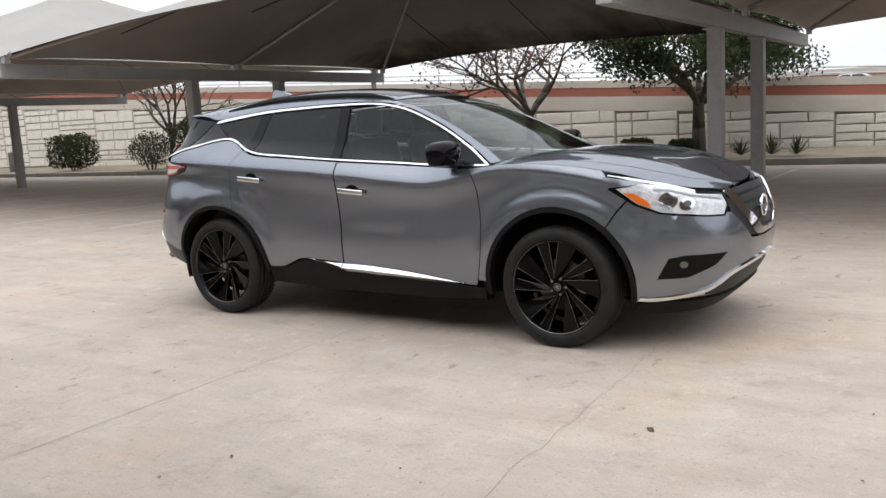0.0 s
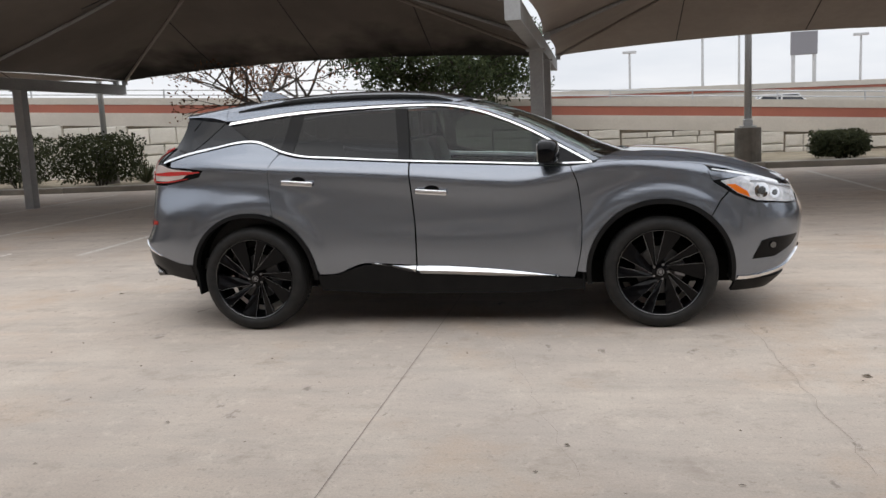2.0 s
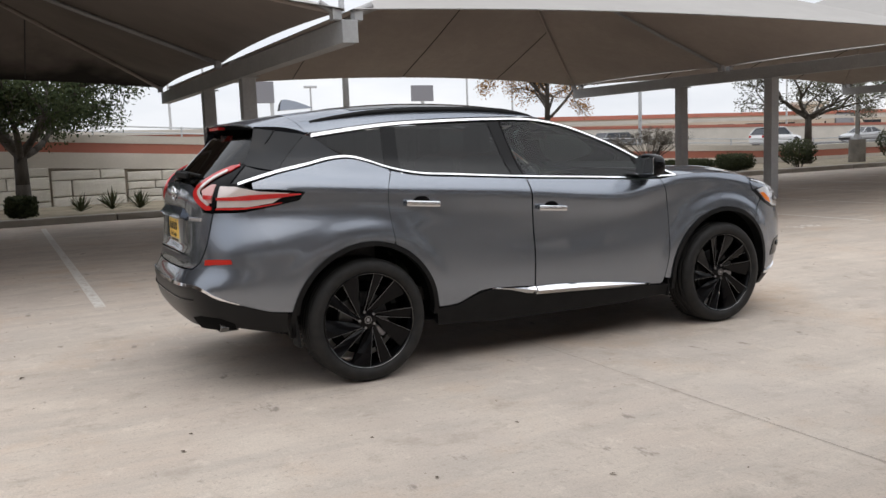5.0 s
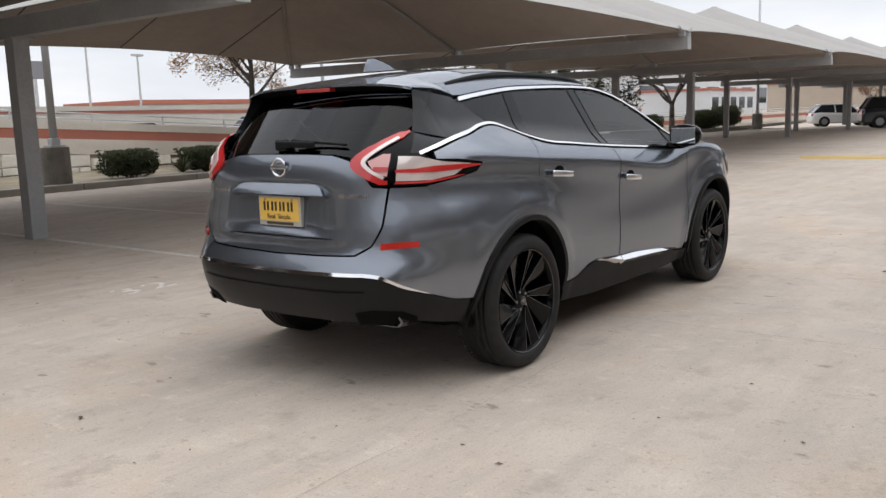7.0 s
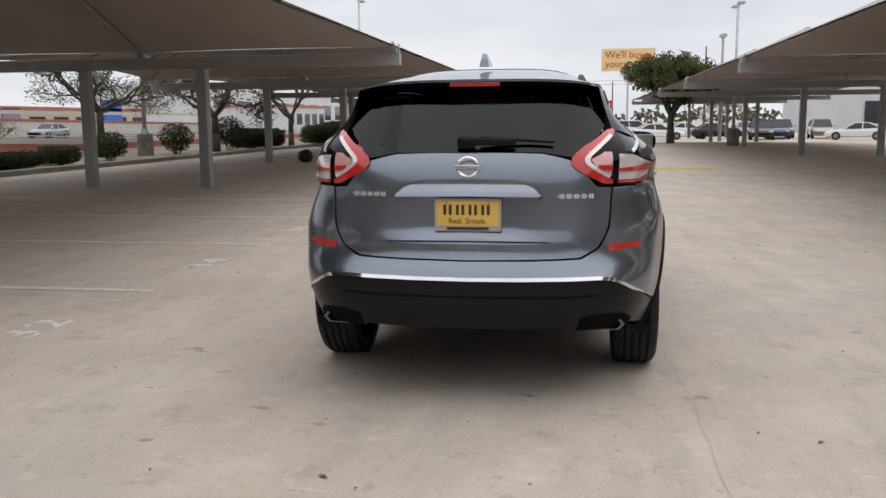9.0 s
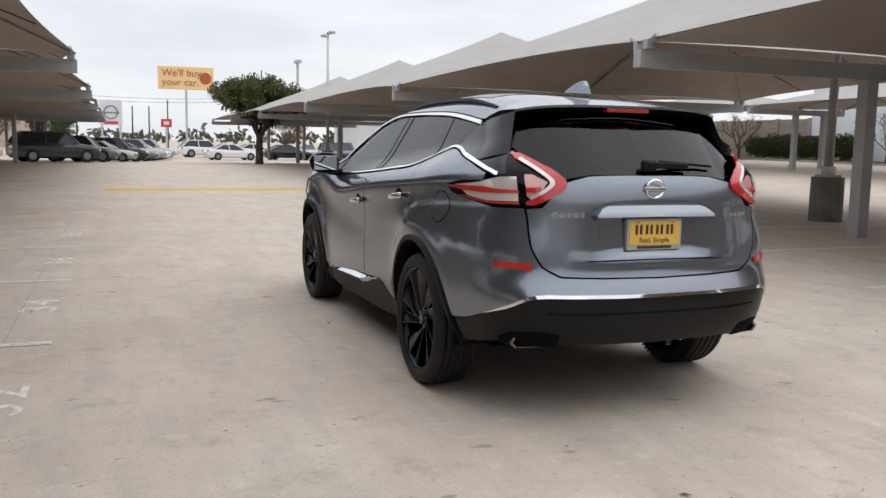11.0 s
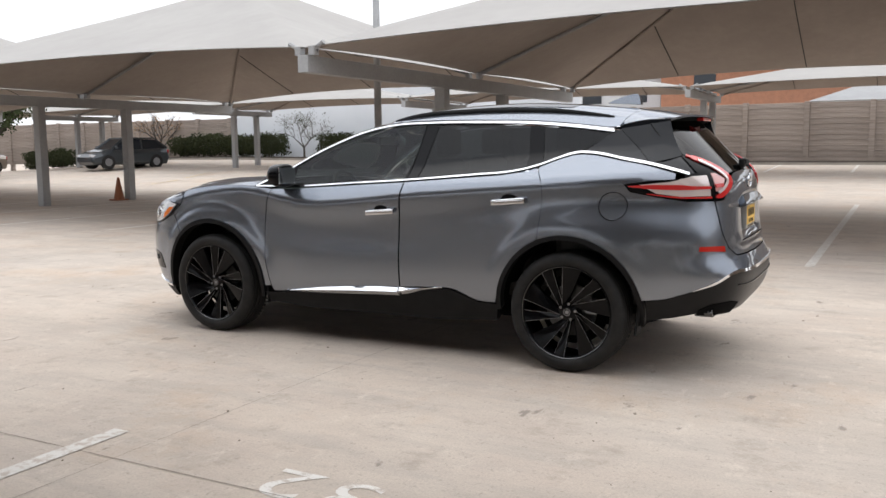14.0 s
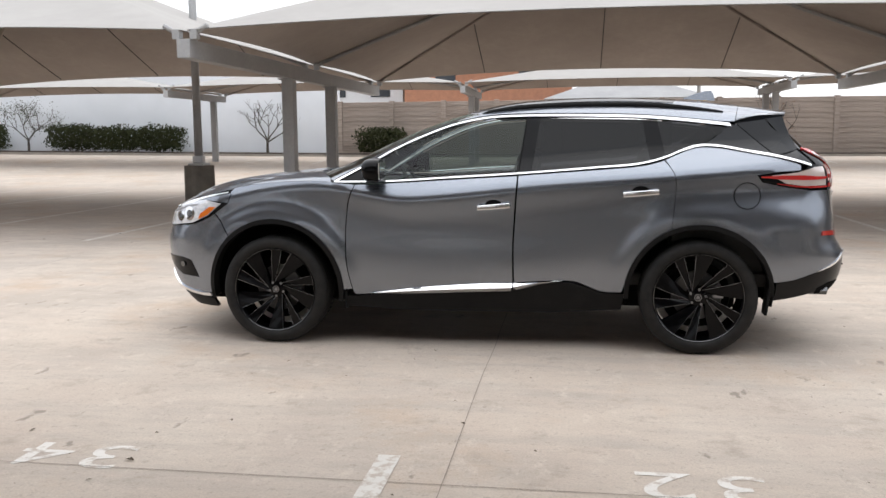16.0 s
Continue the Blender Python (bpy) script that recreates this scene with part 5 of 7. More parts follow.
fw = rail_run(-0.30, 0.70, TOPD, 16) + belt_run(0.74, -0.235, 0.010, 12)
panel("front_window", fw, M_CLEAR, front_door[0], off=-0.006, depth=0.004, gap=0, only=-1)
panel("front_window", fw, M_CLEAR, front_door[1], off=-0.006, depth=0.004, gap=0, only=1)
rw = rail_run(-1.06, -0.385, TOPD, 12) + belt_run(-0.335, -1.105, 0.010, 12)
panel("rear_window", rw, M_TINT, rear_door[0], off=-0.006, depth=0.004, gap=0, only=-1)
panel("rear_window", rw, M_TINT, rear_door[1], off=-0.006, depth=0.004, gap=0, only=1)
qw = rail_run(-1.60, -1.155, TOPD, 8) + belt_run(-1.20, -1.43, 0.010, 6)
panel("quarter_window", [sd(*p) for p in qw], M_TINT, car, off=-0.006, depth=0.004, gap=0)
panel("pillar_trim", [rail_pt(s_at(-0.30), TOPD)] + [(-0.235, float(belt_z(-0.235)) + 0.01), (-0.335, float(belt_z(-0.335)) + 0.01), rail_pt(s_at(-0.385), TOPD)], M_GLOSSBLACK, car, off=-0.002, depth=0.02, gap=0, label="gloss black centre pillar")
panel("door_seam", strip([(-0.295, 1.53), (-0.252, 1.16)], 0.006), M_LINER_SHADE, car, off=0.0, depth=0.003, gap=0)
panel("pillar_trim", [rail_pt(s_at(-1.06), TOPD), (-1.105, float(belt_z(-1.105)) + 0.01), (-1.20, float(belt_z(-1.20)) + 0.01), rail_pt(s_at(-1.155), TOPD)], M_GLOSSBLACK, car, off=-0.003, depth=0.02, gap=0, label="gloss black rear pillar")
panel("mirror_sail", rail_run(0.70, 0.945, TOPD * 0.8, 8) + belt_run(0.93, 0.74, 0.010, 4), M_GLOSSBLACK, car, off=-0.002, depth=0.02, gap=0)
rail_line = [rail_pt(0.05 + i * 0.175, 0.018) for i in range(52)]
panel("window_trim", strip([sd(*p) for p in rail_line if p[0] > -1.63], [0.012 + 0.009 * max(0.0, min(1.0, (-p[0] - 0.2) / 1.4)) for p in rail_line if p[0] > -1.63]), M_CHROME, car, off=0.006, depth=0.014, gap=0, h=0.03, label="chrome strip round the side windows")
panel("belt_trim", strip([sd(*p) for p in belt_run(0.965, -2.10, 0.0, 60)], [0.009] * 30 + [0.010] * 15 + [0.013] * 8 + [0.016] * 8), M_CHROME, car, off=0.006, depth=0.014, gap=0, h=0.03, label="chrome strip along the beltline")

# roof, windscreen, bonnet
def top_panel(name, s0, s1, v0, v1, material, sym, off=0.0, depth=0.02, n=(20, 14), label=""):
    verts, faces, sharp = [], [], []
    vs = [v0 + (v1 - v0) * j / n[1] for j in range(n[1] + 1)]
    if sym:
        cols = [(v, 1) for v in vs] + [(v, -1) for v in vs[::-1][1:]]
        sets = [cols]
    else:
        sets = [[(v, -1) for v in vs], [(v, 1) for v in vs]]
    obs = []
    for cols in sets:
        verts = []
        for i in range(n[0] + 1):
            s = s0 + (s1 - s0) * i / n[0]
            for v, side in cols:
                p = top_skin(s, v)
                verts.append((p[0], p[1] * side, p[2] + off))
        w = len(cols)
        faces = []
        for i in range(n[0]):
            for j in range(w - 1):
                q = (i * w + j, i * w + j + 1, (i + 1) * w + j + 1, (i + 1) * w + j)
                faces.append(q)
        a, b, c = (Vector(verts[k]) for k in faces[len(faces) // 2][:3])
        if (b - a).cross(c - a).z < 0:
            faces = [q[::-1] for q in faces]
        obs.append(sheet(name, verts, faces, [], material, car, label))
    return obs


top_panel("windscreen", 0.06, 4.75, 0.085, 1.0, M_SCREEN, True, -0.004)
top_panel("windscreen_pillar", 0.0, 4.8, 0.0, 0.08, M_PAINT, False, n=(24, 3))
top_panel("roof_edge", 4.8, 9.05, 0.0, 0.16, M_PAINT, False, n=(24, 6))
top_panel("roof", 4.8, 9.05, 0.163, 1.0, M_PAINT, True, n=(24, 10))
top_panel("roof_glass", 5.1, 8.2, 0.28, 1.0, M_GLOSSBLACK, True, 0.002, n=(14, 8), label="dark panoramic roof glass")

bonnet = [(1.262 - 0.30 * (i / 12 * 0.86) ** 2, i / 12 * 0.86) for i in range(13)] + [(1.3, 0.865), (1.6, 0.85), (1.9, 0.82), (2.12, 0.78), (2.22, 0.70), (2.262, 0.5), (2.285, 0.25), (2.29, 0.0)]
v, q, s = patch(bonnet, hood_skin, 0.0, 0.02, 0.0, 0.05)
vv = list(v) + [(a, -b, c) for a, b, c in v]
nv = len(v)
sheet("bonnet", vv, list(q) + [tuple(i + nv for i in t)[::-1] for t in q], list(s) + [(a + nv, b + nv) for a, b in s], M_PAINT, car)
panel("fender_top", [(1.04, 0.87), (1.3, 0.873), (1.6, 0.858), (1.9, 0.828), (2.12, 0.788), (2.2, 0.72), (2.27, 0.5), (2.297, 0.3), (2.297, 1.0), (2.1, 1.0), (1.9, 1.0), (1.6, 1.0), (1.3, 1.0), (1.0, 1.0)], M_PAINT, car, f=hood_skin, gap=0.001)
verts, faces = [], []
for i in range(21):
    y = -0.80 + 0.08 * i
    x = 1.30 - 0.30 * (abs(y) / 0.93) ** 2
    verts += [(x, y, float(hood_z(x)) - 0.02 - 0.05 * (abs(y) / 0.8) ** 3), (x - 0.13, y, float(hood_z(x)) - 0.02 - 0.05 * (abs(y) / 0.8) ** 3)]
    if i:
        k = len(verts)
        faces.append((k - 4, k - 3, k - 1, k - 2))
sheet("cowl", verts, faces, [], M_BLACK, car)

# ---- nose ----
centre_panel("front_bumper", [sd(1.86, 0.900), sd(1.92, 0.860), sd(2.07, 0.806), fr(0.50, 0.795), fr(0.33, 0.625), (FC, 0.60), (FC, 0.46), fr(0.45, 0.455), fr(0.60, 0.36), sd(2.0, 0.305), sd(1.88, 0.300)] + sarc(True, FR_ARCH, -8, 48) + [sd(1.80, 0.836)], M_PAINT, car, FC)
centre_panel("grille", [(FC, 0.925), fr(0.30, 0.925), fr(0.485, 0.915), fr(0.49, 0.80), fr(0.325, 0.632), (FC, 0.605)], M_BLACK, car, FC, off=-0.012)
for k in range(5):
    z = 0.66 + 0.055 * k
    centre_panel("grille_bar", [(FC, z - 0.006), fr(0.30 + 0.03 * k, z - 0.006), fr(0.30 + 0.03 * k, z + 0.006), (FC, z + 0.006)], M_CLAD, car, FC, off=-0.004, gap=0)
panel("grille_trim", strip(curve([fr(0.465, 0.915), fr(0.375, 0.80), fr(0.245, 0.668), fr(0.13, 0.642), fr(0.0, 0.640)], 4), [0.040] * 5 + [0.046] * 4 + [0.040] * 3 + [0.034] * 5), M_CHROME, car, off=0.008, depth=0.02, gap=0, label="chrome V-shaped grille surround")
centre_panel("lower_intake", [(FC, 0.455), fr(0.44, 0.448), fr(0.585, 0.36), fr(0.60, 0.30), (FC, 0.29)], M_BLACK, car, FC, off=-0.015)
centre_panel("front_lip", [(FC, 0.285), fr(0.60, 0.295), sd(2.0, 0.298), sd(1.885, 0.292), sd(1.86, 0.225), fr(0.55, 0.205), (FC, 0.205)], M_CLAD, car, FC)
panel("front_trim", strip(curve([sd(1.905, 0.320), sd(2.03, 0.318), fr(0.64, 0.355), fr(0.50, 0.435), fr(0.30, 0.465), fr(0.02, 0.468)], 5), 0.020), M_CHROME, car, off=0.010, depth=0.02, gap=0, h=0.03, label="chrome strip on the front bumper")
head = panel("headlamp", [sd(1.720, 1.042), sd(1.745, 0.955), sd(1.89, 0.860), sd(2.02, 0.808), fr(0.66, 0.778), fr(0.56, 0.772), fr(0.50, 0.835), fr(0.485, 0.905), sd(2.15, 0.940), sd(1.93, 1.010), sd(1.82, 1.030)], M_GLOSSBLACK, car, off=0.004, depth=0.03)
for o, side in zip(head, (-1, 1)):
    panel("lens", [sd(1.785, 0.962), sd(1.90, 0.872), sd(2.03, 0.818), fr(0.66, 0.786), fr(0.572, 0.782), fr(0.525, 0.835), fr(0.53, 0.895), sd(2.19, 0.912), sd(2.10, 0.945), sd(1.99, 0.975), sd(1.92, 0.984), sd(1.85, 0.972)], M_HEADLENS, o, off=0.010, depth=0.01, gap=0.003, h=0.03, only=side, label="clear headlamp lens")
    panel("daylight_strip", strip(curve([sd(1.74, 1.034), sd(1.85, 1.012), sd(1.98, 0.982), sd(2.10, 0.948), sd(2.18, 0.920)], 4), [0.006] * 4 + [0.014] * 5 + [0.020] * 8), M_STRIPLENS, o, off=0.010, depth=0.01, gap=0, h=0.03, only=side, label="white boomerang light strip")
    panel("indicator", [sd(1.825, 0.938), sd(1.885, 0.936), sd(1.965, 0.885), sd(1.985, 0.842), sd(1.90, 0.878)], M_AMBER, o, off=0.013, depth=0.01, gap=0.002, h=0.03, only=side, label="amber corner reflector")
    for cx, cz, r in ((2.06, 0.882, 0.048), (2.15, 0.860, 0.036)):
        bowl = panel("reflector_bowl", [sd(*p) for p in arc(cx, cz, r, 0, 360, 20)[:-1]], M_CHROME, o, off=0.0125, depth=0.01, gap=0, h=0.02, only=side, label="chrome reflector behind the lens")
        panel("projector", [sd(*p) for p in arc(cx, cz, r * 0.52, 0, 360, 14)[:-1]], M_EXHAUST, o, off=0.0145, depth=0.006, gap=0, h=0.02, only=side, label="dark projector lens")
    panel("lens_ridge", strip([sd(1.99, 0.945), sd(2.07, 0.936), sd(2.16, 0.906), fr(0.56, 0.872)], 0.010), M_SATIN, o, off=0.0135, depth=0.006, gap=0, h=0.02, only=side, label="grey ridge inside the lamp")
    panel("fender_point", [sd(1.715, 1.028), sd(1.96, 0.983), sd(1.85, 0.975), sd(1.742, 0.966)], M_PAINT, car, off=0.008, depth=0.02, gap=0, h=0.03, only=side)
fog = panel("fog_recess", [sd(2.0, 0.432), sd(2.065, 0.556), sd(2.15, 0.572), fr(0.57, 0.570), fr(0.635, 0.50), sd(2.16, 0.438)], M_GLOSSBLACK, car, off=0.003, depth=0.02)
for o, side in zip(fog, (-1, 1)):
    panel("fog_lamp", [sd(*p) for p in arc(2.14, 0.520, 0.020, 0, 360, 16)[:-1]], M_EXHAUST, o, off=0.012, depth=0.02, gap=0, h=0.02, only=side, label="round dark fog lamp")

# ---- tail ----
EDGE = curve([rr(0.60, 0.641), rr(0.67, 0.634), rr(0.72, 0.614), rr(0.77, 0.582), sd(-2.12, 0.530), sd(-2.0, 0.490)], 5)
centre_panel("rear_bumper", [(RC, 0.709), rr(0.30, 0.714), rr(0.53, 0.724), rr(0.612, 0.772), rr(0.661, 0.87), rr(0.675, 1.052)] + [sd(-2.08, 1.052)] + curve([sd(*p) for p in ((-2.031, 0.970), (-1.941, 0.860), (-1.851, 0.740))], 4) + sarc(False, RR_ARCH, 143, 168, 8)
             + EDGE[::-1] + [rr(0.35, 0.634), (RC, 0.628)], M_PAINT, car, RC, gap=0.0)
centre_panel("rear_lower_bumper", [(RC, 0.625), rr(0.35, 0.631)] + [(a, z - 0.004) for a, z in EDGE] + [sd(-1.89, 0.468), sd(-1.885, 0.345), sd(-2.03, 0.365), rr(0.76, 0.395), rr(0.5, 0.385), (RC, 0.372)], M_LOWER, car, RC, off=-0.006, depth=0.05, label="dark plastic lower rear bumper")
centre_panel("bumper_step", [(RC, 0.548), rr(0.45, 0.553), rr(0.60, 0.560), rr(0.60, 0.556), rr(0.45, 0.547), (RC, 0.542)], M_GLOSSBLACK, car, RC, off=0.002, gap=0)
TL = [(RC, 0.631), rr(0.35, 0.636)] + EDGE[:-6]
TW = [0.0078] * (len(TL) - 4) + [0.0065, 0.0045, 0.003, 0.0015]
centre_panel("rear_trim", [(a, z + w) for (a, z), w in zip(TL, TW)] + [(a, z - w) for (a, z), w in list(zip(TL, TW))[::-1]], M_CHROME, car, RC, off=0.005, depth=0.015, gap=0, h=0.03, label="chrome strip along the rear bumper")


def tail_skin(a, z):
    """The tailgate, pressed in round the plate."""
    p = skin(a, z)
    y, z = p[..., 1], p[..., 2]
    m = step(0.345, 0.265, np.abs(y) + 0.25 * np.abs(z - 1.0)) * step(0.80, 0.845, z) * step(1.06, 1.03, z)
    fold = 0.010 * np.exp(-((z - 0.80) / 0.02) ** 2)
    return p + np.stack([0.024 * m - fold * step(0.55, 0.40, np.abs(y)), 0 * m, 0 * m], -1)


def lip_skin(a, z):
    p = skin(a, z)
    return p - np.stack([0.002 + 0.034 * np.clip((1.074 - p[..., 2]) / 0.055, 0, 1), 0 * p[..., 1], 0 * p[..., 2]], -1)


GE = spline([(0.0, 0.0), (0.3, 0.022), (0.5, 0.075), (0.635, 0.150), (0.75, 0.23)])


def glass_skin(y, z):
    """The rear window, gently bowed: across and height."""
    y, z = np.asarray(y, float), np.asarray(z, float)
    return np.stack([-2.283 + 1.02 * (z - 1.22) + GE(np.abs(y)), y, z], -1)


hatch = centre_panel("tailgate", [(RC, 0.716), rr(0.30, 0.720), rr(0.525, 0.730), rr(0.607, 0.775), rr(0.655, 0.87), rr(0.668, 1.052), rr(0.600, 1.058), rr(0.485, 1.178), rr(0.35, 1.211), (RC, 1.217)], M_PAINT, car, RC, f=tail_skin, h=0.028)
GLASS = [(0.0, 1.220), (0.35, 1.214), (0.495, 1.190), (0.60, 1.29), (0.655, 1.36), (0.655, 1.45), (0.635, 1.51), (0.4, 1.535), (0.0, 1.545)]


def glass_panel(name, poly, material, off, label="", h=0.05):
    v, q, s = patch(poly, glass_skin, off, 0.004, 0, h)
    nv = len(v)
    vv = list(v) + [(a, -b, c) for a, b, c in v]
    qq = list(q) + [tuple(i + nv for i in t)[::-1] for t in q]
    # rear windows face backwards
    a, b, c = (Vector(vv[k]) for k in qq[len(q) // 2][:3])
    if (b - a).cross(c - a).x > 0:
        qq = [t[::-1] for t in qq]
    return sheet(name, vv, qq, list(s) + [(i + nv, k + nv) for i, k in s], material, hatch, label)


glass_panel("rear_glass", GLASS, M_TINT, 0.0, "dark tinted rear window")
glass_panel("glass_border", [(0.495, 1.192), (0.60, 1.29), (0.655, 1.36), (0.655, 1.45), (0.635, 1.51), (0.575, 1.51), (0.595, 1.44), (0.59, 1.36), (0.55, 1.30), (0.45, 1.213), (0.0, 1.240), (0.0, 1.2215), (0.35, 1.2155)], M_GLOSSBLACK, -0.002)
panel("rear_pillar", [sd(-1.44, 1.345), sd(-1.615, 1.474), sd(-1.662, 1.474), sd(-1.77, 1.378), sd(-1.89, 1.268), sd(-1.87, 1.266), sd(-1.71, 1.300), sd(-1.545, 1.331)], M_FIN, car, off=-0.004, gap=0, label="gloss black rear roof pillar")
panel("pillar_foot", [sd(-1.86, 1.269), sd(-1.875, 1.286), rr(0.672, 1.322), rr(0.672, 1.226), sd(-2.10, 1.204), sd(-2.04, 1.224), sd(-1.97, 1.246)], M_FIN, car, off=-0.003, gap=0, h=0.03, label="gloss black pillar foot over the tail lamp")
panel("pillar_seam", strip([sd(-1.70, 1.462), sd(-1.80, 1.36), sd(-1.885, 1.268)], 0.005), M_LINER_SHADE, car, off=-0.002, depth=0.003, gap=0)
centre_panel("handle_garnish", [(RC, 1.070), rr(0.27, 1.068), rr(0.305, 1.055), rr(0.345, 1.020), rr(0.33, 1.012), (RC, 1.016)], M_PAINT, hatch, RC, off=0.0, depth=0.045, gap=0, h=0.02, f=lip_skin)
# Thin black line along the fold, painted as its shade.
centre_panel("tailgate_crease", [(RC, 0.806), rr(0.36, 0.804), rr(0.40, 0.801), rr(0.36, 0.799), (RC, 0.800)], M_LINER_SHADE, hatch, RC, off=0.0005, depth=0.004, gap=0, f=tail_skin)

# tail lamps: outer and inner units
outer = panel("tail_lamp", [sd(-1.750, 1.151), sd(-1.90, 1.173), sd(-2.03, 1.183), rr(0.76, 1.215), rr(0.682, 1.222), rr(0.682, 1.058), sd(-2.08, 1.058), sd(-1.93, 1.081), sd(-1.785, 1.111)], M_GLOSSBLACK, car, off=0.004, depth=0.03)
inner = panel("tail_lamp", [rr(0.672, 1.325), rr(0.672, 1.056), rr(0.600, 1.062), rr(0.488, 1.180), rr(0.58, 1.262)], M_GLOSSBLACK, hatch, off=0.004, depth=0.03)
for o, side in zip(outer, (-1, 1)):
    panel("clear_lens", [sd(-1.83, 1.155), sd(-2.0, 1.172), rr(0.76, 1.200), rr(0.692, 1.204), rr(0.692, 1.082), sd(-2.06, 1.080), sd(-1.93, 1.098)], M_CLEARLENS, o, off=0.008, depth=0.01, gap=0.003, h=0.03, only=side, label="clear tail lamp lens")
    panel("red_lens", strip([sd(-1.775, 1.144), sd(-1.90, 1.140), sd(-2.05, 1.136), rr(0.76, 1.132), rr(0.692, 1.132)], [0.006, 0.026, 0.030, 0.020, 0.014]), M_REDLENS, o, off=0.013, depth=0.01, gap=0, h=0.03, only=side, label="red tail lamp lens")
    panel("red_lens", strip([sd(-1.88, 1.100), sd(-2.0, 1.083), sd(-2.08, 1.076), rr(0.692, 1.076)], [0.004, 0.009, 0.011, 0.011]), M_REDLENS, o, off=0.013, depth=0.01, gap=0, h=0.03, only=side, label="red tail lamp lens")
for o, side in zip(inner, (-1, 1)):
    panel("clear_lens", [rr(0.665, 1.215), rr(0.628, 1.215), rr(0.560, 1.180), rr(0.610, 1.115), rr(0.665, 1.105)], M_PINKLENS, o, off=0.007, depth=0.01, gap=0.003, h=0.03, only=side, label="clear tail lamp lens")
    panel("red_lens", strip(curve([rr(0.668, 1.312), rr(0.606, 1.258), rr(0.519, 1.182), rr(0.565, 1.122), rr(0.640, 1.082), rr(0.664, 1.080)], 5), [0.012] * 2 + [0.028] * 5 + [0.036] * 8 + [0.030] * 6 + [0.020] * 5), M_REDLENS, o, off=0.012, depth=0.01, gap=0, h=0.025, only=side, label="red boomerang tail lamp lens")
    panel("light_strip", strip(curve([rr(0.655, 1.282), rr(0.612, 1.240), rr(0.551, 1.182), rr(0.588, 1.136), rr(0.650, 1.100)], 5), 0.013), M_CLEARLENS, o, off=0.016, depth=0.006, gap=0, h=0.02, only=side, label="pale light strip")
    panel("red_lens", strip([rr(0.664, 1.140), rr(0.600, 1.142)], 0.022), M_REDLENS, o, off=0.013, depth=0.01, gap=0, h=0.03, only=side, label="red tail lamp lens")
panel("rear_reflector", [rr(0.655, 0.757), rr(0.655, 0.790), rr(0.73, 0.795), rr(0.80, 0.796), rr(0.805, 0.769), rr(0.73, 0.765)], M_REFLECT, car, off=0.006, depth=0.01, gap=0, h=0.03, label="red rear reflector")

# spoiler over the rear window
def spoiler():
    verts, faces = [], []
    cols = [(v / 14, 1) for v in range(15)] + [(v / 14, -1) for v in range(13, -1, -1)]
    n = 8
    for lay in (0, 1):
        for i in range(n + 1):
            s = 9.06 + 0.94 * i / n
            for v, side in cols:
                p = top_skin(s, v)
                drop = lay * (0.012 + 0.055 * (1 - i / n))
                verts.append((float(p[0]), float(p[1]) * side * 1.0, float(p[2]) - drop))
    w = len(cols)
    base = (n + 1) * w
    for i in range(n):
        for j in range(w - 1):
            q = (i * w + j, i * w + j + 1, (i + 1) * w + j + 1, (i + 1) * w + j)
            faces.append(q[::-1])
            faces.append(tuple(k + base for k in q))
    for j in range(w - 1):
        k = n * w + j
        faces.append((k, k + 1, k + 1 + base, k + base))
    for i in range(n):
        for j in (0, w - 1):
            a, b = i * w + j, (i + 1) * w + j
            faces.append((a, b, b + base, a + base))
    sharp = [(n * w + j, n * w + j + 1) for j in range(w - 1)] + [(n * w + j + base, n * w + j + 1 + base) for j in range(w - 1)]
    return sheet("spoiler", verts, faces, sharp, M_PAINT, car)


sp = spoiler()
verts, faces = [], []
for i in range(33):
    side = 1 if i <= 16 else -1
    k = (i if i <= 16 else 32 - i) / 16
    a = top_skin(9.97, k)
    y = float(a[1])
    b = glass_skin(min(y, 0.64), 1.515 + 0.02 * k)
    b = (float(b[0]) + 0.004, min(y, 0.64) * side, float(b[2]))
    a = (float(a[0]) + 0.006, y * side, float(a[2]) - 0.014)
    m = ((a[0] * 0.5 + b[0] * 0.5), (a[1] + b[1]) / 2, a[2] * 0.65 + b[2] * 0.35)
    verts += [a, m, b]
    if i:
        n = len(verts)
        faces += [(n - 6, n - 5, n - 2, n - 3), (n - 5, n - 4, n - 1, n - 2)]
# Underside coloured matte black to carry the shadow below the spoiler.
sheet("spoiler_underside", verts, faces, [], M_LINER_SHADE, sp)
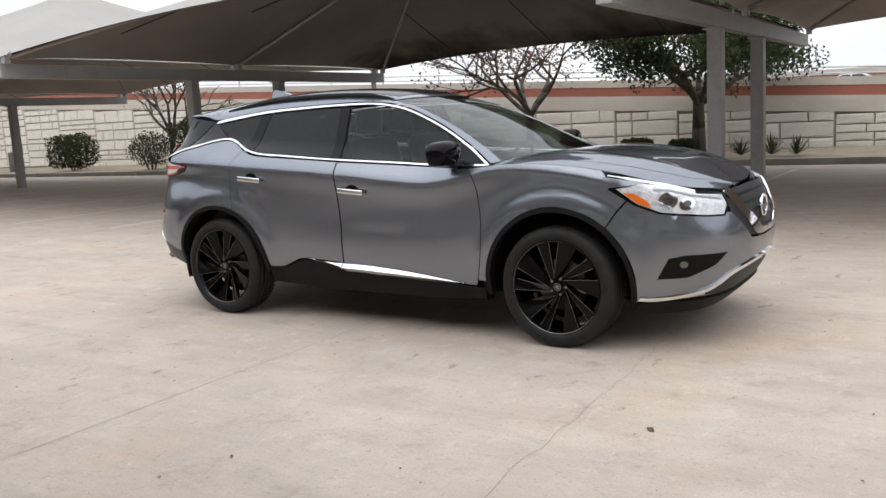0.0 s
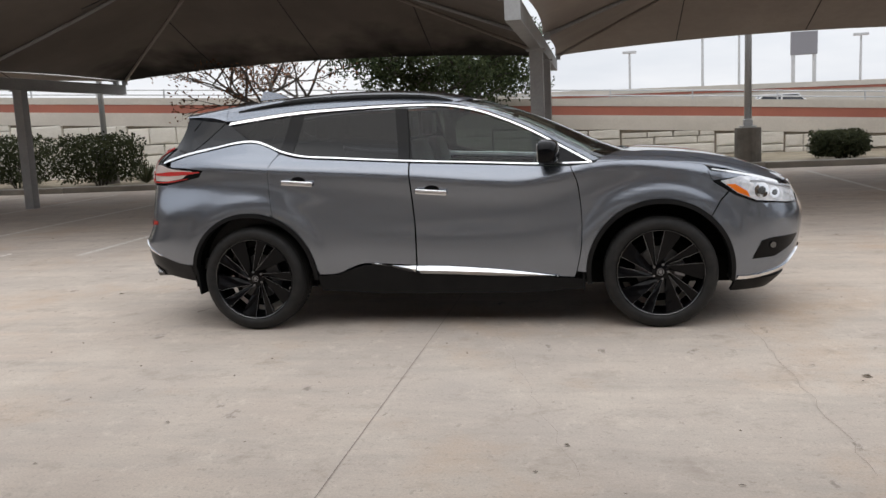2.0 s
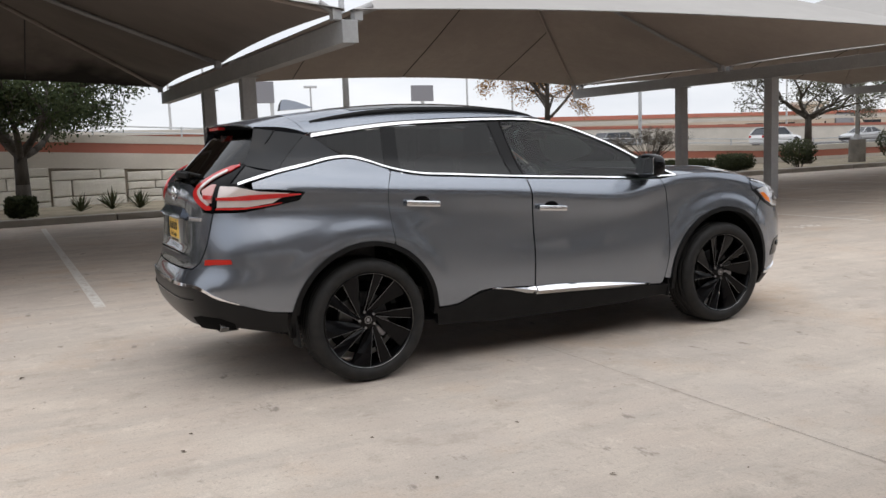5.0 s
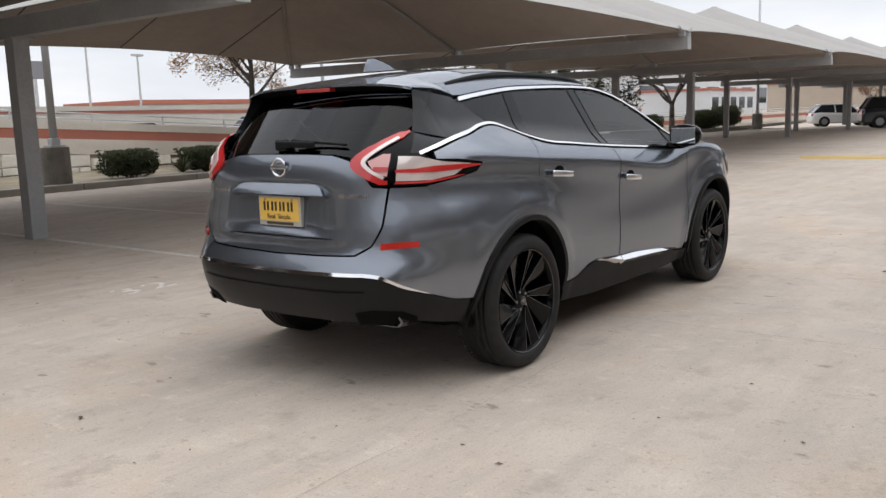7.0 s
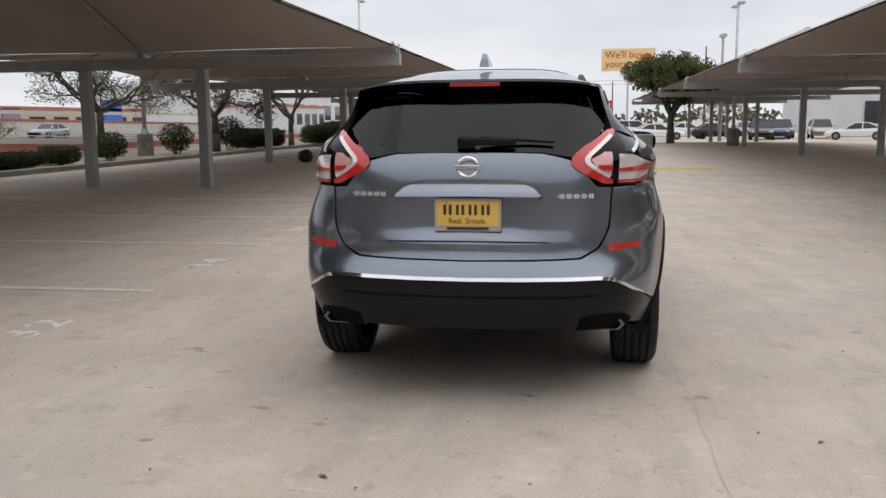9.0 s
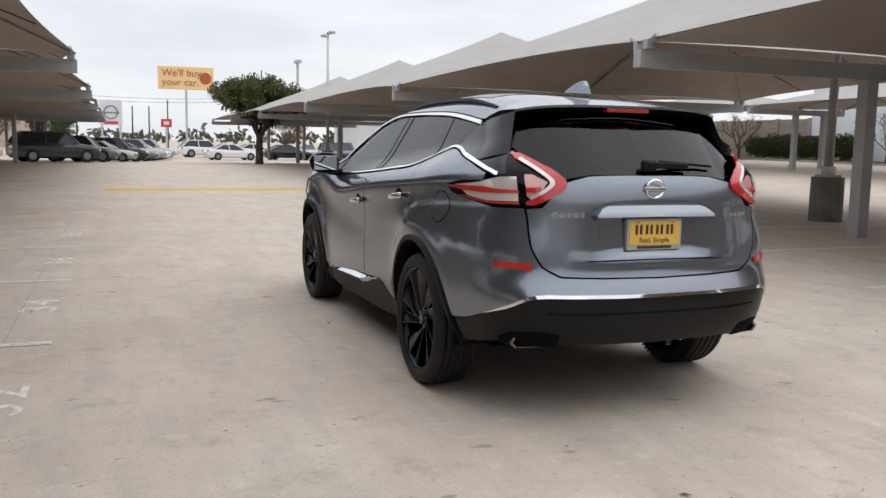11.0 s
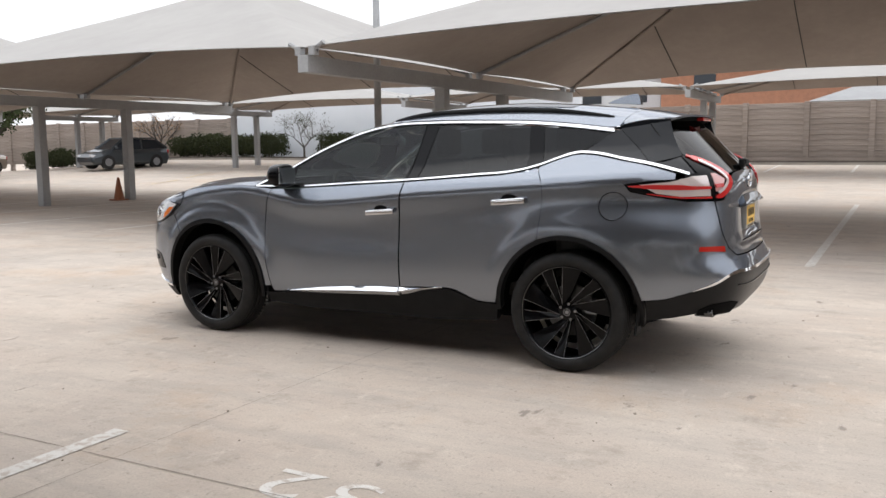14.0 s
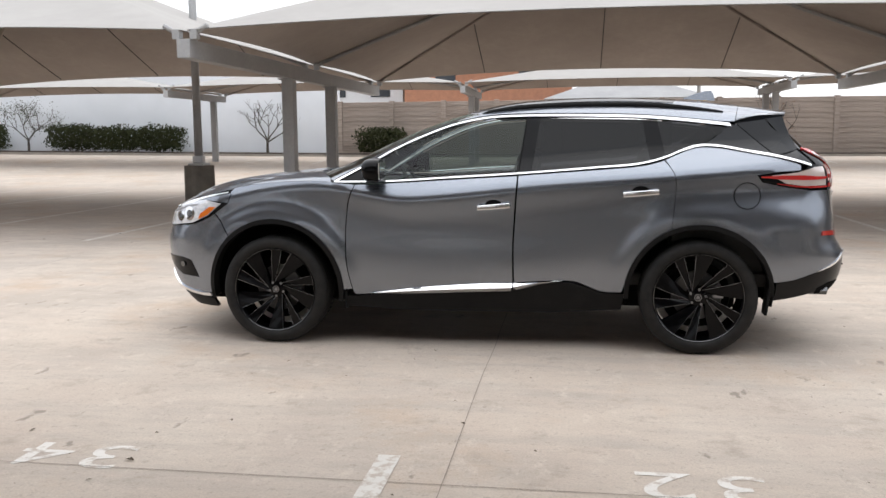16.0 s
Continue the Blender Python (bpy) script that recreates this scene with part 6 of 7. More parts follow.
# painted fins that close the spoiler's ends down to the lamps
corner = top_skin(9.97, 0.0) + np.array([0.0, 0.0, -0.010])
tip = skin(*[np.array(c) for c in rr(0.670, 1.318)])
for side in (-1, 1):
    verts, faces = [], []
    rows, cols = 10, 7
    for i in range(rows + 1):
        k = i / rows
        a = skin(*[np.array(c) for c in sd(-1.655 - 0.225 * k, 1.482 - 0.205 * k)])
        b = corner * (1 - k) + tip * k + np.array([0.012, -0.004, 0.0]) * math.sin(math.pi * k)
        g = glass_skin(0.60 + 0.05 * k, 1.515 - 0.19 * k)
        for c in range(cols):
            m = c / (cols - 2)
            if c < cols - 1:
                q = a * (1 - m) + b * m + np.array([-0.010, 0.014, 0.0]) * math.sin(math.pi * m)
            else:
                q = g
            verts.append((float(q[0]), float(q[1]) * side, float(q[2])))
            if i and c:
                n = len(verts) - 1
                faces.append((n, n - 1, n - 1 - cols, n - cols))
    sharp = [(r * cols + cols - 2, (r + 1) * cols + cols - 2) for r in range(rows)]
    if side > 0:
        faces = [q[::-1] for q in faces]
    sheet("tailgate_fin", verts, faces, sharp, M_FIN, hatch, "gloss black tailgate side fin")
    verts, faces = [], []
    for i in range(9):
        k = i / 8
        a = top_skin(9.0 + 0.97 * k, 0.0)
        b = skin(*[np.array(c) for c in sd(-1.655, 1.482)]) * (1 - k) + corner * k
        verts += [(float(a[0]), float(a[1]) * side, float(a[2]) - 0.001), (float(b[0]), float(b[1] + 0.002) * side, float(b[2]) - 0.004)]
        if i:
            n = len(verts)
            faces.append((n - 4, n - 3, n - 1, n - 2) if side < 0 else (n - 2, n - 1, n - 3, n - 4))
    sheet("spoiler_end", verts, faces, [], M_FIN, sp)
bm = bmesh.new()
box(bm, -2.044, -2.00, -0.125, 0.125, 1.531, 1.552, 0.005)
part("brake_light", bm, M_REDLENS, sp, "red high brake light")

# ---- fittings ----
def capsule(bm, p0, p1, ry, rz):
    """A flattened rounded bar."""
    old = set(bm.verts)
    r = bmesh.ops.create_cube(bm, size=1)
    L = (Vector(p1) - Vector(p0)).length
    bmesh.ops.scale(bm, vec=(L, ry, rz), verts=r["verts"])
    es = list({e for v in r["verts"] for e in v.link_edges})
    bmesh.ops.bevel(bm, geom=es, offset=min(ry, rz) * 0.4, segments=3, affect="EDGES", profile=0.5)
    d = (Vector(p1) - Vector(p0)).normalized()
    m = Matrix.Translation((Vector(p0) + Vector(p1)) / 2) @ d.to_track_quat("X", "Z").to_matrix().to_4x4()
    bmesh.ops.transform(bm, matrix=m, verts=[v for v in bm.verts if v not in old])


for doors, x0, z0, x1, z1 in ((front_door, -0.205, 0.966, 0.012, 0.948), (rear_door, -1.150, 1.057, -0.925, 1.038)):
    for d, side in zip(doors, (-1, 1)):
        y = float(half_width((x0 + x1) / 2, z0)) + 0.026
        bm = bmesh.new()
        capsule(bm, (x0, y * side, z0 - 0.006), (x1, y * side, z1 - 0.006), 0.018, 0.036)
        hnd = part("handle", bm, M_CHROME, d, "chrome door handle", smooth=True)
        xm, zm = (x0 + x1) / 2 + 0.0, (z0 + z1) / 2 + 0.008
        # Flat black oval paints the shade of the body-coloured hollow.
        panel("handle_cup", [(xm + 0.055 * math.cos(t * math.pi / 12), zm + 0.032 * math.sin(t * math.pi / 12)) for t in range(24)], M_LINER_SHADE, d, off=0.0015, depth=0.004, gap=0, h=0.02, only=side)

for side in (-1, 1):
    m = new("door_mirror")
    m.parent = car
    bm = bmesh.new()
    r = bmesh.ops.create_uvsphere(bm, u_segments=20, v_segments=12, radius=1)
    for v in bm.verts:
        c = v.co
        k = (abs(c.x) ** 3 + abs(c.y) ** 3 + abs(c.z) ** 3) ** (-1 / 3)
        v.co = Vector((c.x * k * 0.085 - 0.03 * (c.y * k + 1) * 0.5, c.y * k * 0.115, c.z * k * (0.080 - 0.008 * c.y)))
        if v.co.x < -0.06:
            v.co.x = -0.06
    bmesh.ops.translate(bm, vec=(0.70, 0.0, 1.192), verts=bm.verts)
    for v in bm.verts:
        v.co.y = side * (0.985 + v.co.y)
    if side < 0:
        bmesh.ops.reverse_faces(bm, faces=bm.faces)
    part("mirror_housing", bm, M_GLOSSBLACK, m, "gloss black mirror housing", smooth=True)
    bm = bmesh.new()
    box(bm, 0.632, 0.638, side * 0.985 - 0.09, side * 0.985 + 0.09, 1.137, 1.247, 0.002)
    part("mirror_glass", bm, plain("mirror_silver", (0.75, 0.77, 0.78), 0.03, 1.0), m, "mirror glass")
    bm = bmesh.new()
    capsule(bm, (0.74, side * 0.82, 1.125), (0.72, side * 0.95, 1.135), 0.07, 0.045)
    part("mirror_arm", bm, M_BLACK, m, smooth=True)

# roof rails, aerial
for side in (-1, 1):
    bm = bmesh.new()
    prev = None
    for i in range(41):
        s = 4.9 + 3.95 * i / 40
        p = top_skin(s, 0.15)
        lift = 0.020 * min(1, 5 * min(i / 40, 1 - i / 40)) ** 0.7 - 0.004
        ring = [bm.verts.new((float(p[0]), float(p[1]) * side + 0.014 * math.cos(t * math.pi / 4), float(p[2]) + (lift + 0.008 if 0 < t < 4 else -0.012))) for t in range(8)]
        if prev:
            for t in range(8):
                bm.faces.new((prev[t], prev[(t + 1) % 8], ring[(t + 1) % 8], ring[t]))
        prev = ring
    bmesh.ops.recalc_face_normals(bm, faces=bm.faces)
    part("roof_rail", bm, M_CLAD, car, "dark roof rail", smooth=True)
bm = bmesh.new()
prism(bm, [(-1.61, 1.650), (-1.38, 1.665), (-1.42, 1.684), (-1.49, 1.709), (-1.555, 1.724), (-1.585, 1.722), (-1.60, 1.695)], 0.05, 1, -0.025)
for v in bm.verts:
    v.co.y *= max(0.15, 1 - (v.co.z - 1.66) * 9)
part("aerial_fin", bm, M_PAINT, car, smooth=False)

# rear wiper, emblem, wordmarks, plate
wiper = new("rear_wiper")
wiper.parent = hatch
for nm, p0, p1, ry, rz in (("wiper_arm", (-2.288, 0.03, 1.268), (-2.268, -0.22, 1.262), 0.022, 0.034), ("wiper_pivot", (-2.272, 0.055, 1.262), (-2.272, -0.03, 1.262), 0.04, 0.06), ("wiper_blade", (-2.268, -0.05, 1.285), (-2.225, -0.40, 1.262), 0.014, 0.014)):
    bm = bmesh.new()
    capsule(bm, p0, p1, ry, rz)
    part(nm, bm, M_CLAD, wiper)
def emblem(x, z, k, owner):
    bm = bmesh.new()
    for a in range(32):
        t0, t1 = a * 2 * math.pi / 32, (a + 1) * 2 * math.pi / 32
        tube(bm, (x, k * 0.050 * math.cos(t0), z + k * 0.044 * math.sin(t0)), (x, k * 0.050 * math.cos(t1), z + k * 0.044 * math.sin(t1)), 0.0065 * k, seg=6)
    box(bm, x - 0.008, x + 0.008, -0.060 * k, 0.060 * k, z - 0.008 * k, z + 0.009 * k, 0.003)
    part("emblem", bm, M_CHROME, owner, "chrome ring emblem with a cross bar")


emblem(-2.316, 1.150, 1.0, hatch)
emblem(float(nose_x(0.775)) + 0.012, 0.775, 1.45, car)
for y0, y1, z in ((0.395, 0.565, 1.022), (-0.585, -0.415, 1.014)):
    for k in range(15):
        bm = bmesh.new()
        y = y0 + (y1 - y0) * (k + 0.5) / 15
        p = skin(*[np.array(c) for c in rr(abs(y), z)])
        up = (0.011, 0.011, 0.003)[k % 3]
        box(bm, float(p[0]) - 0.004, float(p[0]) + 0.004, y - 0.0045, y + 0.0045, z - up, z + up, 0.001)
        part("wordmark_bar", bm, M_CHROME, hatch)
plate = new("licence_plate")
plate.parent = car
bm = bmesh.new()
box(bm, -2.330, -2.290, -0.158, 0.158, 0.848, 1.004, 0.004)
part("plate_frame", bm, plain("grey_plate_frame", (0.42, 0.41, 0.38), 0.4), plate, "pale plate frame")
bm = bmesh.new()
box(bm, -2.3335, -2.328, -0.146, 0.146, 0.874, 0.993, 0.002)
part("plate_panel", bm, M_PLATE, plate, "yellow plate")
for k in range(4):
    for dy in (0.0, 0.026):
        bm = bmesh.new()
        y = 0.115 - 0.060 * k - dy
        box(bm, -2.3355, -2.333, y - 0.014, y, 0.926, 0.974)
        part("plate_bar", bm, M_PLATEINK, plate)
c = bpy.data.curves.new("plate_motto", "FONT")
c.body = "Real. Simple."
c.size = 0.036
c.align_x = "CENTER"
c.extrude = 0.0008
c.materials.append(M_PLATEINK)
o = new("plate_motto", c)
o.parent = plate
o.matrix_basis = pose(-2.3345, 0.0, 0.886, 90, 0, -90)
bm = bmesh.new()
box(bm, -2.3325, -2.3295, -0.10, 0.10, 0.855, 0.868)
part("plate_bar", bm, M_PLATEINK, plate)
for y in (-0.1, 0.1):
    bm = bmesh.new()
    tube(bm, (-2.328, y, 0.985), (-2.337, y, 0.985), 0.006, seg=8)
    part("plate_screw", bm, M_SATIN, plate)

# exhaust outlets, tow cover
for side in (-1, 1):
    bm = bmesh.new()
    pts = [(0.525, 0.366), (0.715, 0.374), (0.740, 0.402), (0.715, 0.432), (0.545, 0.430), (0.515, 0.398)]
    outer_ = [(side * y, z) for y, z in pts]
    cx, cz = sum(p[0] for p in outer_) / 6, sum(p[1] for p in outer_) / 6
    rings = []
    ex = float(skin(*[np.array(c) for c in rr(0.66, 0.41)])[0])
    for x, k in ((ex + 0.14, 1.0), (ex + 0.035, 1.0), (ex + 0.035, 0.86), (ex + 0.12, 0.80)):
        rings.append([bm.verts.new((x, cx + (p[0] - cx) * k, cz + (p[1] - cz) * k)) for p in outer_])
    for a, b in zip(rings, rings[1:]):
        for i in range(6):
            bm.faces.new((a[i], a[(i + 1) % 6], b[(i + 1) % 6], b[i]))
    bm.faces.new(rings[-1])
    bmesh.ops.recalc_face_normals(bm, faces=bm.faces)
    part("exhaust_outlet", bm, M_EXHAUST, car, "dark metal exhaust outlet")
# Flat black patch; the recess round the outlet is painted dark, not hollowed.
panel("exhaust_recess", [rr(0.515, 0.375), rr(0.53, 0.445), rr(0.62, 0.462), rr(0.74, 0.455), rr(0.775, 0.42), rr(0.76, 0.385)], M_LINER_SHADE, car, off=-0.003, depth=0.006, gap=0, h=0.03)

# ---- underside, wheel housings, added black sheets that shade the gaps ----
bm = bmesh.new()
box(bm, -1.70, 2.05, -0.58, 0.58, 0.24, 0.42, 0.03)
box(bm, -0.85, 0.85, -0.78, 0.78, 0.255, 0.36, 0.02)
box(bm, -2.2, -1.70, -0.62, 0.62, 0.39, 0.46, 0.02)
part("underbody", bm, M_LINER_SHADE, car, "black underside")
for hx, r in ((HUB_X, 0.485), (-HUB_X, 0.475)):
    for side in (-1, 1):
        bm = bmesh.new()
        prev = None
        n = 20
        for i in range(n + 1):
            t = radians(-8 + 196 * i / n)
            x, z = hx + (r - 0.015) * math.cos(t), HUB_Z + (r - 0.015) * math.sin(t)
            cur = [bm.verts.new((x, side * y, z)) for y in (0.885, 0.55)] + [bm.verts.new((hx, side * 0.55, HUB_Z))]
            if prev:
                bm.faces.new((prev[0], cur[0], cur[1], prev[1]))
                bm.faces.new((prev[1], cur[1], cur[2]))
            prev = cur
        part("wheel_housing", bm, M_LINER_SHADE, car, "black wheel-arch liner")
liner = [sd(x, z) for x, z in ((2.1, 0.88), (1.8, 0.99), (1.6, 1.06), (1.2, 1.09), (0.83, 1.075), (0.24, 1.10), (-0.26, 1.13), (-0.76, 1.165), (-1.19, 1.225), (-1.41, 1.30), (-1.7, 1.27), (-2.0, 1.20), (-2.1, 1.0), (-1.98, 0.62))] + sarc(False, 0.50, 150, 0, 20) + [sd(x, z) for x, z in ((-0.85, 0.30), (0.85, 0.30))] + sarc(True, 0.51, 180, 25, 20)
# Black sheets added inside the body so the panel gaps read as shade.
panel("inner_shell", liner, M_LINER_SHADE, car, off=-0.026, depth=0.0, gap=0, h=0.06, label="black sheet added to darken the panel gaps")
centre_panel("inner_shell", [(RC, 1.20), rr(0.45, 1.18), rr(0.60, 1.20), sd(-2.0, 1.20), sd(-1.95, 0.65), (RC, 0.65)], M_LINER_SHADE, car, RC, off=-0.03, depth=0.0, gap=0, h=0.08)
centre_panel("inner_shell", [(FC, 0.92), fr(0.5, 0.90), sd(2.0, 0.93), sd(1.97, 0.40), (FC, 0.30)], M_LINER_SHADE, car, FC, off=-0.035, depth=0.0, gap=0, h=0.08)
for side in (-1, 1):
    for x0, x1, y0, y1, z0, z1 in ((-1.868, -1.850, 0.79, 0.900, 0.26, 0.46), (0.905, 0.92, 0.79, 0.905, 0.25, 0.40)):
        bm = bmesh.new()
        box(bm, x0, x1, min(side * y0, side * y1), max(side * y0, side * y1), z0, z1, 0.008)
        for v in bm.verts:
            if v.co.x < -1:
                v.co.x += (0.5 - v.co.z) * 0.10
        part("mud_flap", bm, M_CLAD, car, "black mud flap")


# ---- cabin ----
def seat(x, y, w):
    e = new("seat")
    e.parent = car
    bm = bmesh.new()
    box(bm, x - 0.28, x + 0.28, y - w / 2, y + w / 2, 0.55, 0.75, 0.06)
    part("seat_cushion", bm, M_SEAT, e, smooth=True)
    bm = bmesh.new()
    box(bm, -0.07, 0.07, y - w / 2 + 0.02, y + w / 2 - 0.02, 0.0, 0.62, 0.05)
    bmesh.ops.rotate(bm, matrix=Matrix.Rotation(radians(-16), 3, "Y"), verts=bm.verts)
    bmesh.ops.translate(bm, vec=(x - 0.26, 0, 0.70), verts=bm.verts)
    part("seat_back", bm, M_SEAT, e, smooth=True)
    for dy in ([0] if w < 0.8 else [-0.38, 0.38]):
        bm = bmesh.new()
        box(bm, -0.045, 0.045, y + dy - 0.13, y + dy + 0.13, 0, 0.19, 0.04)
        bmesh.ops.translate(bm, vec=(x - 0.45, 0, 1.32), verts=bm.verts)
        part("headrest", bm, M_SEAT, e, smooth=True)


seat(0.12, 0.37, 0.50)
seat(0.12, -0.37, 0.50)
seat(-0.78, 0.0, 1.25)
bm = bmesh.new()
box(bm, 0.62, 1.12, -0.76, 0.76, 0.80, 1.08, 0.06)
part("dashboard", bm, M_SEAT, car, smooth=True)
bm = bmesh.new()
for a in range(24):
    t0, t1 = a * 2 * math.pi / 24, (a + 1) * 2 * math.pi / 24
    tube(bm, (0.52 + 0.08 * math.sin(t0), 0.37 + 0.185 * math.cos(t0), 1.03 + 0.17 * math.sin(t0)), (0.52 + 0.08 * math.sin(t1), 0.37 + 0.185 * math.cos(t1), 1.03 + 0.17 * math.sin(t1)), 0.015, seg=6)
tube(bm, (0.75, 0.37, 0.93), (0.52, 0.37, 1.03), 0.05)
part("steering_wheel", bm, M_BLACK, car)
bm = bmesh.new()
box(bm, -2.0, 0.9, -0.74, 0.74, 0.42, 0.50)
box(bm, -2.15, -1.25, -0.70, 0.70, 0.5, 0.98, 0.05)
part("cabin_floor", bm, M_SEAT, car, "dark cabin floor and load cover")
top_panel("headliner", 5.0, 9.6, 0.05, 1.0, M_SEAT, True, -0.03, n=(12, 8))
bm = bmesh.new()
box(bm, 0.40, 0.43, -0.12, 0.12, 1.40, 1.46, 0.01)
part("inner_mirror", bm, M_BLACK, car)


# ---- wheels ----
def lathe(bm, prof, seg=64):
    """A ring round the y axis from (radius, y) points."""
    rings = []
    for k in range(seg):
        t = k * 2 * math.pi / seg
        rings.append([bm.verts.new((r * math.cos(t), y, r * math.sin(t))) for r, y in prof])
    for k in range(seg):
        a, b = rings[k], rings[(k + 1) % seg]
        for i in range(len(prof) - 1):
            bm.faces.new((a[i], b[i], b[i + 1], a[i + 1]))


def wheel(first=True):
    """Outer face towards -y."""
    e = new("wheel")
    e.parent = car
    bm = bmesh.new()
    prof = [(0.284, -0.095), (0.292, -0.110), (0.312, -0.120), (0.335, -0.118), (0.355, -0.107), (0.366, -0.090)]
    for g in (-0.06, -0.02, 0.02, 0.06):
        prof += [(0.371, g - 0.014), (0.371, g - 0.005), (0.362, g - 0.004), (0.362, g + 0.004), (0.371, g + 0.005)]
    prof += [(0.366, 0.090), (0.355, 0.107), (0.335, 0.118), (0.312, 0.120), (0.292, 0.110), (0.284, 0.095)]
    lathe(bm, prof, 72)
    bmesh.ops.recalc_face_normals(bm, faces=bm.faces)
    tyre = part("tyre", bm, M_TYRE, e, "black road tyre", smooth=True)
    blocks = bmesh.new()
    for k in range(72):
        t = k * 2 * math.pi / 72
        for y0, y1 in ((-0.108, -0.078), (0.078, 0.108)):
            rr_ = 0.3635
            c, s_ = math.cos(t), math.sin(t)
            w = 0.011
            pts = []
            for (yy, dr) in ((y0, -0.012), (y1, 0.008)):
                for sg in (-1, 1):
                    x = (rr_ + dr) * c - sg * w * s_
                    z = (rr_ + dr) * s_ + sg * w * c
                    pts.append((x, yy, z))
            vs = [blocks.verts.new(p) for p in pts]
            blocks.faces.new((vs[0], vs[1], vs[3], vs[2]))
    tagged(part("tread", blocks, M_TYRE, tyre), kind="stuff")
    bm = bmesh.new()
    lathe(bm, [(0.288, -0.092), (0.289, -0.106), (0.283, -0.109), (0.276, -0.102), (0.268, -0.06), (0.258, 0.02), (0.262, 0.085)], 72)
    bmesh.ops.recalc_face_normals(bm, faces=bm.faces)
    rim = part("rim", bm, M_WHEEL, e, "black alloy rim", smooth=True)
    bm = bmesh.new()
    lathe(bm, [(0.2835, -0.1100), (0.2810, -0.1080)], 72)
    part("rim_edge", bm, M_EXHAUST, rim, "thin bright rim edge")
    # ten swept blades, broad and slim by turns, each edge a straight line off the hub's circle
    for k in range(10):
        broad = k % 2 == 0
        a = 72 * (k // 2) + (33 if broad else -11)
        lead0, lead1 = (a + 36, a) if broad else (a + 30, a + 1)
        trail0, trail1 = (a - 8, a - 25) if broad else (a + 4, a - 14)
        secs, edge, back = [], [], []
        bm = bmesh.new()
        for f in (0.0, 0.3, 0.65, 1.0):
            def on(d0, r0, d1, r1):
                p0 = Vector((r0 * math.cos(radians(d0)), r0 * math.sin(radians(d0))))
                p1 = Vector((r1 * math.cos(radians(d1)), r1 * math.sin(radians(d1))))
                return p0 + (p1 - p0) * f
            p, q = on(lead0, 0.056, lead1, 0.283), on(trail0, 0.060 if not broad else 0.072, trail1, 0.283)
            y = -0.070 - 0.031 * f
            ring = []
            for u, dy in ((0.0, 0.028), (0.03, 0.0), (0.5, 0.006), (0.97, 0.016), (1.0, 0.040), (0.5, 0.055)):
                c = p + (q - p) * u
                ring.append(bm.verts.new((c.x, y + dy, c.y)))
            c = p + (q - p) * 0.03
            edge.append(Vector((c.x, y - 0.0005, c.y)))
            c = p + (q - p) * 0.97
            back.append(Vector((c.x, y + 0.0155, c.y)))
            secs.append(ring)
        for u, v in zip(secs, secs[1:]):
            for i in range(6):
                bm.faces.new((u[i], u[(i + 1) % 6], v[(i + 1) % 6], v[i]))
        bm.faces.new(secs[0][::-1])
        bm.faces.new(secs[-1])
        bmesh.ops.recalc_face_normals(bm, faces=bm.faces)
        part("spoke", bm, M_WHEEL, rim)
        for run in ((edge,) if broad else (edge, back)):
            bm = bmesh.new()
            for q0, q1 in zip(run, run[1:]):
                tube(bm, q0, q1, 0.0011, seg=4)
            part("spoke_edge", bm, M_SATIN, rim, "thin machined spoke edge")
    bm = bmesh.new()
    lathe(bm, [(0.0, -0.078), (0.030, -0.078), (0.034, -0.072), (0.058, -0.064), (0.066, -0.045), (0.070, 0.0)], 32)
    bmesh.ops.recalc_face_normals(bm, faces=bm.faces)
    part("hub", bm, M_WHEEL, rim, smooth=False)
    bm = bmesh.new()
    lathe(bm, [(0.0, -0.0805), (0.012, -0.0805)], 16)
    lathe(bm, [(0.019, -0.0805), (0.023, -0.0805)], 24)
    part("hub_emblem", bm, M_SATIN, rim, "grey ring emblem on the hub cap")
    for k in range(5):
        t = radians(72 * k + 18)
        bm = bmesh.new()
        tube(bm, (0.050 * math.cos(t), -0.055, 0.050 * math.sin(t)), (0.050 * math.cos(t), -0.072, 0.050 * math.sin(t)), 0.0095, 0.008, 6)
        part("lug_nut", bm, M_SATIN, rim, "steel lug nut")
    # Added black disc blocks the bright ground seen between the spokes.
    bm = bmesh.new()
    lathe(bm, [(0.05, 0.045), (0.215, 0.045), (0.222, 0.060)], 40)
    part("dust_shield", bm, M_LINER_SHADE, e, "black disc added behind the brake disc to darken the spoke gaps")
    bm = bmesh.new()
    lathe(bm, [(0.07, 0.0), (0.155, 0.0), (0.160, 0.004), (0.160, 0.024), (0.07, 0.024)], 48)
    part("brake_disc", bm, M_DISC, e, "steel brake disc")
    bm = bmesh.new()
    prism(bm, [(0.165 * math.cos(t), 0.165 * math.sin(t)) for t in (0.1, 0.4, 0.7)] + [(0.10 * math.cos(t), 0.10 * math.sin(t)) for t in (0.7, 0.4, 0.1)], 0.07, 1, -0.028)
    part("brake_caliper", bm, M_SATIN, e, "grey brake caliper")
    return e


def turned(w, m):
    """A copy of a wheel with all its pieces."""
    made = {}
    for o in (w, *w.children_recursive):
        made[o] = o.copy()
        scene.collection.objects.link(made[o])
        made[o].parent = made.get(o.parent, o.parent)
    made[w].matrix_basis = m
    return made[w]


w0 = wheel()
w0.matrix_basis = pose(HUB_X, -0.825, 0.371, 0, 20, 0)
turned(w0, pose(-HUB_X, -0.825, 0.371, 0, 52, 0))
turned(w0, pose(HUB_X, 0.825, 0.371, 0, 40, 180))
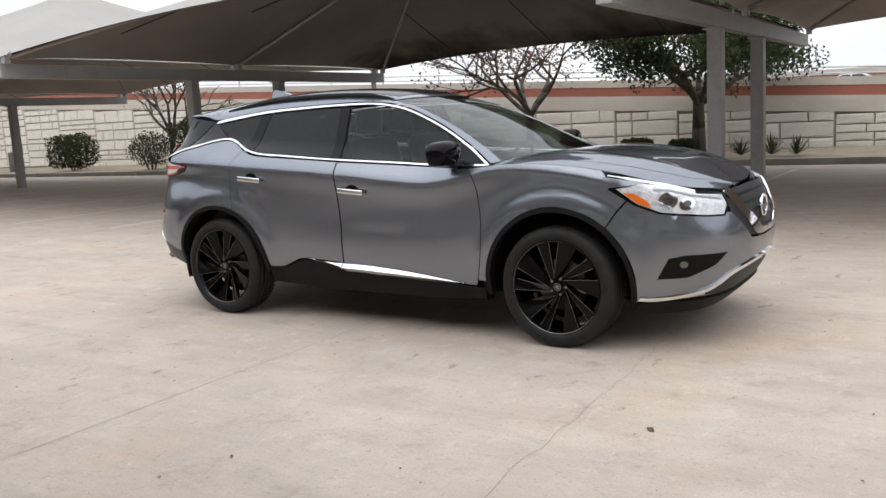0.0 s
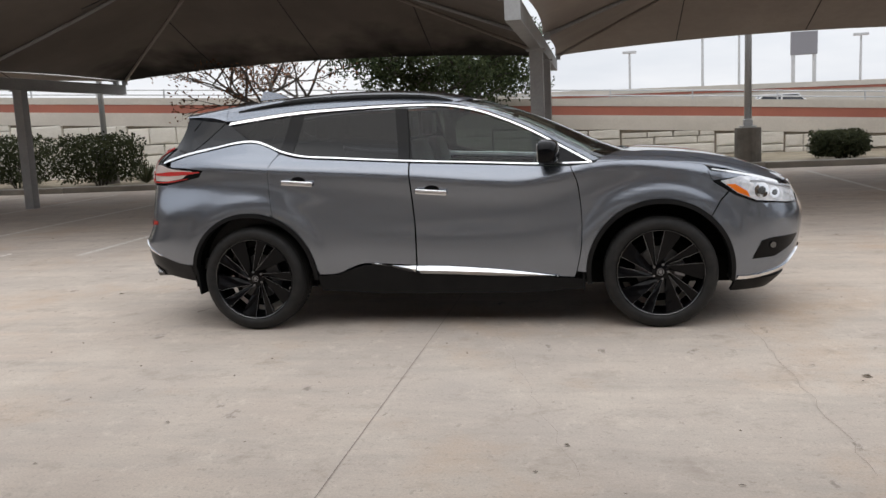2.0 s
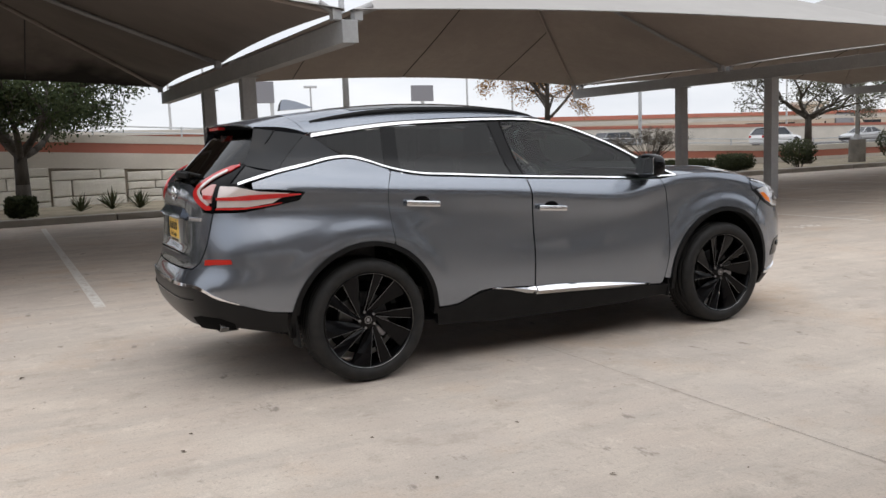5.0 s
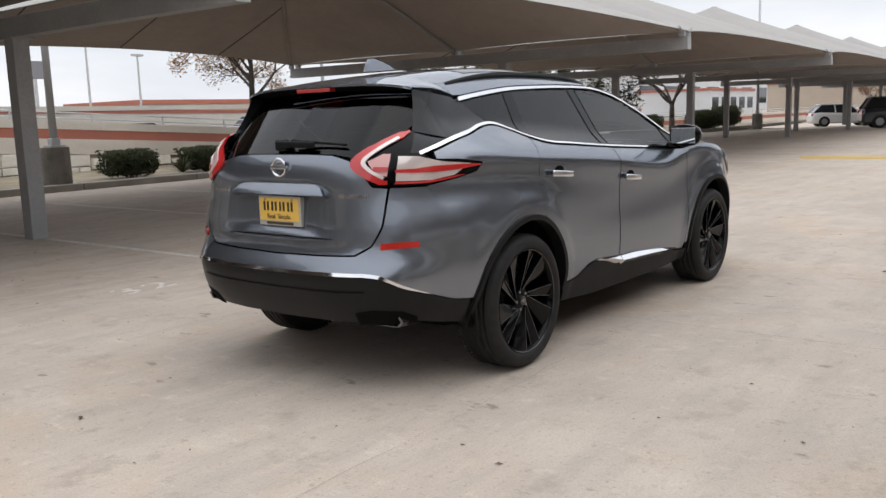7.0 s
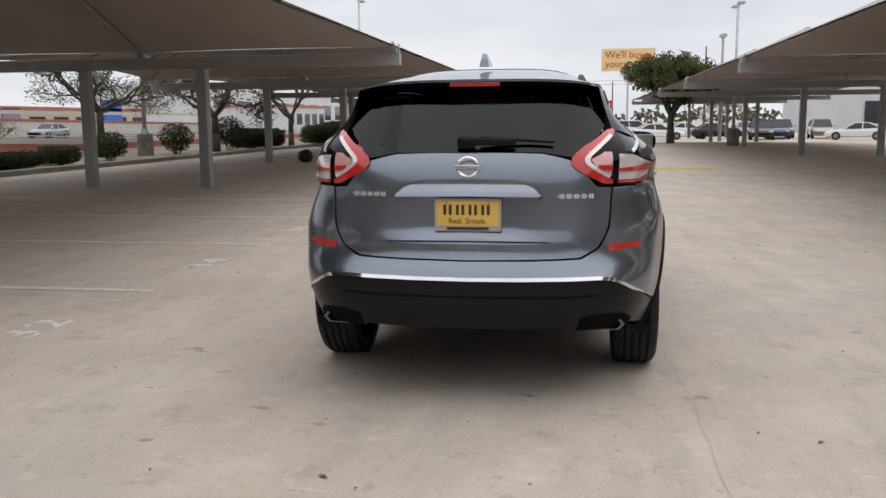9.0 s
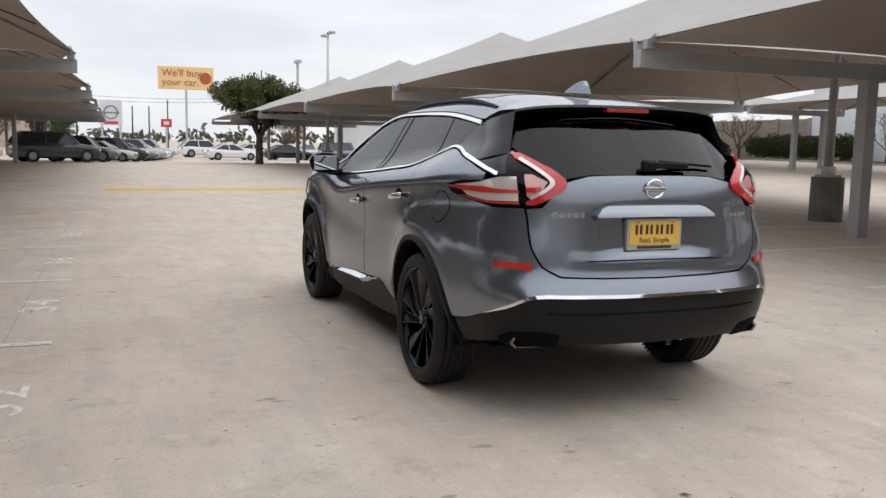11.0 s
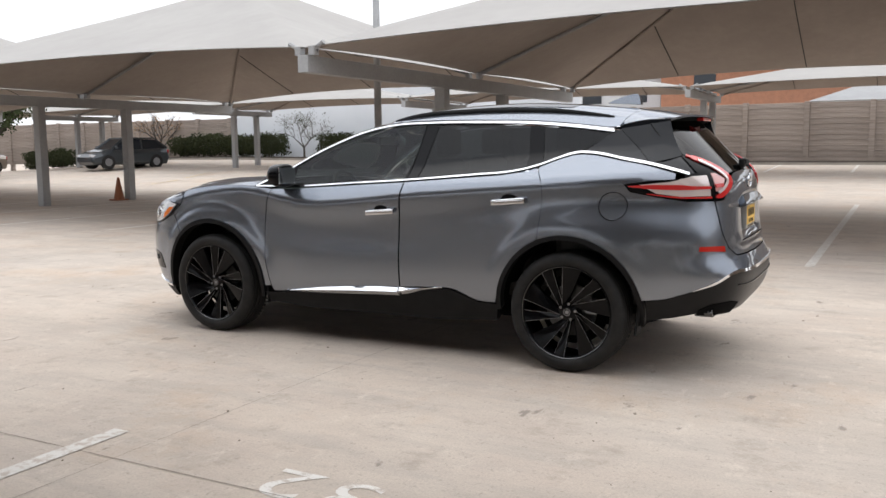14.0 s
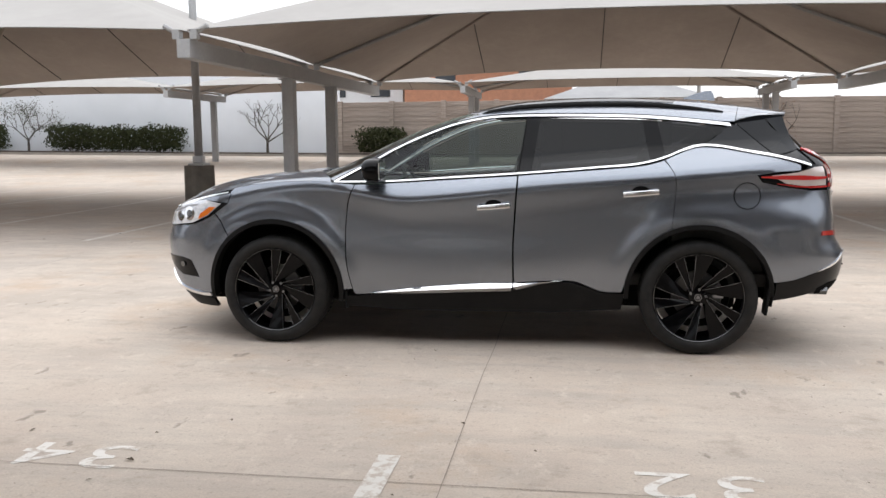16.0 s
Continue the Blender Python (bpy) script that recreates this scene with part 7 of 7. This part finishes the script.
turned(w0, pose(-HUB_X, 0.825, 0.371, 0, 10, 180))


# ---- vehicles parked round the lot ----
def paint(name, c, metal=0.4):
    return plain(name, c, 0.3, metal, 0.5, 0.8)


P_WHITE, P_BLACK, P_SILVER = paint("white_car_paint", (0.72, 0.72, 0.72), 0.0), paint("black_car_paint", (0.012, 0.012, 0.014)), paint("silver_car_paint", (0.42, 0.42, 0.42), 0.8)
P_GREY, P_BLUE, P_RED, P_TAUPE = paint("grey_car_paint", (0.14, 0.145, 0.15), 0.6), paint("blue_car_paint", (0.04, 0.09, 0.28)), paint("red_car_paint", (0.32, 0.03, 0.03)), paint("taupe_car_paint", (0.36, 0.31, 0.26), 0.7)
P_DARK = paint("near_black_grey_car_paint", (0.035, 0.042, 0.048))
P_NAVY = paint("navy_car_paint", (0.03, 0.045, 0.09))
KINDS = {
    # roof line as (share of length, height): foot of screen, roof front, roof rear, foot of rear window; then length, width, bonnet, deck
    "sedan": (((0.70, 0.92), (0.53, 1.42), (0.30, 1.40), (0.13, 1.02)), 4.8, 1.82, 0.82, 1.00),
    "hatchback": (((0.76, 0.98), (0.58, 1.52), (0.16, 1.46), (0.03, 1.05)), 4.1, 1.72, 0.88, 1.02),
    "suv": (((0.72, 1.05), (0.58, 1.72), (0.14, 1.68), (0.02, 1.15)), 4.75, 1.90, 0.98, 1.12),
    "big_suv": (((0.73, 1.15), (0.60, 1.84), (0.10, 1.82), (0.02, 1.20)), 5.0, 1.98, 1.08, 1.18),
    "pickup": (((0.74, 1.22), (0.64, 1.92), (0.44, 1.90), (0.40, 1.25)), 5.8, 2.02, 1.15, 1.20),
}


def parked_car(kind, x, y, rz, body_m, label, z=None, group="parked vehicles", name="parked_car"):
    roof, L, W, zb, zd = KINDS[kind]
    e = root(name, x, y, ground_z(x, y) if z is None else z, rz)
    wr = 0.34 if kind in ("sedan", "hatchback") else 0.40
    lift = wr * 0.62
    # body: stations along the length, each a rounded section
    (f0, z0), (f1, z1), (f2, z2), (f3, z3) = roof
    st = [(0.0, 0.86, zd * 0.72, 0.45), (0.03, 0.95, zd * 0.97, lift), (0.14, 1.0, zd, lift), (0.5, 1.0, (zb + zd) / 2, lift), (f0, 1.0, z0 * 0.99, lift), (0.88, 0.98, zb * 0.97, lift), (0.97, 0.90, zb * 0.84, lift), (1.0, 0.78, zb * 0.66, 0.45)]
    bm = bmesh.new()
    prev = None
    for f, w, top, bot in st:
        X, h = (f - 0.5) * L, W / 2 * w
        ring = [(-h * 0.86, bot), (-h, bot + 0.12), (-h, top - 0.22), (-h * 0.93, top - 0.04), (-h * 0.80, top), (h * 0.80, top), (h * 0.93, top - 0.04), (h, top - 0.22), (h, bot + 0.12), (h * 0.86, bot)]
        cur = [bm.verts.new((X, a, b)) for a, b in ring]
        if prev:
            for i in range(10):
                bm.faces.new((prev[i], cur[i], cur[(i + 1) % 10], prev[(i + 1) % 10]))
        else:
            bm.faces.new(cur[::-1])
        prev = cur
    bm.faces.new(prev)
    bmesh.ops.recalc_face_normals(bm, faces=bm.faces)
    part("body", bm, body_m, e, smooth=False)
    # cabin glass and roof
    hw, ht = W / 2 * 0.90, W / 2 * 0.70
    pts = [((f0 - 0.5) * L, hw, z0 - 0.06), ((f1 - 0.5) * L, ht, z1 - 0.05), ((f2 - 0.5) * L, ht, z2 - 0.05), ((f3 - 0.5) * L, hw, z3 - 0.08)]
    bm = bmesh.new()
    a = [bm.verts.new((p[0], -p[1], p[2])) for p in pts]
    b = [bm.verts.new(p) for p in pts]
    for i in range(3):
        bm.faces.new((a[i], a[i + 1], b[i + 1], b[i]))
    bm.faces.new(a)
    bm.faces.new(b[::-1])
    bmesh.ops.recalc_face_normals(bm, faces=bm.faces)
    part("cabin_glass", bm, M_DARKGLASS, e, "dark car windows")
    bm = bmesh.new()
    xr0, xr1 = (f2 - 0.5) * L, (f1 - 0.5) * L
    box(bm, xr0 - 0.06, xr1 + 0.03, -ht - 0.01, ht + 0.01, z1 - 0.075, z1 + 0.0, 0.03)
    part("roof", bm, body_m, e)
    for sy in (-1, 1):
        for fa, za, fb, zb_ in ((f0, z0 - 0.03, f1, z1 - 0.04), (f3, z3 - 0.04, f2, z2 - 0.04), ((f1 + f2) / 2, zb + 0.05, (f1 + f2) / 2 - 0.01, z1 - 0.05)):
            bm = bmesh.new()
            tube(bm, ((fa - 0.5) * L, sy * (hw + 0.01), za), ((fb - 0.5) * L, sy * (ht + 0.01), zb_), 0.045, seg=6)
            part("pillar", bm, body_m, e)
        for fx in (0.19, 0.81):
            w = new("wheel")
            w.parent = e
            bm = bmesh.new()
            tube(bm, ((fx - 0.5) * L, sy * (W / 2 - 0.20), wr), ((fx - 0.5) * L, sy * (W / 2 + 0.015), wr), wr, seg=20)
            part("tyre", bm, M_TYRE, w)
            bm = bmesh.new()
            tube(bm, ((fx - 0.5) * L, sy * (W / 2 - 0.02), wr), ((fx - 0.5) * L, sy * (W / 2 + 0.02), wr), wr * 0.62, wr * 0.55, 16)
            part("rim", bm, M_SATIN if body_m is not P_BLACK else M_WHEEL, w)
        bm = bmesh.new()
        box(bm, L * 0.445, L * 0.492, sy * W * 0.34 - 0.16, sy * W * 0.34 + 0.16, zb * 0.66, zb * 0.80, 0.03)
        part("headlamp", bm, M_HEADLENS, e, "clear headlamp")
        bm = bmesh.new()
        box(bm, -L * 0.499, -L * 0.465, sy * W * 0.38 - 0.10, sy * W * 0.38 + 0.10, zd * 0.72, zd * 0.90, 0.02)
        part("tail_lamp", bm, M_REDLENS, e, "red tail lamp")
        bm = bmesh.new()
        capsule(bm, ((f0 - 0.545) * L, sy * (W / 2 + 0.02), z0 + 0.06), ((f0 - 0.545) * L, sy * (W / 2 + 0.16), z0 + 0.07), 0.10, 0.13)
        part("door_mirror", bm, body_m, e)
    return tagged(e, label, kind.replace("_", " ") if kind != "sedan" else "car", group=group)


parked_car("suv", 66.6, 12.8, -62, P_WHITE, "white compact SUV parked beyond the canopies")
parked_car("big_suv", 51.6, 5.9, -70, P_DARK, "dark grey boxy SUV parked at the head of a row")
for i, (x, y, k, m, lab) in enumerate(((55.6, 4.6, "suv", P_GREY, "dark grey SUV parked in a diagonal row"), (58.8, 3.4, "sedan", P_SILVER, "silver sedan parked in a diagonal row"), (62.0, 2.5, "suv", P_BLACK, "black SUV parked in a diagonal row"), (65.2, 1.7, "sedan", P_GREY, "grey sedan parked in a diagonal row"), (68.6, 1.0, "suv", P_SILVER, "silver SUV parked in a diagonal row"), (72.0, 0.4, "sedan", P_WHITE, "white sedan parked in a diagonal row"), (76.0, -0.2, "suv", P_SILVER, "silver SUV parked in a diagonal row"), (80.5, -0.8, "sedan", P_WHITE, "white sedan parked in a diagonal row"))):
    parked_car(k, x, y, -98, m, lab)
parked_car("sedan", 73.3, -7.2, -78, P_WHITE, "white sedan parked past the oak")
parked_car("sedan", 75.7, -12.7, -84, P_BLACK, "black sedan parked past the oak")
parked_car("suv", 84.0, -5.8, -80, P_WHITE, "white SUV parked past the oak")
parked_car("sedan", 88.0, -11.5, -80, P_WHITE, "white sedan in a far row")
for i, (x, y, k, m, lab) in enumerate(((71.0, -15.6, "suv", P_BLACK, "black SUV in a far row"), (74.2, -17.6, "suv", P_NAVY, "dark blue SUV in a far row"), (79.0, -19.0, "suv", P_GREY, "grey SUV in a far row"), (75.6, -21.6, "suv", P_TAUPE, "taupe SUV in a far row"), (92.0, -18.0, "sedan", P_SILVER, "silver sedan in a far row"))):
    parked_car(k, x, y, 172, m, lab)
parked_car("sedan", 68.8, -22.6, 72, P_WHITE, "white sedan parked broadside far off")
parked_car("pickup", 63.7, -26.2, 68, P_WHITE, "white crew-cab pickup parked broadside far off")
parked_car("sedan", 41.6, -23.2, 103, P_TAUPE, "taupe silver sedan parked by the brown shed")
parked_car("hatchback", 30.9, -24.6, 78, P_DARK, "dark grey hatchback parked under the far canopies")

# vehicles on the highway
for x, y, k, m, lab in ((12.0, 51, "suv", P_WHITE, "white SUV on the highway"), (30.0, 49, "sedan", P_BLACK, "dark car on the highway"), (41.0, 51, "suv", P_GREY, "grey SUV on the highway"), (58.0, 49, "suv", P_WHITE, "white SUV on the highway"), (72.0, 51, "sedan", P_SILVER, "silver car on the highway"), (-3.0, 50, "sedan", P_WHITE, "white car on the highway")):
    parked_car(k, x, y, 180 if y > 50 else 0, m, lab, z=max(wall_top(x) + 0.1, 0.04), group="highway vehicles")

# ---- clutter of the lot ----
cone = root("traffic_cone", 15.68, -10.78)
bm = bmesh.new()
tube(bm, (0, 0, 0.03), (0, 0, 0.62), 0.14, 0.03, 14)
part("cone_body", bm, M_CONE, cone)
bm = bmesh.new()
box(bm, -0.18, 0.18, -0.18, 0.18, 0, 0.035, 0.01)
part("cone_base", bm, M_CONE, cone)
tagged(cone, "faded orange traffic cone beside a canopy post", "traffic cone")
sack = root("black_bag", 22.6, 8.9)
bm = bmesh.new()
bmesh.ops.create_uvsphere(bm, u_segments=14, v_segments=9, radius=0.26)
for v in bm.verts:
    v.co += v.co.normalized() * 0.05 * noise.noise(v.co * 7)
    v.co.z = max(v.co.z * 0.95, -0.2) + 0.2
part("bag", bm, M_BLACK, sack, smooth=True)
tagged(sack, "small black plastic bag lying by a canopy post", "bag")
shed = root("shed", 50.5, -27.2, ground_z(50.5, -27.2))
bm = bmesh.new()
box(bm, -2.0, 2.0, -0.2, 3.2, -0.1, 2.3, 0.02)
part("wall", bm, M_BROWNBOX, shed)
bm = bmesh.new()
box(bm, -2.12, 2.12, -0.32, 3.32, 2.3, 2.42, 0.02)
part("roof", bm, M_BROWNBOX, shed)
tagged(shed, "dark brown boarded enclosure by the back fence", "shed")


# ---- distance ----
def building(name, x, y, wx, wy, h, m, label, windows=0, band=None, face=-1, rz=0.0):
    e = root(name, x, y, 0, rz)
    bm = bmesh.new()
    box(bm, -wx / 2, wx / 2, -wy / 2, wy / 2, -0.5, h)
    part("wall", bm, m, e)
    bm = bmesh.new()
    box(bm, -wx / 2 - 0.2, wx / 2 + 0.2, -wy / 2 - 0.2, wy / 2 + 0.2, h, h + 0.45)
    part("parapet", bm, band or m, e)
    for k in range(windows):
        bm = bmesh.new()
        cx = -wx / 2 + wx * (k + 0.5) / windows
        w = wx / windows * 0.32
        box(bm, cx - w, cx + w, face * wy / 2 - 0.06, face * wy / 2 + 0.06, h * 0.22, h * 0.72)
        part("window", bm, M_DARKGLASS, e)
    return tagged(e, label, "building", group="far buildings")


building("building", 92, 82, 90, 14, 3.4, M_TANBLD, "long tan shopping building with a red parapet across the highway", 16, M_REDBAND)
building("building", 230, 95, 110, 30, 9.0, M_GREYBLD, "large white warehouse across the highway", 8)
building("building", 160, 60, 24, 14, 4.2, M_GREYBLD, "low grey shop building across the highway", 5, M_REDBAND)
building("building", 118, -52, 14, 46, 5.6, M_GREYBLD, "white commercial building beyond the far parking row", 0)
for k in range(5):
    bm = bmesh.new()
    e = root("shopfront_window", 110.9, -66 + 7 * k)
    box(bm, -0.05, 0.05, -2.2, 2.2, 0.6, 3.4)
    part("pane", bm, M_DARKGLASS, e)
    tagged(e, "dark glazed shopfront opening in the white building", "window", group="shopfront windows", kind="structure")
building("building", 150, 26, 30, 18, 4.6, M_TANBLD, "low tan building at the end of the lane", 6, M_REDBAND, rz=90)
tower = root("clock_tower", 92, 74)
bm = bmesh.new()
box(bm, -1.4, 1.4, -1.4, 1.4, 0, 4.6)
part("shaft", bm, M_TANBLD, tower)
bm = bmesh.new()
box(bm, -1.8, 1.8, -1.8, 1.8, 4.6, 5.0)
part("cornice", bm, M_BARRIER, tower)
bm = bmesh.new()
tube(bm, (0, -1.38, 3.5), (0, -1.46, 3.5), 0.8, seg=20)
part("clock_face", bm, M_WHITE, tower)
tagged(tower, "small pale clock tower of the shopping building", "tower")


def sign(x, y, z0, z1, w, m, label, posts=2, axis="x", band=None, name="pole_sign", foot=0.0):
    e = root(name, x, y, 0, 0 if axis == "x" else 90)
    bm = bmesh.new()
    box(bm, -0.2, 0.2, -w / 2, w / 2, z0, z1, 0.04)
    board = part("board", bm, m, e)
    for k in ([0] if posts == 1 else [-1, 1]):
        bm = bmesh.new()
        box(bm, -0.14, 0.14, k * w * 0.4 - 0.14, k * w * 0.4 + 0.14, foot, z0)
        part("sign_post", bm, M_GALV, e)
    if band:
        for (y0, y1, a, b, bm_m) in band:
            bm = bmesh.new()
            box(bm, -0.24, -0.2, y0 * w, y1 * w, z0 + (z1 - z0) * a, z0 + (z1 - z0) * b)
            part("sign_mark", bm, bm_m, board)
    return tagged(e, label, "sign", group="roadside signs"), board


M_SIGNWHITE = plain("sign_white", (0.66, 0.67, 0.69), 0.5)
M_SIGNRED = plain("sign_red", (0.50, 0.04, 0.05), 0.5)
M_SIGNGREY = plain("sign_grey_mark", (0.20, 0.20, 0.22), 0.5)
M_SIGNORANGE = plain("billboard_orange", (0.82, 0.58, 0.28), 0.6)
M_SIGNTEXT = plain("billboard_text", (0.42, 0.10, 0.03), 0.6)
M_SIGNBLUE = plain("sign_blue", (0.02, 0.13, 0.50), 0.5)
s1, b1 = sign(120, 2.9, 3.0, 6.3, 2.9, M_SIGNWHITE, "tall white pylon sign with a grey ring mark on two posts", 2, band=((-0.38, 0.38, 0.48, 0.54, M_SIGNGREY), (-0.3, 0.3, 0.05, 0.16, M_SIGNRED)), foot=-0.5)
bm = bmesh.new()
for k in range(28):
    a, b = k * 2 * math.pi / 28, (k + 1) * 2 * math.pi / 28
    tube(bm, (-0.23, 0.85 * math.cos(a), 4.75 + 0.85 * math.sin(a)), (-0.23, 0.85 * math.cos(b), 4.75 + 0.85 * math.sin(b)), 0.09, seg=5)
part("ring_mark", bm, M_SIGNGREY, b1)
sign(120, 9.4, 3.0, 5.8, 3.0, M_SIGNWHITE, "white pylon sign with grey lines on one post", 1, band=((-0.36, 0.36, 0.74, 0.86, M_SIGNGREY), (-0.4, 0.4, 0.45, 0.5, M_SIGNGREY), (-0.3, 0.3, 0.22, 0.27, M_SIGNGREY)), foot=-0.5)
sign(118, -4.1, 2.9, 4.0, 1.4, M_SIGNRED, "small red sign on a post", 1, band=((-0.25, 0.25, 0.3, 0.7, M_SIGNWHITE),), foot=-0.5)
sign(112, 1.2, -0.1, 1.2, 2.2, M_SIGNRED, "small red roadside sign", 1, foot=-0.5)
bb, board = sign(120, -6.9, 8.1, 11.2, 7.4, M_SIGNORANGE, "orange billboard offering to buy cars high on a post", 1, name="billboard", foot=-0.5)
for txt, zz in (("We'll buy", 9.9), ("your car.", 8.65)):
    c = bpy.data.curves.new("billboard_text", "FONT")
    c.body = txt
    c.size = 1.35
    c.extrude = 0.01
    c.materials.append(M_SIGNTEXT)
    o = new("billboard_text", c)
    o.parent = bb
    o.matrix_basis = pose(-0.25, 3.2, zz, 90, 0, -90)
bm = bmesh.new()
tube(bm, (-0.2, -2.6, 9.7), (-0.26, -2.6, 9.7), 0.8, seg=18)
part("billboard_picture", bm, M_SIGNTEXT, board, "round brown picture on the billboard")
sign(126, 75, 1.0, 5.2, 5.5, M_SIGNBLUE, "blue sign panel across the highway", 1, axis="y", foot=-0.5)
for x, z0, z1, w, lab in ((19.6, 5.8, 7.8, 2.2, "grey double billboard seen edge-on beyond the highway"), (36.3, 5.8, 7.4, 2.4, "dark billboard on a post beyond the highway"), (100.2, 1.8, 3.6, 3.6, "dark roadside board across the highway")):
    sign(x, 75, z0, z1, w, M_SIGNGREY, lab, 2 if x < 30 else 1, axis="y", foot=-0.5)


def far_pole(x, y, h, label, arm=True, m=None, r=0.14):
    e = root("street_lamp", x, y, -0.3)
    bm = bmesh.new()
    tube(bm, (0, 0, 0), (0, 0, h + 0.3), r, r * 0.64, 8)
    part("shaft", bm, m or M_GALV, e)
    if arm:
        bm = bmesh.new()
        box(bm, -0.6, 0.6, -0.2, 0.2, h + 0.2, h + 0.42, 0.03)
        part("lamp_head", bm, m or M_GALV, e)
    return tagged(e, label, "street lamp", group="far poles")


for x, h, arm in ((4.6, 6.8, True), (10.9, 9.6, False), (14.0, 9.2, False), (24.0, 7.2, True), (46.5, 8.2, True), (41.0, 10.0, False), (64.0, 9.5, False), (88.0, 9.5, False)):
    far_pole(x, 74, h, "slim grey highway lamp pole far off", arm)
for x, y, h in ((112, 6.9, 7.3), (130, 0.0, 6.0), (135, -2.5, 6.2), (140, -5.5, 7.5), (128, -18.5, 11.9)):
    far_pole(x, y, h, "slim utility pole beyond the lot", False, M_BARK)
far_pole(19.5, 21.4, 9.0, "slim grey lamp pole beside the highway barrier", True, None, 0.075)
far_pole(60.3, -10.6, 7.3, "grey parking-lot light pole with twin heads")
cables = root("overhead_cable", 0, 0)
for z, y0, y1 in ((6.6, 7.0, -18.0), (6.1, 7.0, -18.0)):
    bm = bmesh.new()
    prev = None
    for i in range(13):
        t = i / 12
        q = Vector((112 + 16 * t, y0 + (y1 - y0) * t, z + 1.2 * t - 1.6 * t * (1 - t)))
        if prev is not None:
            tube(bm, prev, q, 0.025, seg=4)
        prev = q
    part("cable", bm, M_BLACK, cables)
tagged(cables, "thin overhead power cables beyond the lot", "cable")


def treeline():
    """A ragged belt of far trees that closes the horizon."""
    rng = random.Random(99)
    bm = bmesh.new()
    for i in range(420):
        a = 2 * math.pi * i / 420 + rng.uniform(-0.01, 0.01)
        r = rng.uniform(330, 420)
        h = rng.uniform(3.0, 7.5)
        w = rng.uniform(4, 9)
        c = Vector((r * math.cos(a), r * math.sin(a), h * 0.45))
        for _ in range(26):
            d = Vector((rng.gauss(0, 1), rng.gauss(0, 1), rng.gauss(0, 0.6)))
            p = c + Vector((d.x * w * 0.4, d.y * w * 0.4, d.z * h * 0.35))
            u = Vector((rng.gauss(0, 1), rng.gauss(0, 1), rng.gauss(0, 1))).normalized() * rng.uniform(0.8, 1.7)
            v = u.orthogonal().normalized() * rng.uniform(0.6, 1.3)
            bm.faces.new([bm.verts.new(q) for q in (p - u, p + v, p + u, p - v)])
    return mesh_ob("far_trees", bm, M_GREYSHRUB)


tagged(treeline(), "ragged belt of distant winter trees on the horizon", "trees", kind="stuff")

# ---- limestone blocks of the retaining wall ----
def unit_block():
    bm = bmesh.new()
    box(bm, 0, 1, 0, 0.09, 0, 1)
    for v in bm.verts:
        if v.co.y < 0.01:
            v.co.x = 0.5 + (v.co.x - 0.5) * 0.97
            v.co.z = 0.5 + (v.co.z - 0.5) * 0.95
    front = [f for f in bm.faces if f.calc_center_median().y < 0.01]
    r = bmesh.ops.inset_region(bm, faces=front, thickness=0.16, depth=0.0)
    for f in front:
        for v in f.verts:
            v.co.y -= 0.016
    me = bpy.data.meshes.new("stone_block")
    bm.to_mesh(me)
    bm.free()
    me.materials.append(M_STONE)
    return me


block_me = unit_block()
rng = random.Random(77)
count = 0
rest_v, rest_f = [], []
x = -44.0
while x < 14.0:
    wcol = rng.choice((1.9, 2.3, 2.7))
    top = wall_top(x + wcol / 2) - 0.03
    z = -0.1
    while z < top - 0.12:
        hrow = min(rng.choice((0.22, 0.34, 0.45)), top - z)
        if top - (z + hrow) < 0.15:
            hrow = top - z
        xx = x
        while xx < x + wcol - 0.05:
            wb = min(rng.choice((0.5, 0.75, 0.95, 1.25)), x + wcol - xx)
            if x + wcol - (xx + wb) < 0.25:
                wb = x + wcol - xx
            if -20 < xx < 8 and count < 300:
                o = new("stone_block", block_me)
                o.parent = stone_wall
                o.matrix_basis = Matrix.LocRotScale((xx + 0.008, WALL_Y - 0.05 + rng.uniform(-0.012, 0.012), z + 0.008), None, (wb - 0.016, 1.0, hrow - 0.016))
                count += 1
            else:
                k = len(rest_v)
                a, b, c, d = xx + 0.012, xx + wb - 0.012, z + 0.012, z + hrow - 0.012
                rest_v += [(a, WALL_Y + 0.03, c), (b, WALL_Y + 0.03, c), (b, WALL_Y + 0.03, d), (a, WALL_Y + 0.03, d), (a + 0.03, WALL_Y - 0.06, c + 0.03), (b - 0.03, WALL_Y - 0.06, c + 0.03), (b - 0.03, WALL_Y - 0.06, d - 0.03), (a + 0.03, WALL_Y - 0.06, d - 0.03)]
                rest_f += [(k + 4, k + 5, k + 6, k + 7), (k, k + 1, k + 5, k + 4), (k + 1, k + 2, k + 6, k + 5), (k + 2, k + 3, k + 7, k + 6), (k + 3, k, k + 4, k + 7)]
            xx += wb
        z += hrow
    x += wcol + 0.035
me = bpy.data.meshes.new("stone_blocks_rest")
me.from_pydata(rest_v, [], rest_f)
me.materials.append(M_STONE)
o = new("stone_blocks_rest", me)
o.parent = stone_wall
tagged(o, kind="stuff")
